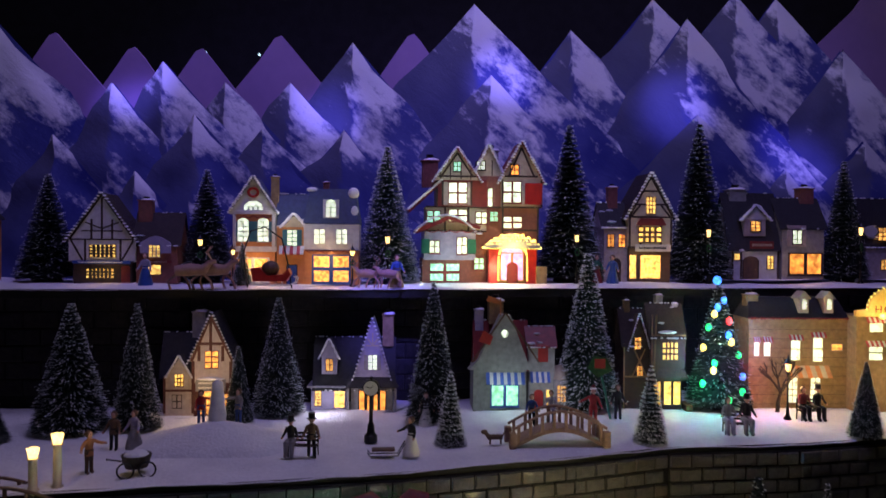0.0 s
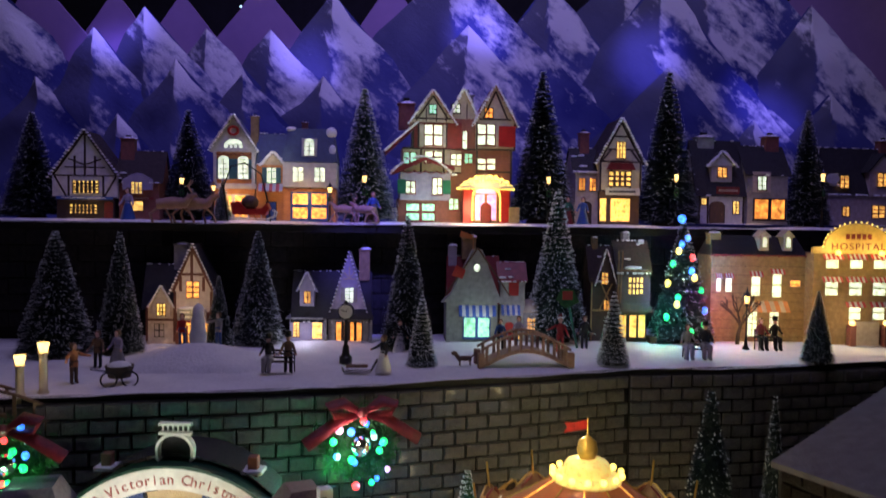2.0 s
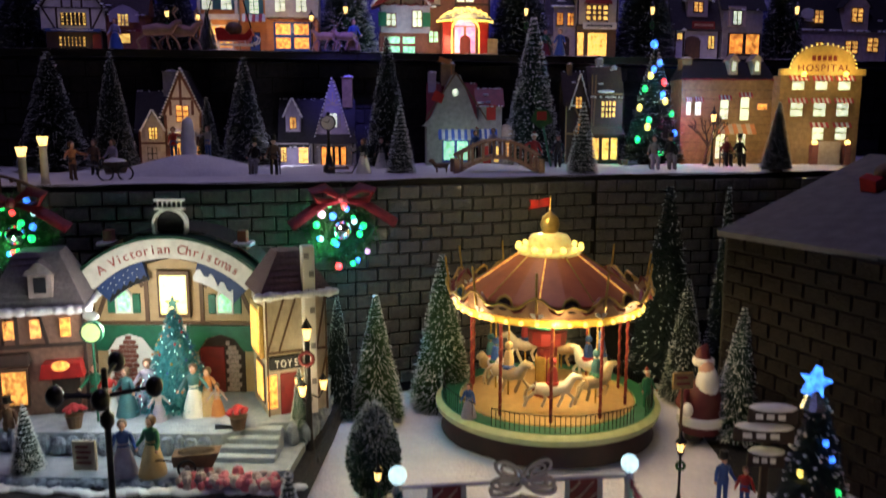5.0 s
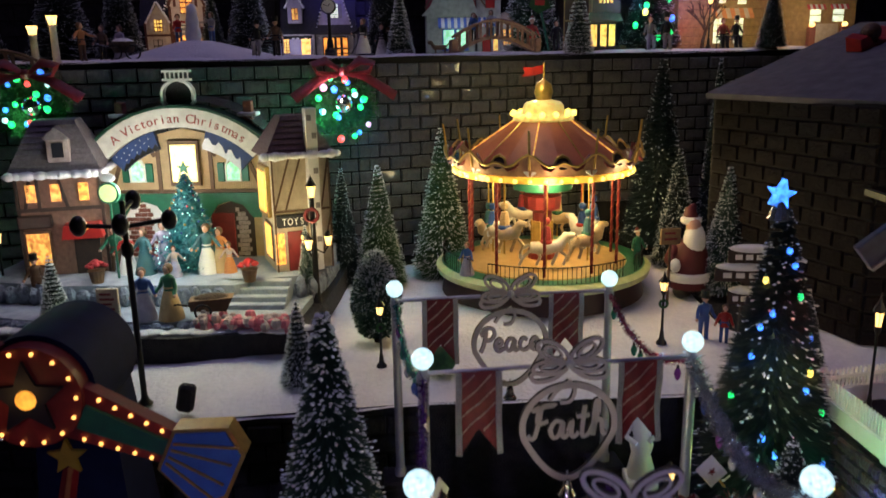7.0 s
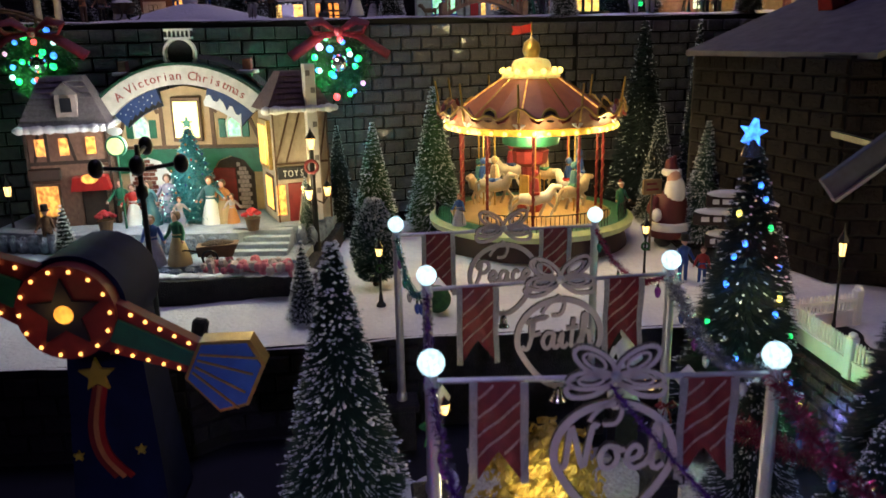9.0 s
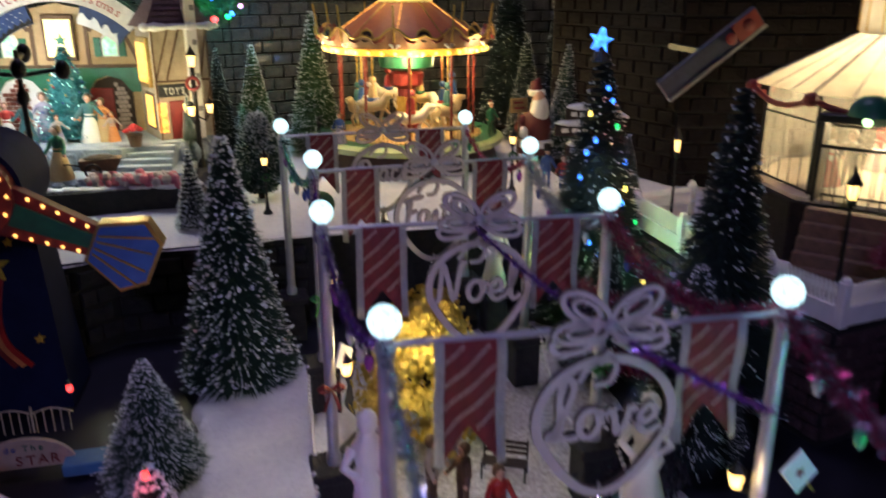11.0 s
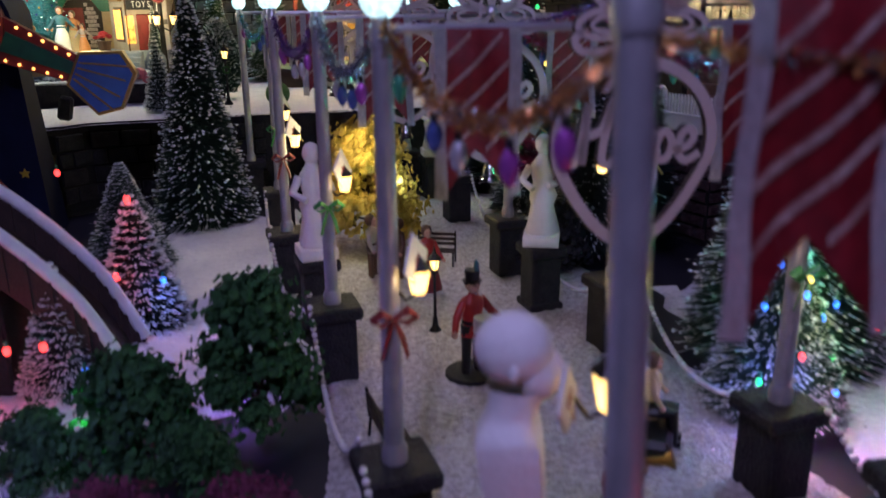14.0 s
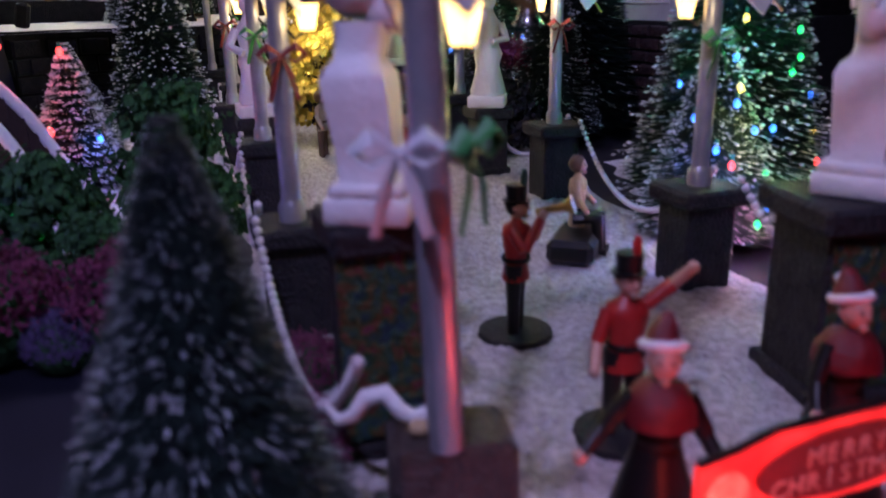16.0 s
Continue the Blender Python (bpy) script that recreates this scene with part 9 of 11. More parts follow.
solid("foil_panel", G().box(-0.0155, 0.0155, -0.0008, 0, -0.003, 0.047), FOIL, pose(0.3580, -0.2153, ZP + 0.010, 0, 0, -3), "crinkled shiny foil on a pedestal front", "foil panel")
statue(0.3600, -0.1980, ZP + 0.069, -50, 0.074, "bust", "white plaster bust on a wide stone pedestal")
for x, y, rz in ((0.151, 0.168, 10), (0.323, 0.165, -20), (0.305, 0.560, 0)):
    pedestal(x, y, 0.024, 0.052)
    statue(x, y, ZP + 0.052, rz, 0.086, "figure", "white plaster figure on a dark pedestal")
PIERST = mat("glittery_brown_stone", (0.085, 0.060, 0.050), (0.020, 0.014, 0.014), 260, 0.4, 1.0, bscale=600, spec=0.8)
# worn pier at the near post with a shell and pebbles
solid("pier", G().box(-0.0150, 0.0150, -0.0112, 0.0112, 0, 0.0345, 0.0022), PIERST, pose(0.2105, -0.2580, ZP, 0, 0, -2), "low rough stone pier at a lamp post", "pier")
solid("horn_shell", G().tube([(-0.020, 0, 0.005), (-0.0165, -0.001, 0.0015), (-0.0125, -0.001, 0.003), (-0.0095, 0, 0.0075), (-0.005, 0.001, 0.0085), (-0.001, 0, 0.0045), (0.002, 0, 0.003), (0.005, 0.0, 0.0045), (0.008, 0, 0.002)], [0.0008, 0.0015, 0.0019, 0.0022, 0.0023, 0.0022, 0.0020, 0.0018, 0.0012], 10), WHITEP, pose(0.2000, -0.2560, ZP + 0.0345, 0, 0, -20), "curled white shell on the stone pier", "shell", smooth=70)
for k, (dx, dy) in enumerate(((0.003, -0.008), (-0.001, -0.009), (-0.003, -0.0105))):
    solid("pebble", G().ball((0, 0, 0.0018), 0.0026, 9, 7, (1.2, 1, 0.75)), (CREAM, GREYST, OCHRE)[k], pose(0.2060 + dx, -0.2490 + dy, ZP + 0.0345), "small pale pebble on the stone pier", "pebble", "pebbles", smooth=80)

# cards, bows and lanterns on the posts
def star_card(x, y, z, rz, s=0.026, roll=38):
    t = thing("star_card", x, y, z, rz, "white hanging card with a red star", "card", "star cards")
    m = Matrix.Rotation(radians(roll), 4, "Y")
    part("card", G().box(-s * 0.48, s * 0.48, -0.0006, 0.0006, -s * 0.62, s * 0.62, 0.0004).moved(m), WHITEP, t)
    part("star", G().prism([(s * 0.20 * (1 if i % 2 == 0 else 0.4) * math.sin(math.pi * i / 5), s * 0.20 * (1 if i % 2 == 0 else 0.4) * math.cos(math.pi * i / 5)) for i in range(10)][::-1], -0.0012, -0.0006).moved(m), DKRED, t, "red star")
    part("stick", G().cyl((0, 0, -s * 0.62), (0, 0, -s * 1.1), 0.0008, None, 6).moved(m), GOLD, t)


def post_bow(x, y, z, rz, m, label):
    t = thing("ribbon_bow", x, y, z, rz, label, "bow", "ribbon bows", s=0.75)
    for e in (-1, 1):
        part("loop", G().tube([(0, -0.005, 0), (e * 0.007, -0.008, 0.005), (e * 0.012, -0.007, 0.001), (e * 0.007, -0.006, -0.003), (0, -0.005, 0)], [0.001, 0.0026, 0.0030, 0.0024, 0.001], 7, flat=0.3), m, t, smooth=60)
        part("tail", G().tube([(0, -0.005, 0), (e * 0.004, -0.007, -0.010), (e * 0.007, -0.006, -0.022)], [0.0010, 0.0026, 0.0020], 7, flat=0.25), m, t, smooth=60)


RIBW = mat("white_ribbon", (0.70, 0.72, 0.74), None, 120, 0.4)
RIBG = mat("green_ribbon", (0.05, 0.26, 0.07), None, 120, 0.4)
star_card(0.2030, -0.3070, 0.2670, 10, 0.0150, -50)
star_card(0.2050, -0.2300, 0.2600, 60, 0.0140, -45)
post_bow(0.1990, -0.2720, 0.2305, -10, RIBW, "white ribbon bow tied to a lamp post")
post_bow(0.2090, -0.2740, 0.2310, 50, RIBG, "green ribbon bow tied to a lamp post")
for k in range(1, 5):
    for side in (0, 1):
        x, y = ROWS[k][side]
        post_bow(x, y - 0.002, 0.238, 10, RIBG if (k + side) % 2 else REDCLOTH, "small ribbon bow tied to a lamp post")
        star_card(x + (0.010 if side == 0 else 0.018), y - 0.004, 0.260, 62 if side == 0 else 14, 0.017, -40 if k % 2 else -55)


def wall_lantern(x, y, z, rz, s=1.0):
    t = thing("hanging_lantern", x, y, z, rz, "small black lantern with glowing warm glass on a post", "lantern", "post lanterns", s=s)
    part("arm", G().tube([(0, 0, 0.004), (0.006, -0.002, -0.003), (0.011, -0.003, 0.0)], 0.0008, 6), BLACK, t)
    part("glass", G().lathe([(0, 0), (0.0028, 0), (0.0048, 0.0095), (0, 0.0095)], 6, (0.011, -0.003, 0)), G_LAMP, t, "glowing glass")
    part("cap", G().lathe([(0.0056, 0.0095), (0.001, 0.0145), (0, 0.0165)], 6, (0.011, -0.003, 0)), BLACK, t)


for k in (1, 2, 3, 4):
    wall_lantern(ROWS[k][0][0], ROWS[k][0][1], 0.247, 0)
    wall_lantern(ROWS[k][1][0], ROWS[k][1][1], 0.247, 165)
wall_lantern(0.213, -0.205, 0.246, -20, 1.2)
street_lamp(0.233, 0.130, ZP, 0.78, False)
street_lamp(0.196, 0.460, ZP, 0.85, False)
for x, y, z, e in ((0.233, 0.118, 0.180, 0.020), (0.20, 0.445, 0.19, 0.02), (0.240, -0.215, 0.252, 0.014), (0.345, -0.115, 0.250, 0.008), (0.196, -0.125, 0.250, 0.016), (0.178, 0.060, 0.252, 0.020), (0.335, 0.070, 0.252, 0.020), (0.15, 0.235, 0.252, 0.020)):
    lamp("lantern_light", "POINT", (x, y, z), e, (1.0, 0.74, 0.38), 0.005)

# figurines of the plaza
def drum(g, s):
    g.cyl((0, -0.20 * s, 0.50 * s), (0, -0.20 * s, 0.64 * s), 0.11 * s, None, 12)


def horn(g, s):
    g.slot = 7
    g.tube([(0.05 * s, -0.12 * s, 0.86 * s), (0.05 * s, -0.30 * s, 0.90 * s), (0.05 * s, -0.36 * s, 0.92 * s)], [0.02 * s, 0.03 * s, 0.07 * s], 8)


figurine(0.244, 0.055, ZP + 0.001, 25, 0.068, RED, BLACK, "plume", "red coated drummer figurine on a round base", plume=TEAL, base=STONE, extra=drum, arm=(35, 35))
figurine(0.261, -0.137, ZP + 0.001, 62, 0.060, RED, BLACK, "plume", "red coated bugler figurine on a round base", plume=TEAL, base=STONE, extra=horn, front=True)
figurine(0.272, -0.219, ZP + 0.001, 6, 0.058, RED, BLACK, "plume", "red coated band leader figurine with a raised arm", base=STONE, arm=(24, 128), bare=True)
figurine(0.200, 0.262, ZP + 0.001, 60, 0.056, CREAM, BROWN, None, "figurine in a cream shirt and brown trousers")
figurine(0.222, 0.252, ZP + 0.001, -60, 0.054, BROWN, BROWN, None, "figurine in brown embracing another")
figurine(0.242, 0.22, ZP + 0.001, 10, 0.055, RED, DKRED, None, "figurine in a long red robe", skirt=True)
figurine(0.320, -0.045, ZP + 0.004, 60, 0.050, OCHRE, BLACK, None, "seated figurine in ochre on a dark sled", "sit")
solid("dark_sled", G().box(-0.02, 0.02, -0.012, 0.012, 0.0, 0.013, 0.003), BLACK, pose(0.318, -0.05, ZP + 0.002, 0, 0, 60), "low dark sled on the gravel snow", "sled")
figurine(0.2575, -0.272, ZP + 0.001, -16, 0.059, BLACK, BLACK, "santa", "carol singer figurine in red cape and cap", skirt=True, cape=True, arm=(40, 25))
figurine(0.318, -0.256, ZP + 0.001, 6, 0.059, BLACK, BLACK, "santa", "carol singer figurine with a red cap", skirt=True, cape=True, arm=(25, 40))
t = thing("greeting_banner", 0.297, -0.284, ZP + 0.001, 10, "red lit greeting sign with pale letters held by figurines", "sign")
board = [(-0.040, 0.022), (-0.034, 0.020), (0.034, 0.020), (0.040, 0.022), (0.040, 0.037), (0.030, 0.0385), (0.020, 0.041), (-0.020, 0.041), (-0.030, 0.0385), (-0.040, 0.037)]
part("board", G().prism(board, -0.0012, 0.0012), glow("red_lit_acrylic", (1.0, 0.03, 0.03), 0.55, 0.6, 90), t, "glowing red acrylic board")
part("oval", G().cyl((0, -0.0020, 0), (0, -0.0012, 0), 0.0085, None, 28).moved(Matrix.Translation((0, 0, 0.0305)) @ Matrix.Diagonal((3.0, 1, 1, 1))), DKRED, t, "dark red oval panel")
for zz, tx in ((0.0312, "MERRY"), (0.0248, "CHRISTMAS")):
    letters(tx, 0.0066, mat("pale_red_letters", (0.62, 0.30, 0.24), None, 110, 0.5), t, lambda k, n: Matrix.Translation(((k - (n - 1) / 2) * 0.0048, -0.0022, zz)), 0.0002, "pale letters")
for e in (-0.033, 0.033):
    part("rosette", G().cyl((e, -0.0026, 0.0295), (e, -0.0012, 0.0295), 0.0052, None, 14), glow("red_rosette", (1.0, 0.10, 0.08), 1.0, 0.5, 300), t, "glowing red rosette")
    part("leg", G().cyl((e, 0, 0), (e, 0, 0.022), 0.0016, None, 8), DKRED, t)
part("rim", G().tube([(-0.040, 0, 0.0375), (-0.030, 0, 0.0390), (-0.020, 0, 0.0416), (0.020, 0, 0.0416), (0.030, 0, 0.0390), (0.040, 0, 0.0375)], 0.0011, 6), BLACK, t)
lamp("sign_glow", "POINT", (0.262, -0.322, ZP + 0.030), 0.042, (1.0, 0.07, 0.05), 0.008)
lamp("sign_glow", "POINT", (0.330, -0.318, ZP + 0.034), 0.020, (1.0, 0.07, 0.05), 0.008)
bench(0.178, -0.025, ZP, 100, 0.9)
bench(0.262, 0.29, ZP, -20, 0.9)

# bushes: sponge crowns on twigs
def bush(x, y, z, r, m, label, seed, tall=1.0, name="sponge_bush"):
    t = thing(name, x, y, z, 0, label, "bush", "sponge bushes")
    rr = random.Random(seed)
    stem = G()
    crown = G()
    count = 15 if tall < 1.2 else 22
    stem.tube([(0, 0, 0), (r * 0.03, 0, r * tall * 0.5), (0, r * 0.03, r * tall), (0, 0, r * tall * 1.5)], [0.0024, 0.0018, 0.0013, 0.0008], 7)
    for k in range(count):
        a = k * 2.4 + rr.uniform(-0.4, 0.4)
        f = (k + 0.5) / count
        hh = (0.22 + 1.45 * f) * r * tall
        out = r * (0.80 - 0.62 * f ** 2) * rr.uniform(0.75, 1.0)
        q = (out * math.cos(a), out * math.sin(a), hh)
        stem.tube([(0, 0, hh * 0.72), (q[0] * 0.5, q[1] * 0.5, hh * 0.88), q], [0.0012, 0.0010, 0.0007], 6)
        for c in range(150):
            d = Vector((rr.gauss(0, 1), rr.gauss(0, 1), rr.gauss(0, 0.55)))
            p = Vector(q) + d * r * 0.19
            n = (d + Vector((rr.gauss(0, 1), rr.gauss(0, 1), rr.gauss(0, 1) + 0.6)) * 0.7).normalized()
            u = n.orthogonal().normalized() * r * rr.uniform(0.05, 0.10)
            w = n.cross(u)
            crown.add([p - u, p - u * 0.3 - w * 0.8 + n * r * 0.03, p + u * 0.8 - w * 0.5, p + u * 1.1 + w * 0.4 + n * r * 0.04, p + w, p - u * 0.7 + w * 0.6 + n * r * 0.03], [(0, 1, 2), (0, 2, 3), (0, 3, 4), (0, 4, 5)])
    part("stem", stem, BARK, t)
    part("foliage", crown, m, t)


bush(0.051, -0.012, ZP, 0.034, LEAF, "dark green sponge bush on thin twigs", 1)
bush(0.113, 0.015, ZP, 0.033, LEAF, "dark green sponge tree on thin twigs", 2, 1.6)
bush(0.085, -0.045, ZP, 0.022, LEAF, "low dark green sponge bush", 3)
bush(0.005, -0.02, ZP, 0.022, LEAF, "low dark green sponge bush on snow", 8)


def flower_ball(x, y, z, r, m, label, seed):
    t = thing("flower_bush", x, y, z, 0, label, "flower bush", "magenta flower bushes")
    rr = random.Random(seed)
    g = G()
    for k in range(900):
        d = Vector((rr.gauss(0, 1), rr.gauss(0, 1), abs(rr.gauss(0, 1)))).normalized()
        p = d * r * (rr.uniform(0.80, 1.08) + 0.24 * noise.noise(d * 4 + Vector((seed, 0, 0))))
        for q in range(3):
            n = (d + Vector((rr.gauss(0, 1), rr.gauss(0, 1), rr.gauss(0, 1))) * 0.6).normalized()
            u = n.orthogonal().normalized() * r * rr.uniform(0.03, 0.06)
            w = n.cross(u)
            e = p + Vector((rr.gauss(0, 1), rr.gauss(0, 1), rr.gauss(0, 1))) * r * 0.06
            g.add([e - u, e - w * 0.9 + n * r * 0.03, e + u, e + w * 0.9 + n * r * 0.03], [(0, 1, 2), (0, 2, 3)])
    part("blossom", g, m, t)
    part("core", G().ball((0, 0, 0), r * 0.84, 12, 8, (1, 1, 0.95)), LEAF, t)


flower_ball(0.054, -0.106, ZP + 0.016, 0.027, PURPLE, "round bush of magenta flowers", 1)
flower_ball(0.112, -0.111, ZP + 0.016, 0.026, PURPLE, "round bush of deep pink flowers", 2)
flower_ball(0.176, -0.160, ZP + 0.004, 0.014, PURPLE, "small bush of pink flowers", 3)
flower_ball(0.083, -0.120, ZP + 0.006, 0.014, mat("violet_flowers", (0.13, 0.09, 0.22), (0.05, 0.035, 0.10), 260, 0.8), "small bush of violet flowers", 4)
flower_ball(0.166, -0.215, ZP + 0.004, 0.020, PURPLE, "small bush of red and pink flowers", 5)
GOLDLEAF = mat("golden_leaves", (0.55, 0.42, 0.08), (0.40, 0.26, 0.04), 260, 0.6, emit=(1.0, 0.7, 0.2), power=0.0)
bush(0.205, 0.360, ZP, 0.050, GOLDLEAF, "shrub of golden leaves lit by a lamp", 5, 1.45, "golden_shrub")
lamp("shrub_light", "POINT", (0.190, 0.298, 0.235), 0.20, (1.0, 0.85, 0.45), 0.008)
lamp("shrub_light", "POINT", (0.235, 0.310, 0.200), 0.03, (0.75, 1.0, 0.95), 0.006)
bush(0.355, 0.255, ZP, 0.038, mat("black_feather", (0.012, 0.012, 0.016), None, 200, 0.7), "black feathery plant beside the walk", 6, 0.9)

# coloured bulbs on the small firs at the left
for x, y, z, c in ((0.022, 0.173, 0.226, G_RED), (0.010, 0.165, 0.172, G_RED), (0.040, 0.172, 0.165, G_BLUE), (-0.030, 0.06, 0.165, G_RED), (0.012, 0.055, 0.150, G_BLUE), (-0.055, 0.29, 0.225, G_RED), (0.022, 0.03, 0.150, G_GREEN), (-0.005, 0.045, 0.172, G_RED)):
    b = thing("light_bulb", x, y, z, 0, "tiny coloured bulb of a light string", "light bulb", "coloured bulbs")
    part("bulb", G().ball((0, 0, 0), 0.0024, 8, 6, (1, 1, 1.3)), c, b)
    part("socket", G().cyl((0, 0, 0.0022), (0, 0, 0.006), 0.0012, None, 6), GREENP, b)
for x, y, z, e, c in ((0.022, 0.155, 0.226, 0.008, (1, 0.1, 0.1)), (0.005, 0.150, 0.175, 0.010, (1, 0.12, 0.12)), (0.045, 0.155, 0.165, 0.006, (0.15, 0.25, 1)), (-0.035, 0.045, 0.168, 0.008, (1, 0.1, 0.15)), (0.03, -0.01, 0.150, 0.008, (0.1, 1, 0.35)), (0.02, -0.07, 0.175, 0.008, (0.25, 0.15, 1.0)), (0.10, 0.05, 0.14, 0.008, (0.3, 0.15, 1.0))):
    lamp("string_light", "POINT", (x, y, z), e * 3, c, 0.004)

# bridge with snowy rails at the left
t = thing("snowy_bridge", 0.0, 0.10, ZP, 0, "dark arched wooden bridge with snow on its rails", "bridge")
for e, dz, r in ((0.035, 0.0, 0.0042), (-0.022, 0.0, 0.0042)):
    arc = [(-0.16, 0.168), (-0.10, 0.150), (-0.054, 0.125), (-0.024, 0.099), (0.004, 0.066), (0.018, 0.041), (0.031, 0.012)]
    pts = smooth_line([Vector((x, e, z + dz)) for x, z in arc], 5)
    part("snow_rail", G().tube(pts, r, 8), SNOWP, t, "white snow along the curved rail", 70)
    g = G()
    vs = []
    for p in pts:
        vs += [(p.x, e - 0.002, p.z), (p.x, e - 0.002, p.z - 0.036), (p.x, e + 0.002, p.z), (p.x, e + 0.002, p.z - 0.036)]
    fs = []
    for i in range(len(pts) - 1):
        o = 4 * i
        fs += [(o, o + 1, o + 5, o + 4), (o + 2, o + 6, o + 7, o + 3), (o + 1, o + 3, o + 7, o + 5)]
    part("side", g.add(vs, fs), TIMBER, t, "dark wooden side")
    for k in range(2, len(pts), 2):
        p = pts[k]
        part("slat", G().box(p.x - 0.0012, p.x + 0.0012, e - 0.0035, e - 0.002, p.z - 0.034, p.z - 0.004), TIMBER, t)
vs, fs = [], []
for p in pts:
    vs += [(p.x, -0.022, p.z - 0.024), (p.x, 0.035, p.z - 0.024)]
part("deck", G().add(vs, [(2 * i, 2 * i + 2, 2 * i + 3, 2 * i + 1) for i in range(len(pts) - 1)]), TIMBER, t)
for x in (-0.11, -0.045):
    part("pier", G().box(x - 0.008, x + 0.008, -0.020, 0.03, 0, 0.075, 0.002), STONE, t)
part("end_post", G().box(0.028, 0.038, -0.028, -0.018, 0, 0.020, 0.002), SNOWP, t)
lp = street_lamp(-0.052, 0.000, ZP, 1.05)
lamp("lantern_light", "POINT", (-0.045, -0.015, ZP + 0.07), 0.006, (1.0, 0.6, 0.2), 0.004)

# the swinging star ride, at rest
t = thing("pendulum_ride", -0.146, 0.415, ZP, 4, "blue and red pendulum ride with amber bulbs and stars", "fairground ride")
part("tower", G().add([(-0.047, 0.03, 0), (0.036, 0.03, 0), (0.036, 0.10, 0), (-0.047, 0.10, 0), (-0.027, 0.03, 0.235), (0.024, 0.03, 0.235), (0.024, 0.07, 0.235), (-0.027, 0.07, 0.235)], [(0, 1, 5, 4), (1, 2, 6, 5), (2, 3, 7, 6), (3, 0, 4, 7), (4, 5, 6, 7)]), NAVY2, t, "dark blue tapering tower")
part("drum", G().cyl((0, -0.02, 0.218), (0, 0.06, 0.218), 0.040, None, 24), NAVY2, t, "dark blue axle drum", 40)
def starpoly(cx, cz, r, k=0.45, rot=0.0):
    return [(cx + r * (1 if i % 2 == 0 else k) * math.sin(rot + math.pi * i / 5), cz + r * (1 if i % 2 == 0 else k) * math.cos(rot + math.pi * i / 5)) for i in range(10)][::-1]


YEL = mat("yellow_star_paint", (0.55, 0.40, 0.05), None, 90, 0.5)
for cx, cz, r in ((-0.010, 0.142, 0.0155), (-0.026, 0.162, 0.005), (0.006, 0.163, 0.004), (-0.035, 0.068, 0.005), (0.018, 0.072, 0.005)):
    part("star", G().prism(starpoly(cx, cz, r), 0.026, 0.0295), YEL, t, "yellow painted star")
for off, m in ((-0.0045, DKRED), (0.0, ORANGE), (0.0045, RED)):
    line = smooth_line([Vector((-0.009 + off * 0.8, 0.132)), Vector((-0.017 + off, 0.095)), Vector((-0.014 + off * 1.1, 0.068)), Vector((0.001 + off * 1.5, 0.046))], 6)
    g = G().bar([tuple(p) for p in line], 0.0046, 0.0024)
    g.v = [(p[0], p[1] + 0.0288, p[2]) for p in g.v]
    part("trail", g, m, t, "painted star trail")
disc = part("disc", G().cyl((0, -0.034, 0.218), (0, -0.020, 0.218), 0.036, None, 32), DKRED, t, "dark red disc", 40)
part("star_face", G().prism(starpoly(0, 0.218, 0.027), -0.037, -0.034), NAVY, disc, "dark blue star")
part("hub_lamp", G().ball((0, -0.037, 0.218), 0.0070, 14, 10, (1, 0.5, 1)), glow("orange_lamp", (1.0, 0.42, 0.05), 1.4, 0.3), disc, "glowing amber lamp")
for k in range(14):
    a = 2 * math.pi * k / 14
    part("bulb", G().ball((0.0325 * math.cos(a), -0.0355, 0.218 + 0.0325 * math.sin(a)), 0.0015, 7, 5), G_AMBER, disc, "glowing amber bulb")
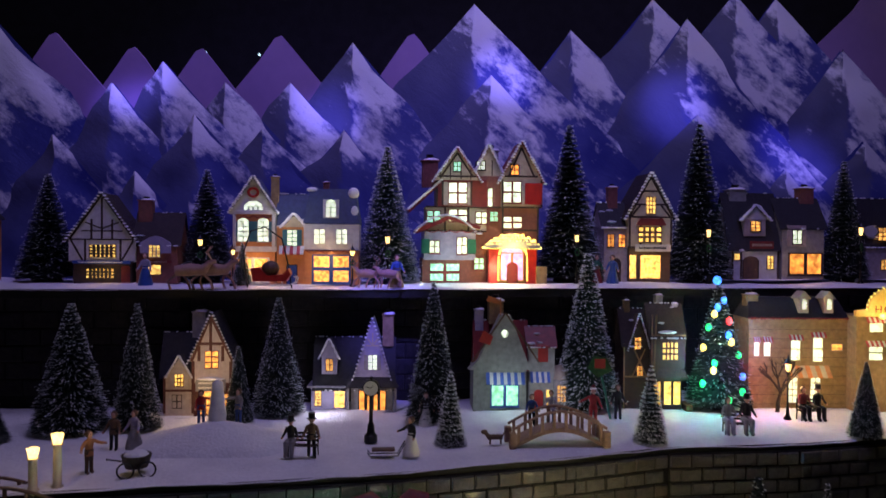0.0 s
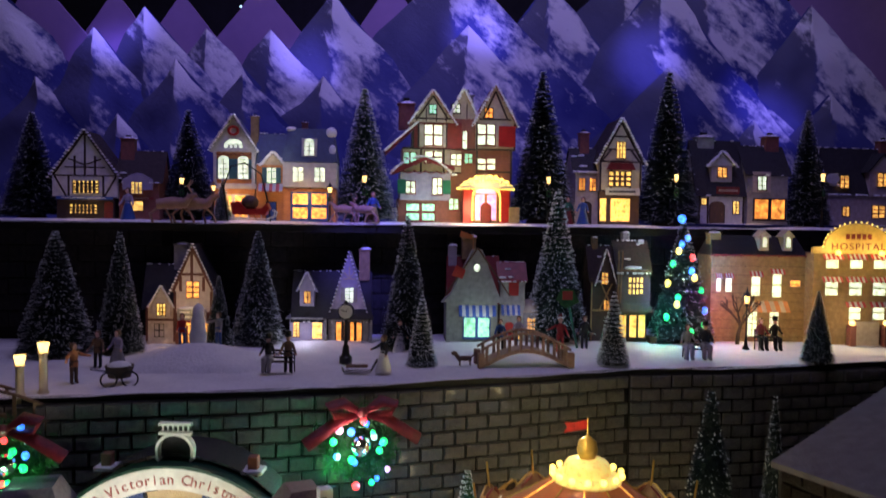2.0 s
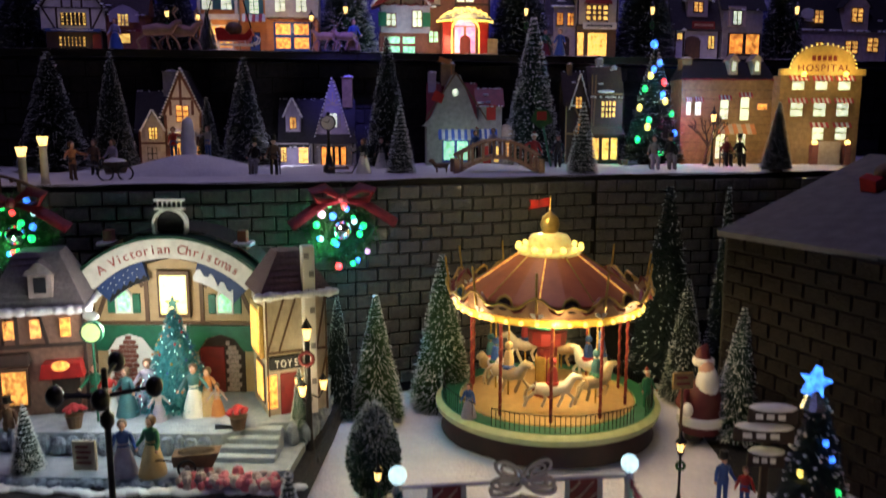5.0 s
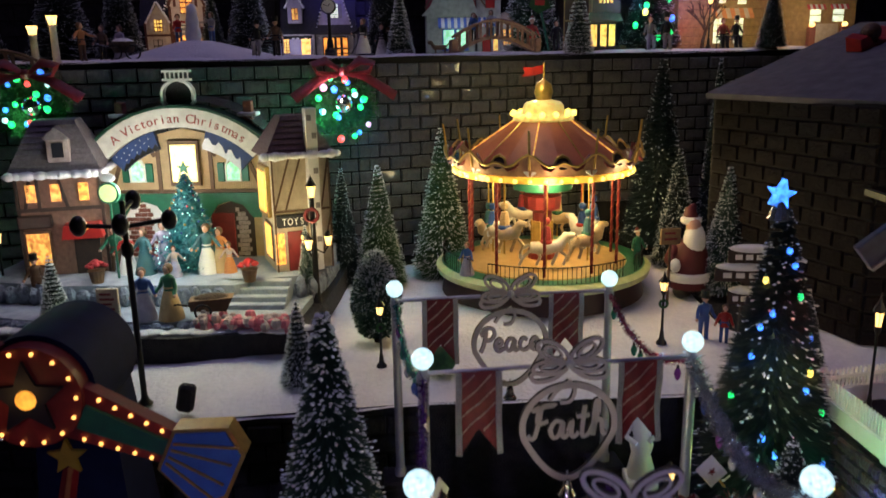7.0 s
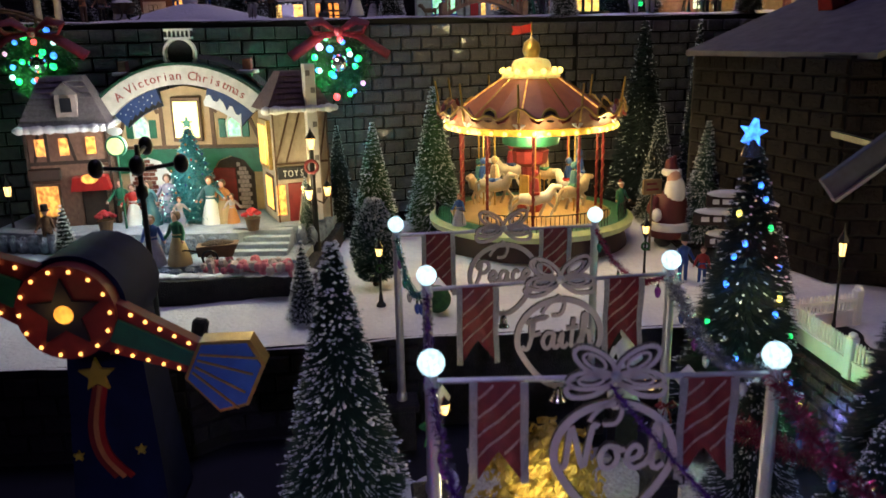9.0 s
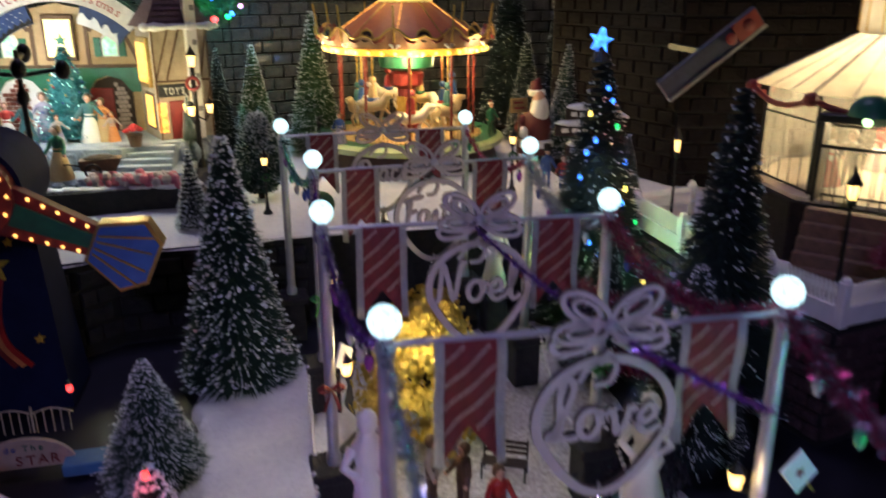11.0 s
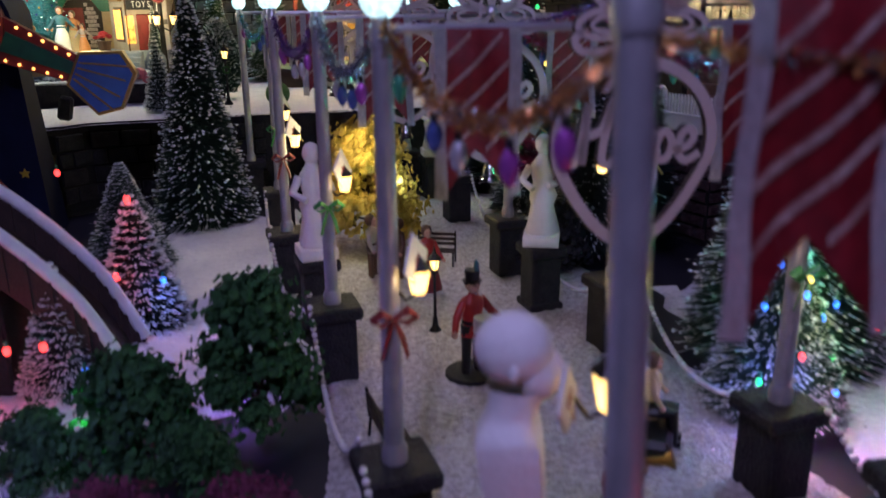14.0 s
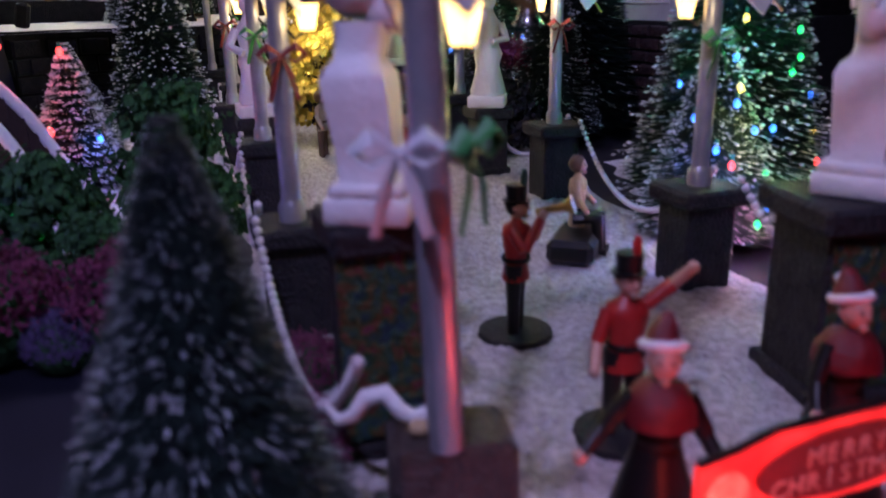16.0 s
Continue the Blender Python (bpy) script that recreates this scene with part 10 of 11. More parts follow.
for rot, ln, w in ((115, 0.100, 0.020), (-65, 0.105, 0.024)):
    M = Matrix.Translation((0, 0, 0.218)) @ Matrix.Rotation(radians(rot), 4, "Y")
    arm = part("arm", G().prism([(-w, 0.03), (w, 0.03), (w * 0.62, ln), (-w * 0.62, ln)], -0.030, -0.018).moved(M), DKRED, t, "dark red arm")
    part("arm_panel", G().prism([(-w * 0.45, 0.036), (w * 0.45, 0.036), (w * 0.28, ln - 0.004), (-w * 0.28, ln - 0.004)], -0.033, -0.030).moved(M), GREENP, arm, "dark green panel")
    for e in (-1, 1):
        for k in range(5):
            f = (k + 0.6) / 5
            part("bulb", G().ball((e * w * (0.82 - 0.30 * f), -0.0315, 0.036 + (ln - 0.042) * f), 0.0015, 7, 5).moved(M), G_AMBER, arm, "glowing amber bulb")
    if rot == 115:
        sh = [(-0.016, ln - 0.004), (0.016, ln - 0.004), (0.032, ln + 0.030), (0.018, ln + 0.048), (-0.018, ln + 0.048), (-0.032, ln + 0.030)]
        s = part("shell_panel", G().prism(sh, -0.034, -0.016).moved(M), GOLD, t, "gilt edged panel")
        inner = [(x * 0.90, ln + 0.021 + (z - ln - 0.021) * 0.90) for x, z in sh]
        part("panel_face", G().prism(inner, -0.036, -0.034).moved(M), mat("bright_blue_paint", (0.04, 0.14, 0.50), None, 90, 0.45), s, "bright blue face")
        for q in (-0.022, -0.008, 0.008, 0.022):
            g = G().bar([(q * 0.35, ln), (q, ln + 0.042)], 0.0014, 0.002)
            g.v = [(p[0], p[1] - 0.0365, p[2]) for p in g.v]
            part("ray", g.moved(M), GOLD, s, "gilt ray")
    else:
        gm = Matrix.Translation((0, 0, 0.218)) @ Matrix.Rotation(radians(rot), 4, "Y") @ Matrix.Translation((0, -0.024, ln))
        gd = part("gondola", G().box(-0.060, 0.060, -0.010, 0.014, 0.0, 0.016, 0.002).moved(gm), BLUEP, t, "dark blue passenger bench")
        for k in range(9):
            part("bulb", G().ball((-0.054 + 0.0135 * k, -0.011, 0.004), 0.0015, 7, 5).moved(gm), G_AMBER, gd, "glowing amber bulb")
lamp("ride_light", "POINT", (-0.152, 0.36, ZP + 0.218), 0.006, (1.0, 0.55, 0.2), 0.01)
t = thing("ride_sign", -0.118, 0.345, ZP, 6, "half-round cream ride sign with red letters", "sign")
part("board", G().prism([(0.038 * math.cos(a), 0.004 + 0.026 * math.sin(a)) for a in (math.pi * i / 14 for i in range(15))], -0.002, 0.002), CREAM, t)
letters("Ride", 0.0078, BLUEP, t, lambda k, n: Matrix.Translation((-0.0225 + 0.0052 * k, -0.0025, 0.0195)), 0.0003, "blue letters")
letters("The", 0.0078, GREENP, t, lambda k, n: Matrix.Translation((0.002 + 0.0056 * k, -0.0025, 0.0195)), 0.0003, "green letters")
letters("STAR", 0.012, DKRED, t, lambda k, n: Matrix.Translation((-0.004 + 0.0088 * k, -0.0025, 0.007)), 0.0003, "red letters")
t = thing("iron_fence", -0.130, 0.405, ZP, 2, "low pale iron fence with arched bays", "fence")
for q in (-0.02, 0.014):
    for k in range(5):
        x = q - 0.014 + 0.007 * k
        part("fence_bar", G().cyl((x, 0, 0), (x, 0, 0.018 + 0.004 * math.sin(math.pi * k / 4)), 0.0007, None, 5), CREAM, t)
    part("fence_rail", G().tube([(q - 0.017 + 0.034 * i / 8, 0, 0.018 + 0.005 * math.sin(math.pi * i / 8)) for i in range(9)], 0.0009, 5), CREAM, t)
    part("fence_post", G().cyl((q - 0.017, 0, 0), (q - 0.017, 0, 0.025), 0.0012, None, 6), CREAM, t)
solid("blue_box", G().box(-0.016, 0.016, -0.012, 0.012, 0, 0.010, 0.001), mat("sky_blue_paint", (0.08, 0.26, 0.48), None, 90, 0.5), pose(-0.072, 0.345, ZP, 0, 0, 6), "low sky blue box beside the ride", "box")
# weathervane-like four-armed pole
t = thing("four_arm_pole", -0.174, 0.617, ZT, 0, "black pole with four arms ending in balls", "pole")
part("pole", G().lathe([(0, 0), (0.008, 0), (0.004, 0.005), (0.003, 0.01), (0.0028, 0.150), (0.006, 0.154), (0.006, 0.162), (0.0026, 0.166), (0.0026, 0.205), (0, 0.206)], 10), BLACK, t, smooth=40)
for a, z in ((200, 0.180), (20, 0.180), (100, 0.195), (-70, 0.186)):
    c, s = math.cos(radians(a)), math.sin(radians(a))
    ar = part("arm", G().cyl((0, 0, z), (0.036 * c, 0.036 * s, z + 0.004), 0.0022, None, 8), BLACK, t)
    part("ball", G().ball((0.040 * c, 0.040 * s, z + 0.004), 0.0095, 12, 9, (0.8, 0.8, 1.05)), BLACK, ar, smooth=80)
solid("stone_stub", G().box(-0.008, 0.008, -0.006, 0.006, 0, 0.028, 0.003), STONE, pose(-0.128, 0.60, ZT, 0, 12, 6), "leaning grey stone stub in the snow", "stone")

# plaza lamps by the merry-go-round
street_lamp(0.372, 0.780, ZT, 1.05)
street_lamp(0.052, 0.711, ZT, 0.98)
street_lamp(0.515, 0.585, ZT, 0.9, False, 1.6)
t = thing("topiary_bush", 0.038, 0.790, ZT, 0, "round frosted green bush before the firs", "bush")
g = G()
rr = random.Random(12)
for k in range(9000):
    f = rr.random()
    a = rr.uniform(0, 6.28)
    rad = 0.0285 * math.sin(math.pi * (0.14 + 0.82 * f)) ** 0.75 * (1.06 - 0.25 * f) * rr.uniform(0.86, 1.0)
    p = Vector((rad * math.cos(a), rad * math.sin(a), 0.010 + 0.100 * f))
    d = Vector((math.cos(a) + rr.gauss(0, 0.5), math.sin(a) + rr.gauss(0, 0.5), rr.uniform(-0.4, 1.0))).normalized() * 0.0062
    e = Vector((-math.sin(a), math.cos(a), rr.gauss(0, 0.7))) * 0.0013
    g.slot = 1 if rr.random() < 0.10 + 0.55 * f * f else 0
    g.add([p - e, p + e, p + d], [(0, 1, 2)])
g.slot = 0
g.lathe([(0, 0.008)] + [(0.0240 * math.sin(math.pi * (0.14 + 0.82 * q / 10)) ** 0.75 * (1.06 - 0.025 * q), 0.010 + 0.010 * q) for q in range(11)] + [(0, 0.111)], 14)
part("crown", g, (GREEN1, FROST), t)
part("trunk", G().cyl((0, 0, 0), (0, 0, 0.012), 0.004, None, 8), BARK, t)
solid("moss_ball", G().ball((0, 0, 0.015), 0.016, 14, 10), LEAF, pose(0.118, 0.69, ZT), "dark green moss ball on the snow", "bush", smooth=80)
# father christmas with a sign
g = G()
g.lathe([(0.0, 0.010), (0.036, 0.012), (0.040, 0.024), (0.038, 0.032), (0.034, 0.034), (0.034, 0.060), (0.026, 0.078), (0, 0.082)], 18)
g.slot = 1
g.lathe([(0.036, 0.022), (0.0415, 0.024), (0.0415, 0.034), (0.036, 0.036)], 18)
g.ball((0.002, -0.014, 0.080), 0.022, 12, 9, (0.95, 0.8, 1.25))
g.slot = 2
g.ball((0, -0.012, 0.100), 0.014, 12, 9)
g.slot = 0
g.tube([(0, 0, 0.104), (0, 0.004, 0.122), (0.010, 0.010, 0.128)], [0.017, 0.011, 0.004], 10)
g.slot = 1
g.lathe([(0.016, 0.104), (0.019, 0.106), (0.019, 0.112), (0.015, 0.114)], 14)
g.slot = 3
for e in (-0.018, 0.018):
    g.ball((e, -0.014, 0.007), 0.016, 10, 7, (1, 1.35, 0.5))
g.slot = 0
g.tube([(-0.030, 0, 0.066), (-0.044, -0.012, 0.056), (-0.040, -0.026, 0.050)], [0.011, 0.010, 0.008], 8)
g.slot = 1
g.ball((-0.040, -0.030, 0.050), 0.010, 9, 7)
solid("santa_figure", g, (mat("deep_santa_red", (0.10, 0.010, 0.012), None, 90, 0.6), WHITEP, SKIN, BLACK), pose(0.452, 0.975, ZT, 0, 0, 10) @ Matrix.Diagonal((0.74, 0.74, 0.98, 1)), "large father christmas figure with white beard", "santa figure", smooth=60)
t = thing("santa_sign", 0.415, 0.935, ZT, 10, "small tan sign held beside the santa figure", "sign")
part("board", G().box(-0.014, 0.014, -0.002, 0.002, 0.082, 0.104, 0.001), TAN, t)
part("stick", G().cyl((0, 0, 0), (0, 0, 0.083), 0.0018, None, 6), BROWN, t)
for k in range(2):
    part("lettering", G().box(-0.009, 0.009 - 0.003 * k, -0.0026, -0.002, 0.088 + 0.008 * k, 0.091 + 0.008 * k), DKRED, t)
# snow-topped signpost with kiosk
t = thing("snowy_signpost", 0.470, 0.800, ZT, -6, "dark signpost boards topped with white snow", "signpost")
part("post", G().box(-0.004, 0.004, -0.004, 0.004, 0, 0.115, 0.0008), TIMBER, t)
for z, w, x in ((0.100, 0.026, 0.004), (0.078, 0.032, -0.004), (0.050, 0.020, 0.0)):
    b = part("board", G().box(x - w, x + w, -0.007, -0.003, z - 0.008, z + 0.008, 0.001), TIMBER, t)
    part("snow_cap", G().ball((x, -0.005, z + 0.010), 0.010, 12, 6, (w / 0.010, 0.8, 0.5)), SNOWP, b, "white snow cap", 80)
    for k in range(3):
        part("lettering", G().box(x - w * 0.7 + k * w * 0.45, x - w * 0.4 + k * w * 0.45, -0.0078, -0.007, z - 0.003, z + 0.003), WHITEP, b)
part("snow_arm", G().tube([(0.030, 0, 0.062), (0.045, 0, 0.086), (0.058, 0, 0.098), (0.066, 0, 0.094)], [0.008, 0.006, 0.004, 0.002], 8), SNOWP, t, "white snowy arm", 70)
part("candle", G().cyl((0.046, 0, 0.095), (0.046, 0, 0.118), 0.004, None, 10), WHITEP, t)
figurine(0.424, 0.795, ZT, 10, 0.056, BLUEP, BLUEP, "top", "figurine in a blue coat by the signpost")
figurine(0.445, 0.785, ZT, -20, 0.046, RED, BLUEP, None, "child figurine in a red coat by the signpost")

# star-topped tree with coloured bulbs
t = lit_fir("plain", 0.425, 0.585, ZP + 0.01, 0.296, 0.066, 18, 11, "dark fir with coloured bulbs and a blue star")
b = thing("tree_topper", 0.418, 0.580, ZP + 0.306, 10, "glowing pale blue star tree topper", "tree topper")
part("star", G().prism(starpoly(0, 0.010, 0.0130, 0.42, 0.2), -0.004, 0.004), glow("blue_star", (0.05, 0.26, 1.0), 2.6, 0.5), b, "glowing blue star")
part("cone", G().lathe([(0.010, -0.012), (0.004, 0.004), (0, 0.004)], 10), T_SILV, b)
for dx, dy, dz, e, c in ((-0.025, -0.055, 0.20, 0.02, (0.15, 0.3, 1.0)), (-0.010, -0.060, 0.185, 0.03, (1.0, 0.9, 0.3)), (0.02, -0.045, 0.23, 0.014, (1.0, 0.1, 0.1)), (0.0, -0.080, 0.11, 0.016, (0.1, 1.0, 0.35)), (-0.02, -0.085, 0.10, 0.016, (0.7, 1.0, 0.2)), (0.05, -0.085, 0.07, 0.02, (0.2, 0.3, 1.0)), (0.0, -0.01, 0.35, 0.012, (0.2, 0.4, 1.0))):
    lamp("string_light", "POINT", (0.425 + dx, 0.575 + dy, ZP + dz), e * 4, c, 0.005)
fir("dark", 0.395, 0.455, ZP, 0.150, 0.040)
# tinsel trees with bulbs at the right of the walk
t = lit_fir("silver", 0.455, 0.045, ZP, 0.250, 0.060, 26, 21, "silvery fir with green and blue bulbs beside the walk", bulb=0.0019)
t = lit_fir("silver", 0.408, -0.020, ZP, 0.115, 0.038, 12, 22, "small silvery fir with glowing bulbs", bulb=0.0019)
for x, y, z, e, c in ((0.405, -0.02, 0.30, 0.014, (0.08, 1.0, 0.40)), (0.43, -0.03, 0.235, 0.010, (0.1, 1.0, 0.3)), (0.385, -0.06, 0.17, 0.022, (0.2, 0.25, 1.0)), (0.42, -0.060, 0.20, 0.018, (1.0, 0.85, 0.35)), (0.40, -0.04, 0.26, 0.016, (0.15, 0.3, 1.0)), (0.405, -0.075, 0.15, 0.012, (0.9, 0.2, 0.5)), (0.40, 0.0, 0.36, 0.012, (0.2, 0.6, 1.0))):
    lamp("string_light", "POINT", (x, y, z), e * 4, c, 0.005)

# ---- right side: pavilion, fence, tower with a sloping snowy roof ----
P = thing("glass_pavilion", 0.715, 0.510, 0.195, 0, "glowing glass ballroom pavilion with domed lantern roof", "pavilion")
R8 = 0.125
FZ = 0.104
def oct(r, z, k, off=0.0):
    a = radians(22.5 + 45 * k + off)
    return (r * math.cos(a), r * math.sin(a), z)


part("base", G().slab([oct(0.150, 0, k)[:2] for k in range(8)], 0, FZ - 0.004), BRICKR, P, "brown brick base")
part("floor", G().slab([oct(0.142, 0, k)[:2] for k in range(8)], FZ - 0.004, FZ), CREAM, P, "pale floor")
GLASS = bpy.data.materials.new("clear_glass")
GLASS.use_nodes = True
gb = GLASS.node_tree.nodes["Principled BSDF"]
gb.inputs["Transmission Weight"].default_value, gb.inputs["Roughness"].default_value, gb.inputs["Base Color"].default_value = 1.0, 0.05, (0.95, 0.97, 0.95, 1)
gb.inputs["IOR"].default_value = 1.05


def frosted(name, clear, colour):
    """Thin frosted glass: part of the light passes straight, part is scattered through."""
    m = bpy.data.materials.new(name)
    m.use_nodes = True
    nt = m.node_tree
    out = nt.nodes["Material Output"]
    tr, tl, gl = nt.nodes.new("ShaderNodeBsdfTransparent"), nt.nodes.new("ShaderNodeBsdfTranslucent"), nt.nodes.new("ShaderNodeBsdfGlossy")
    tl.inputs["Color"].default_value = (*colour, 1)
    gl.inputs["Roughness"].default_value = 0.25
    no, tc = nt.nodes.new("ShaderNodeTexNoise"), nt.nodes.new("ShaderNodeTexCoord")
    no.inputs["Scale"].default_value = 60
    mr = nt.nodes.new("ShaderNodeMapRange")
    mr.inputs["To Min"].default_value, mr.inputs["To Max"].default_value = max(0, clear - 0.15), clear + 0.15
    nt.links.new(tc.outputs["Object"], no.inputs["Vector"])
    nt.links.new(no.outputs["Fac"], mr.inputs["Value"])
    a, b = nt.nodes.new("ShaderNodeMixShader"), nt.nodes.new("ShaderNodeMixShader")
    nt.links.new(mr.outputs["Result"], a.inputs[0])
    nt.links.new(tl.outputs[0], a.inputs[1])
    nt.links.new(tr.outputs[0], a.inputs[2])
    b.inputs[0].default_value = 0.08
    nt.links.new(a.outputs[0], b.inputs[1])
    nt.links.new(gl.outputs[0], b.inputs[2])
    nt.links.new(b.outputs[0], out.inputs["Surface"])
    return m


STEPB = mat("brown_step_brick", (0.17, 0.085, 0.062), (0.09, 0.048, 0.038), 160, 0.7, 0.5)
PGLASS = frosted("frosted_roof_glass", 0.40, (0.85, 0.80, 0.68))
WGLASS = frosted("hazy_wall_glass", 0.78, (0.85, 0.80, 0.70))
for k in range(8):
    a, b = Vector(oct(R8, 0, k)), Vector(oct(R8, 0, k + 1))
    part("post", G().cyl((a.x, a.y, FZ), (a.x, a.y, FZ + 0.097), 0.0024, None, 8), BLACK, P)
    for z in (FZ + 0.070, FZ + 0.002):
        part("rail", G().cyl((a.x, a.y, z), (b.x, b.y, z), 0.0012, None, 6), BLACK, P)
    for q in range(1, 5):
        m = a.lerp(b, q / 5)
        part("glazing_bar", G().cyl((m.x, m.y, FZ), (m.x, m.y, FZ + 0.070), 0.0007, None, 5), BLACK, P)
    pn = part("pane", G().add([(a.x, a.y, FZ), (b.x, b.y, FZ), (b.x, b.y, FZ + 0.097), (a.x, a.y, FZ + 0.097)], [(0, 1, 2, 3)]), WGLASS, P, "clear glass pane")
    o0, o1 = oct(R8 + 0.016, FZ + 0.098, k), oct(R8 + 0.016, FZ + 0.098, k + 1)
    i0, i1 = oct(0.045, FZ + 0.150, k), oct(0.045, FZ + 0.150, k + 1)
    rp = part("roof_pane", G().add([o0, o1, i1, i0], [(0, 1, 2, 3)]), PGLASS, P, "frosted glass roof pane")
    part("roof_rib", G().cyl(o0, i0, 0.0016, None, 6), GREYST, P)
    for q in (0.33, 0.66):
        s0, s1 = Vector(o0).lerp(Vector(o1), q), Vector(i0).lerp(Vector(i1), q)
        part("roof_bar", G().cyl(s0, s1, 0.0008, None, 5), GREYST, P)
    part("swag", G().tube([Vector(o0).lerp(Vector(o1), i / 6) - Vector((0, 0, 0.004 + 0.012 * 4 * (i / 6) * (1 - i / 6))) for i in range(7)], 0.0030, 6), DKRED, P, "dark red swag")
    part("bow", G().ball(Vector(o0) - Vector((0, 0, 0.004)), 0.008, 8, 6, (1, 1, 0.9)), REDCLOTH, P, "red bow")
dome = G().lathe([(0.045, FZ + 0.150), (0.047, FZ + 0.156), (0.046, FZ + 0.185), (0.038, FZ + 0.200), (0.020, FZ + 0.210), (0, FZ + 0.213)], 16)
part("dome", dome, PGLASS, P, "rounded glass dome", 50)
for k in range(16):
    a = 2 * math.pi * k / 16
    part("dome_rib", G().tube([(r * math.cos(a), r * math.sin(a), z) for r, z in ((0.0475, FZ + 0.152), (0.0475, FZ + 0.185), (0.039, FZ + 0.201), (0.020, FZ + 0.211))], 0.0009, 5), GOLD, P)
da = radians(22.5 + 45 * 4.5)
D = Matrix.Rotation(da + math.pi / 2, 4, "Z") @ Matrix.Translation((0, -R8 * 0.93, 0))
porch = part("door_frame", G().box(-0.040, -0.036, -0.026, 0.0, FZ, FZ + 0.080).moved(D), BLACK, P)
part("door_post", G().box(0.036, 0.040, -0.026, 0.0, FZ, FZ + 0.080).moved(D), BLACK, P)
part("door_lintel", G().box(-0.042, 0.042, -0.028, 0.0, FZ + 0.076, FZ + 0.084, 0.001).moved(D), BLACK, P)
part("door_rail", G().box(-0.036, 0.036, -0.026, -0.022, FZ + 0.052, FZ + 0.055).moved(D), BLACK, P)
for k in range(7):
    part("door_bar", G().cyl((-0.030 + 0.010 * k, -0.024, FZ), (-0.030 + 0.010 * k, -0.024, FZ + 0.053), 0.0007, None, 5).moved(D), BLACK, P)
part("fanlight", G().lathe([(0, 0), (0.020, 0), (0.018, 0.010), (0.010, 0.017), (0, 0.019)], 14, (0, -0.020, FZ + 0.084)).moved(D), GREENP, P, "dark green fanlight hood", 50)
part("door_lamp", G().ball((0, -0.034, FZ + 0.080), 0.0042, 10, 7).moved(D), glow("mint_lamp", (0.55, 1.0, 0.45), 3.0, 0.1), P, "glowing green door lamp")
for k in range(6):
    part("step", G().box(-0.040, 0.040, -0.040 - 0.009 * k, -0.026 - 0.009 * k, 0.0, FZ - 0.004 - 0.012 * k, 0.001).moved(D), STEPB, P, "brown brick step")
lamp("pavilion_light", "POINT", (0.715, 0.500, 0.195 + FZ + 0.075), 1.5, (1.0, 0.78, 0.42), 0.02)
lamp("door_light", "POINT", (0.612, 0.395, 0.195 + FZ + 0.070), 0.02, (0.8, 1.0, 0.5), 0.006)
for dx, dy, c, l in ((-0.075, -0.015, PINKST, REDAWN), (-0.060, -0.025, BLACK, BLACK), (0.0, -0.06, LAV, BLUEP), (0.03, -0.075, BLACK, BLACK), (0.065, -0.03, PINKST, PINKST), (0.02, 0.04, REDAWN, PINKST)):
    figurine(0.715 + dx, 0.510 + dy, 0.195 + FZ, rnd.uniform(0, 360), 0.058, c, l, None, "dancing figurine inside the glass pavilion", skirt=c is not BLACK, arm=(50, 70), group="dancing figurines")
street_lamp(0.583, 0.372, ZT, 1.2, False, 1.18)
# red feather tree by the end of the picket fence
t = thing("red_feather_tree", 0.578, 0.270, ZP, 0, "dark red feather tree with shiny red balls", "tree")
T_WINE = mat("wine_red_feathers", (0.22, 0.012, 0.035), (0.08, 0.006, 0.014), 260, 0.45)
part("trunk", G().tube([(0.004, 0, 0), (0.001, 0, 0.06), (-0.002, 0, 0.11), (0, 0, 0.165)], [0.0085, 0.0075, 0.0070, 0.0050], 10), mat("wine_bark", (0.06, 0.010, 0.016), None, 200, 0.6, 0.8), t, smooth=60)
g = G()
rr = random.Random(59)
for k in range(4200):
    a, f = rr.uniform(0, 6.283), rr.random()
    r0 = 0.034 * math.sqrt(rr.random()) * (1.0 - 0.45 * f)
    p = Vector((r0 * math.cos(a), r0 * math.sin(a), 0.168 + 0.026 * f))
    d = Vector((math.cos(a) + rr.gauss(0, 0.4), math.sin(a) + rr.gauss(0, 0.4), rr.uniform(-0.7, 0.7))).normalized() * rr.uniform(0.006, 0.011)
    e = d.orthogonal().normalized() * 0.0009
    g.add([p - e, p + d, p + e], [(0, 1, 2)])
part("crown", g, T_WINE, t, "dark red feathery crown")
for x, y, z, r0 in ((0.002, 0, 0.212, 0.0085), (0.010, -0.006, 0.202, 0.0080), (-0.003, -0.010, 0.158, 0.0070), (0.012, -0.012, 0.140, 0.0065), (-0.010, -0.004, 0.135, 0.0065)):
    part("ball", G().ball((x, y, z), r0, 14, 10), mat("shiny_red_ball", (0.42, 0.02, 0.035), None, 60, 0.18, coat=0.5), t, "shiny red ball", 80)
g = G()
g.slab([(0.46, 0.72), (0.478, 0.612), (0.490, 0.500), (0.515, 0.375), (0.536, 0.300), (0.70, 0.345), (1.1, 0.345), (1.1, 1.0), (0.46, 1.0)], ZP - 0.02, ZT - 0.001)
solid("pavilion_terrace", g, MORTAR, Matrix(), "dark terrace under the pavilion", "terrace", kind="structure")
sheet("ground", 0.53, 0.98, 0.38, 0.76, ZT, SNOW, "snow round the glass pavilion", 0.003, 9)
FENCE = [((0.560, 0.632), (0.481, 0.610)), ((0.480, 0.606), (0.491, 0.500)), ((0.491, 0.500), (0.516, 0.376)), ((0.516, 0.376), (0.538, 0.304)), ((0.540, 0.302), (0.622, 0.324))]
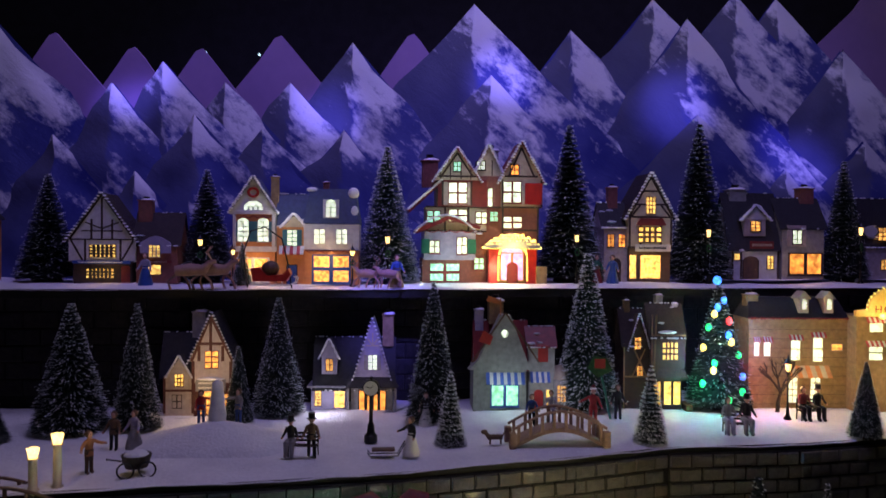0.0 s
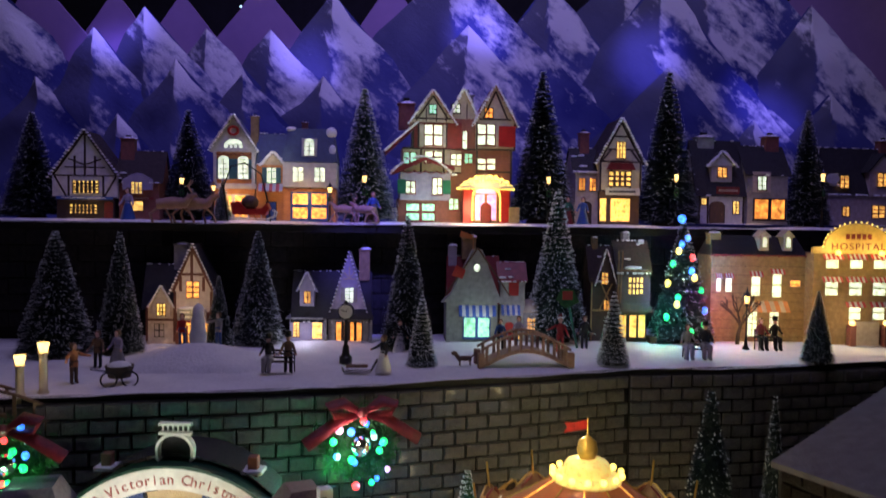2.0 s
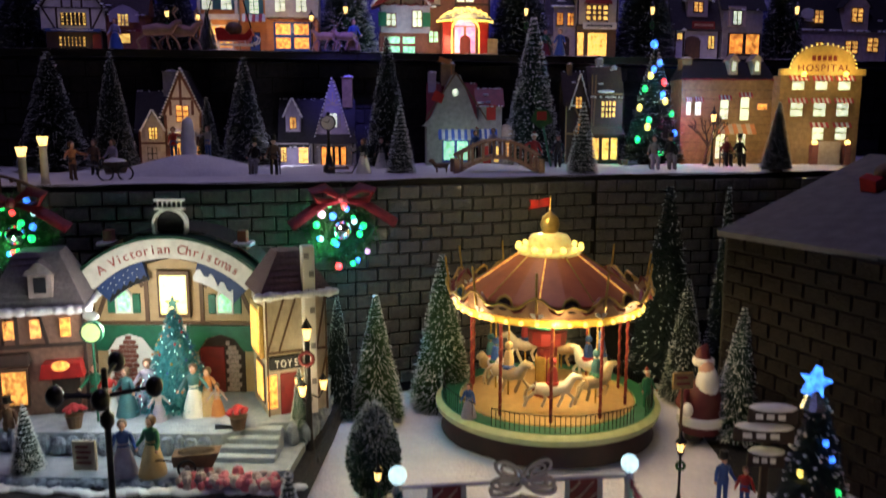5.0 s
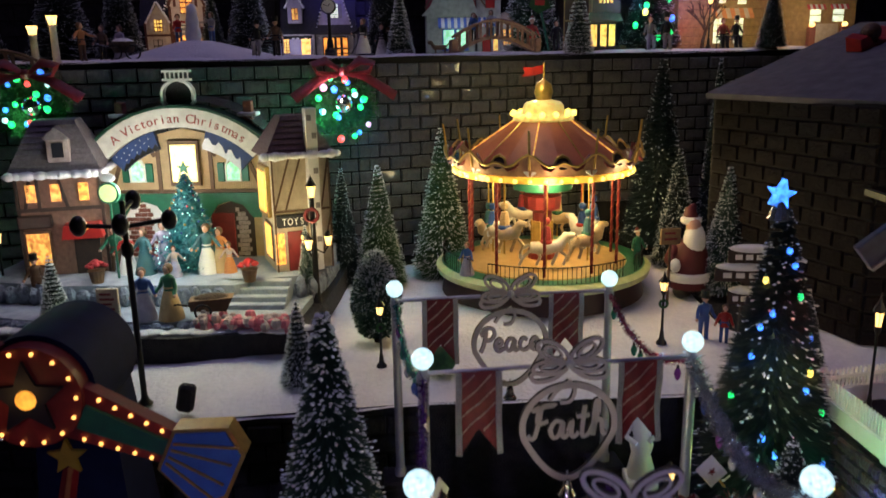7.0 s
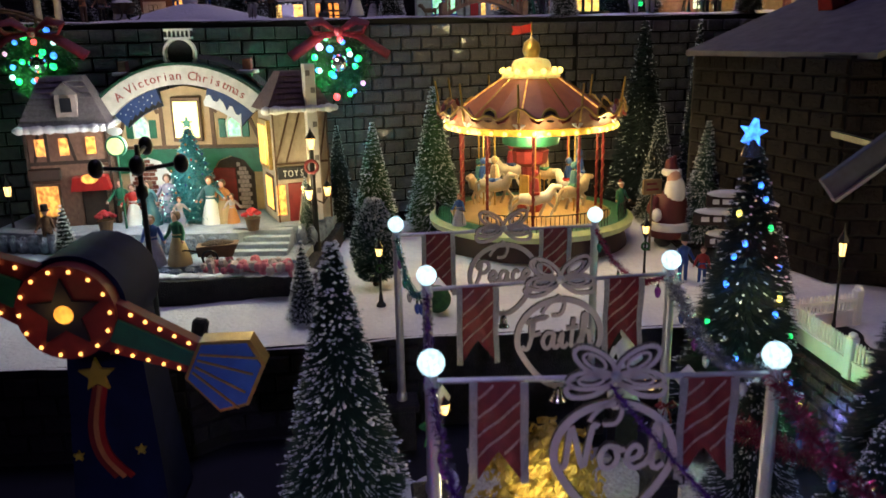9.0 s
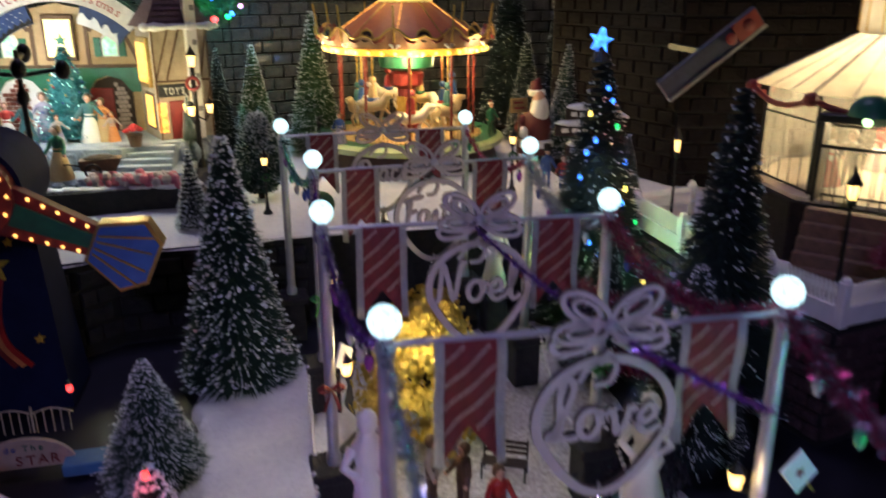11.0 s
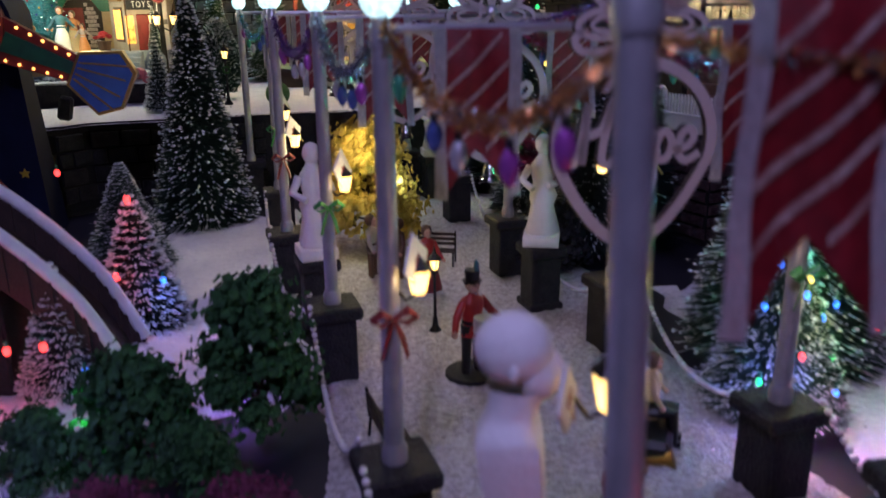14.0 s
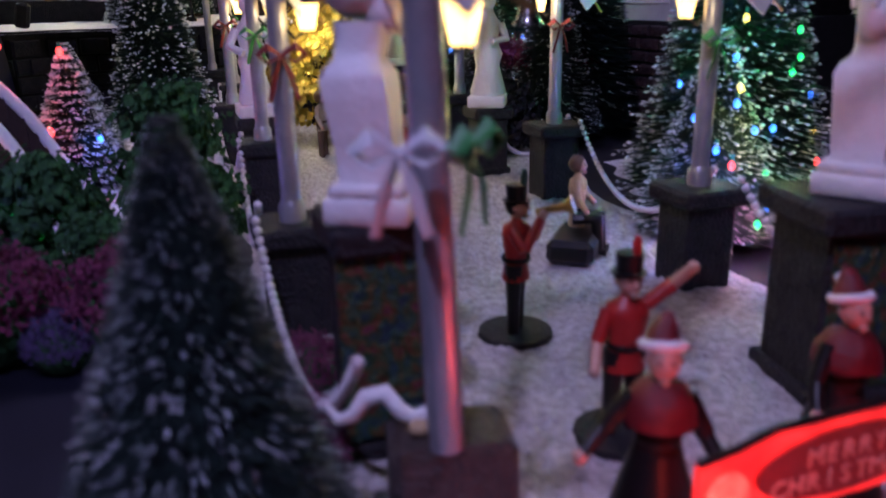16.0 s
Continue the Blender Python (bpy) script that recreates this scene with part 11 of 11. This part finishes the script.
for (x0, y0), (x1, y1) in FENCE:
    L = math.hypot(x1 - x0, y1 - y0)
    t = thing("picket_fence", x0, y0, ZT, math.degrees(math.atan2(y1 - y0, x1 - x0)), "white picket fence along the terrace edge", "fence", "white picket fences")
    n = int(L / 0.0044)
    for k in range(n):
        x = (k + 0.5) * L / n
        part("picket", G().prism([(x - 0.0012, 0.014), (x + 0.0012, 0.014), (x + 0.0012, 0.0345), (x, 0.0370), (x - 0.0012, 0.0345)], -0.0008, 0.0008), WHITEP, t)
    part("rail", G().box(0, L, 0.0008, 0.0026, 0.027, 0.031, 0.0004), WHITEP, t)
    part("board", G().box(0.003, L - 0.003, -0.0016, 0.0020, 0.0, 0.0155, 0.0006), WHITEP, t)
    part("coping", G().box(0.002, L - 0.002, -0.0028, 0.0030, 0.0155, 0.0180, 0.0006), WHITEP, t)
    part("fence_post", G().box(-0.0045, 0.0045, -0.0045, 0.0045, 0, 0.0395, 0.001), WHITEP, t)
    part("post_knob", G().ball((0, 0, 0.0405), 0.0042, 10, 7, (1, 1, 0.8)), WHITEP, t, smooth=80)
# tilted painted board on the tower wall
t = thing("tilted_board", 0.530, 0.56, 0.428, 0, "long tilted painted board in blue and red", "painted board")
mm = Matrix.Rotation(radians(-38), 4, "Y")
part("board", G().box(-0.062, 0.062, -0.004, 0.004, -0.011, 0.011, 0.001).moved(mm), mat("faded_blue_paint", (0.04, 0.05, 0.09), (0.02, 0.025, 0.05), 120, 0.6), t)
part("red_end", G().box(0.030, 0.060, -0.006, -0.004, -0.010, 0.010).moved(mm), DKRED, t, "red painted end")
part("edge", G().box(-0.062, 0.062, -0.006, 0.004, -0.014, -0.011).moved(mm), GREYST, t)
for x in (0.024, 0.046):
    part("rose", G().ball((x, -0.006, 0), 0.0065, 9, 7, (1, 0.3, 1)).moved(mm), REDCLOTH, t, "red rose")
part("bracket", G().box(-0.003, 0.003, 0.004, 0.10, -0.003, 0.003), BLACK, t)
# tower: brick walls and a sloping white roof, greyed in colour for shade
TW = [(0.489, 1.015), (0.590, 0.770), (0.900, 0.720), (1.05, 1.10)]
g = G().slab([(p[0] + 0.004, p[1] + 0.004) for p in TW], 0.19, 0.502)
solid("tower", g, MORTAR, Matrix(), "dark brick tower behind the pavilion", "tower")
ra, rb, rc, rd = Vector((0.470, 1.003, 0.506)), Vector((0.612, 0.752, 0.505)), Vector((0.870, 0.830, 0.590)), Vector((0.745, 1.175, 0.600))
g = G()
g.add([ra, rb, rc, rd] + [p - Vector((0, 0, 0.007)) for p in (ra, rb, rc, rd)], [(0, 1, 2, 3), (7, 6, 5, 4), (0, 4, 5, 1), (1, 5, 6, 2), (2, 6, 7, 3), (3, 7, 4, 0)])
solid("tower_roof", g, SHADEROOF, Matrix(), "sloping white roof of the brick tower, toned to shaded grey", "roof", kind="structure")
s = sleigh(0.690, 1.02, 0.553, 30, 1.0, "red toy sleigh on the snowy tower roof")
s.rotation_euler = (radians(10), radians(-14), radians(25))


# ---- bricks of the walls, laid last ----
def brick_meshes(w, h, d, m, name="brick", k=5):
    out = []
    for i in range(k):
        rr = random.Random(i + int(w * 9999))
        g = G()
        c = 0.0011
        pts = []
        for y, q in ((0.0, 0.0), (-d, c)):
            for x, z in ((0, 0), (w, 0), (w, h), (0, h)):
                pts.append((min(max(x, q), w - q) + rr.uniform(-1, 1) * 0.0006, y + (rr.uniform(-1, 1) * 0.0008 if y else 0), min(max(z, q), h - q) + rr.uniform(-1, 1) * 0.0006))
        mid = (w / 2 + rr.uniform(-0.004, 0.004), -d - 0.0012, h / 2 + rr.uniform(-0.003, 0.003))
        pts.append(mid)
        g.add(pts, [(0, 1, 5, 4), (1, 2, 6, 5), (2, 3, 7, 6), (3, 0, 4, 7), (4, 5, 8), (5, 6, 8), (6, 7, 8), (7, 4, 8)])
        out.append(mesh_of(g, name, m))
    return out


def brick_wall(line, z0, z1, w, h, m, limit, name, label, depth=0.0035, parent_kind="structure"):
    """Courses of bricks before a wall face that follows the plan line; the first ones by course from the top are parts, the rest is joined."""
    ms = brick_meshes(w - 0.0024, h - 0.0024, depth, m)
    body = G()
    for (x0, y0), (x1, y1) in zip(line, line[1:]):
        body.add([(x0, y0 + 0.001, z0), (x1, y1 + 0.001, z0), (x1, y1 + 0.001, z1), (x0, y0 + 0.001, z1), (x0, y0 + 0.012, z0), (x1, y1 + 0.012, z0), (x1, y1 + 0.012, z1), (x0, y0 + 0.012, z1)], [(0, 1, 2, 3), (7, 6, 5, 4), (3, 2, 6, 7), (0, 3, 7, 4), (1, 5, 6, 2)])
    ob = solid(name, body, MORTAR, Matrix(), label, "wall", kind="structure")
    rest = G()
    rr = random.Random(5)
    count = 0
    courses = int((z1 - z0) / h)
    for c in range(courses):
        z = z1 - h * (c + 1)
        for (x0, y0), (x1, y1) in zip(line, line[1:]):
            L = math.hypot(x1 - x0, y1 - y0)
            a = math.atan2(y1 - y0, x1 - x0)
            s = -w / 2 if c % 2 else 0.0
            while s < L - w * 0.3:
                q = max(s, 0)
                ln = min(s + w, L) - q
                M = pose(x0 + math.cos(a) * (q + 0.0012), y0 + math.sin(a) * (q + 0.0012), z + 0.0012, 0, 0, math.degrees(a)) @ Matrix.Diagonal((ln / w, 1, 1, 1))
                me = ms[rr.randrange(len(ms))]
                if count < limit:
                    b = new("brick", me)
                    b.parent = ob
                    b.matrix_basis = M
                    count += 1
                else:
                    vs = [tuple(M @ v.co) for v in me.vertices]
                    rest.add(vs, [tuple(p.vertices) for p in me.polygons])
                s += w
    if rest.v:
        r = part("brickwork", rest, m, ob)
        tagged(r, kind="stuff")


brick_wall([(-0.60, 0.962), (-0.425, 1.014), (-0.233, 1.060), (-0.026, 1.119), (0.208, 1.210), (0.352, 1.276)], ZT, 0.553, 0.034, 0.0205, BRICK, 300, "wall_1", "wet grey brick wall below the middle shelf")
brick_wall([(0.356, 1.276), (0.56, 1.312), (0.80, 1.384)], 0.30, 0.553, 0.034, 0.0205, BRICK, 0, "wall_2", "dark brick wall beside the fir")
brick_wall([(-1.00, 1.410), (-0.45, 1.503), (0.0, 1.583), (0.25, 1.658), (0.55, 1.723), (1.10, 1.842)], ZM - 0.004, 0.764, 0.060, 0.030, STONE, 0, "wall_3", "dark stone block wall below the upper shelf", 0.002)
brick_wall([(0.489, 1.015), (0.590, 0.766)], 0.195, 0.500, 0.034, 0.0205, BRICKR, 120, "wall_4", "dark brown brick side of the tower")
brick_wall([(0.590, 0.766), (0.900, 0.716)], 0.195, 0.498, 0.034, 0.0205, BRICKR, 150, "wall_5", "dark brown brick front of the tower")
brick_wall([(-0.95, 0.502), (-0.13, 0.557), (-0.10, 0.587), (0.10, 0.622)], ZP, 0.218, 0.034, 0.0205, STONE, 0, "wall_6", "dark block front of the lower terrace")
# Bulb light from the star tree is put into this plum brick colour
brick_wall([(0.457, 0.712), (0.475, 0.611), (0.486, 0.498), (0.511, 0.373), (0.534, 0.296), (0.70, 0.341)], ZP - 0.005, ZT - 0.003, 0.026, 0.0125, mat("bulb_lit_plum_brick", (0.070, 0.034, 0.036), (0.026, 0.013, 0.016), 150, 0.55, 0.8, bscale=420), 0, "wall_7", "brown brick front under the picket fence")
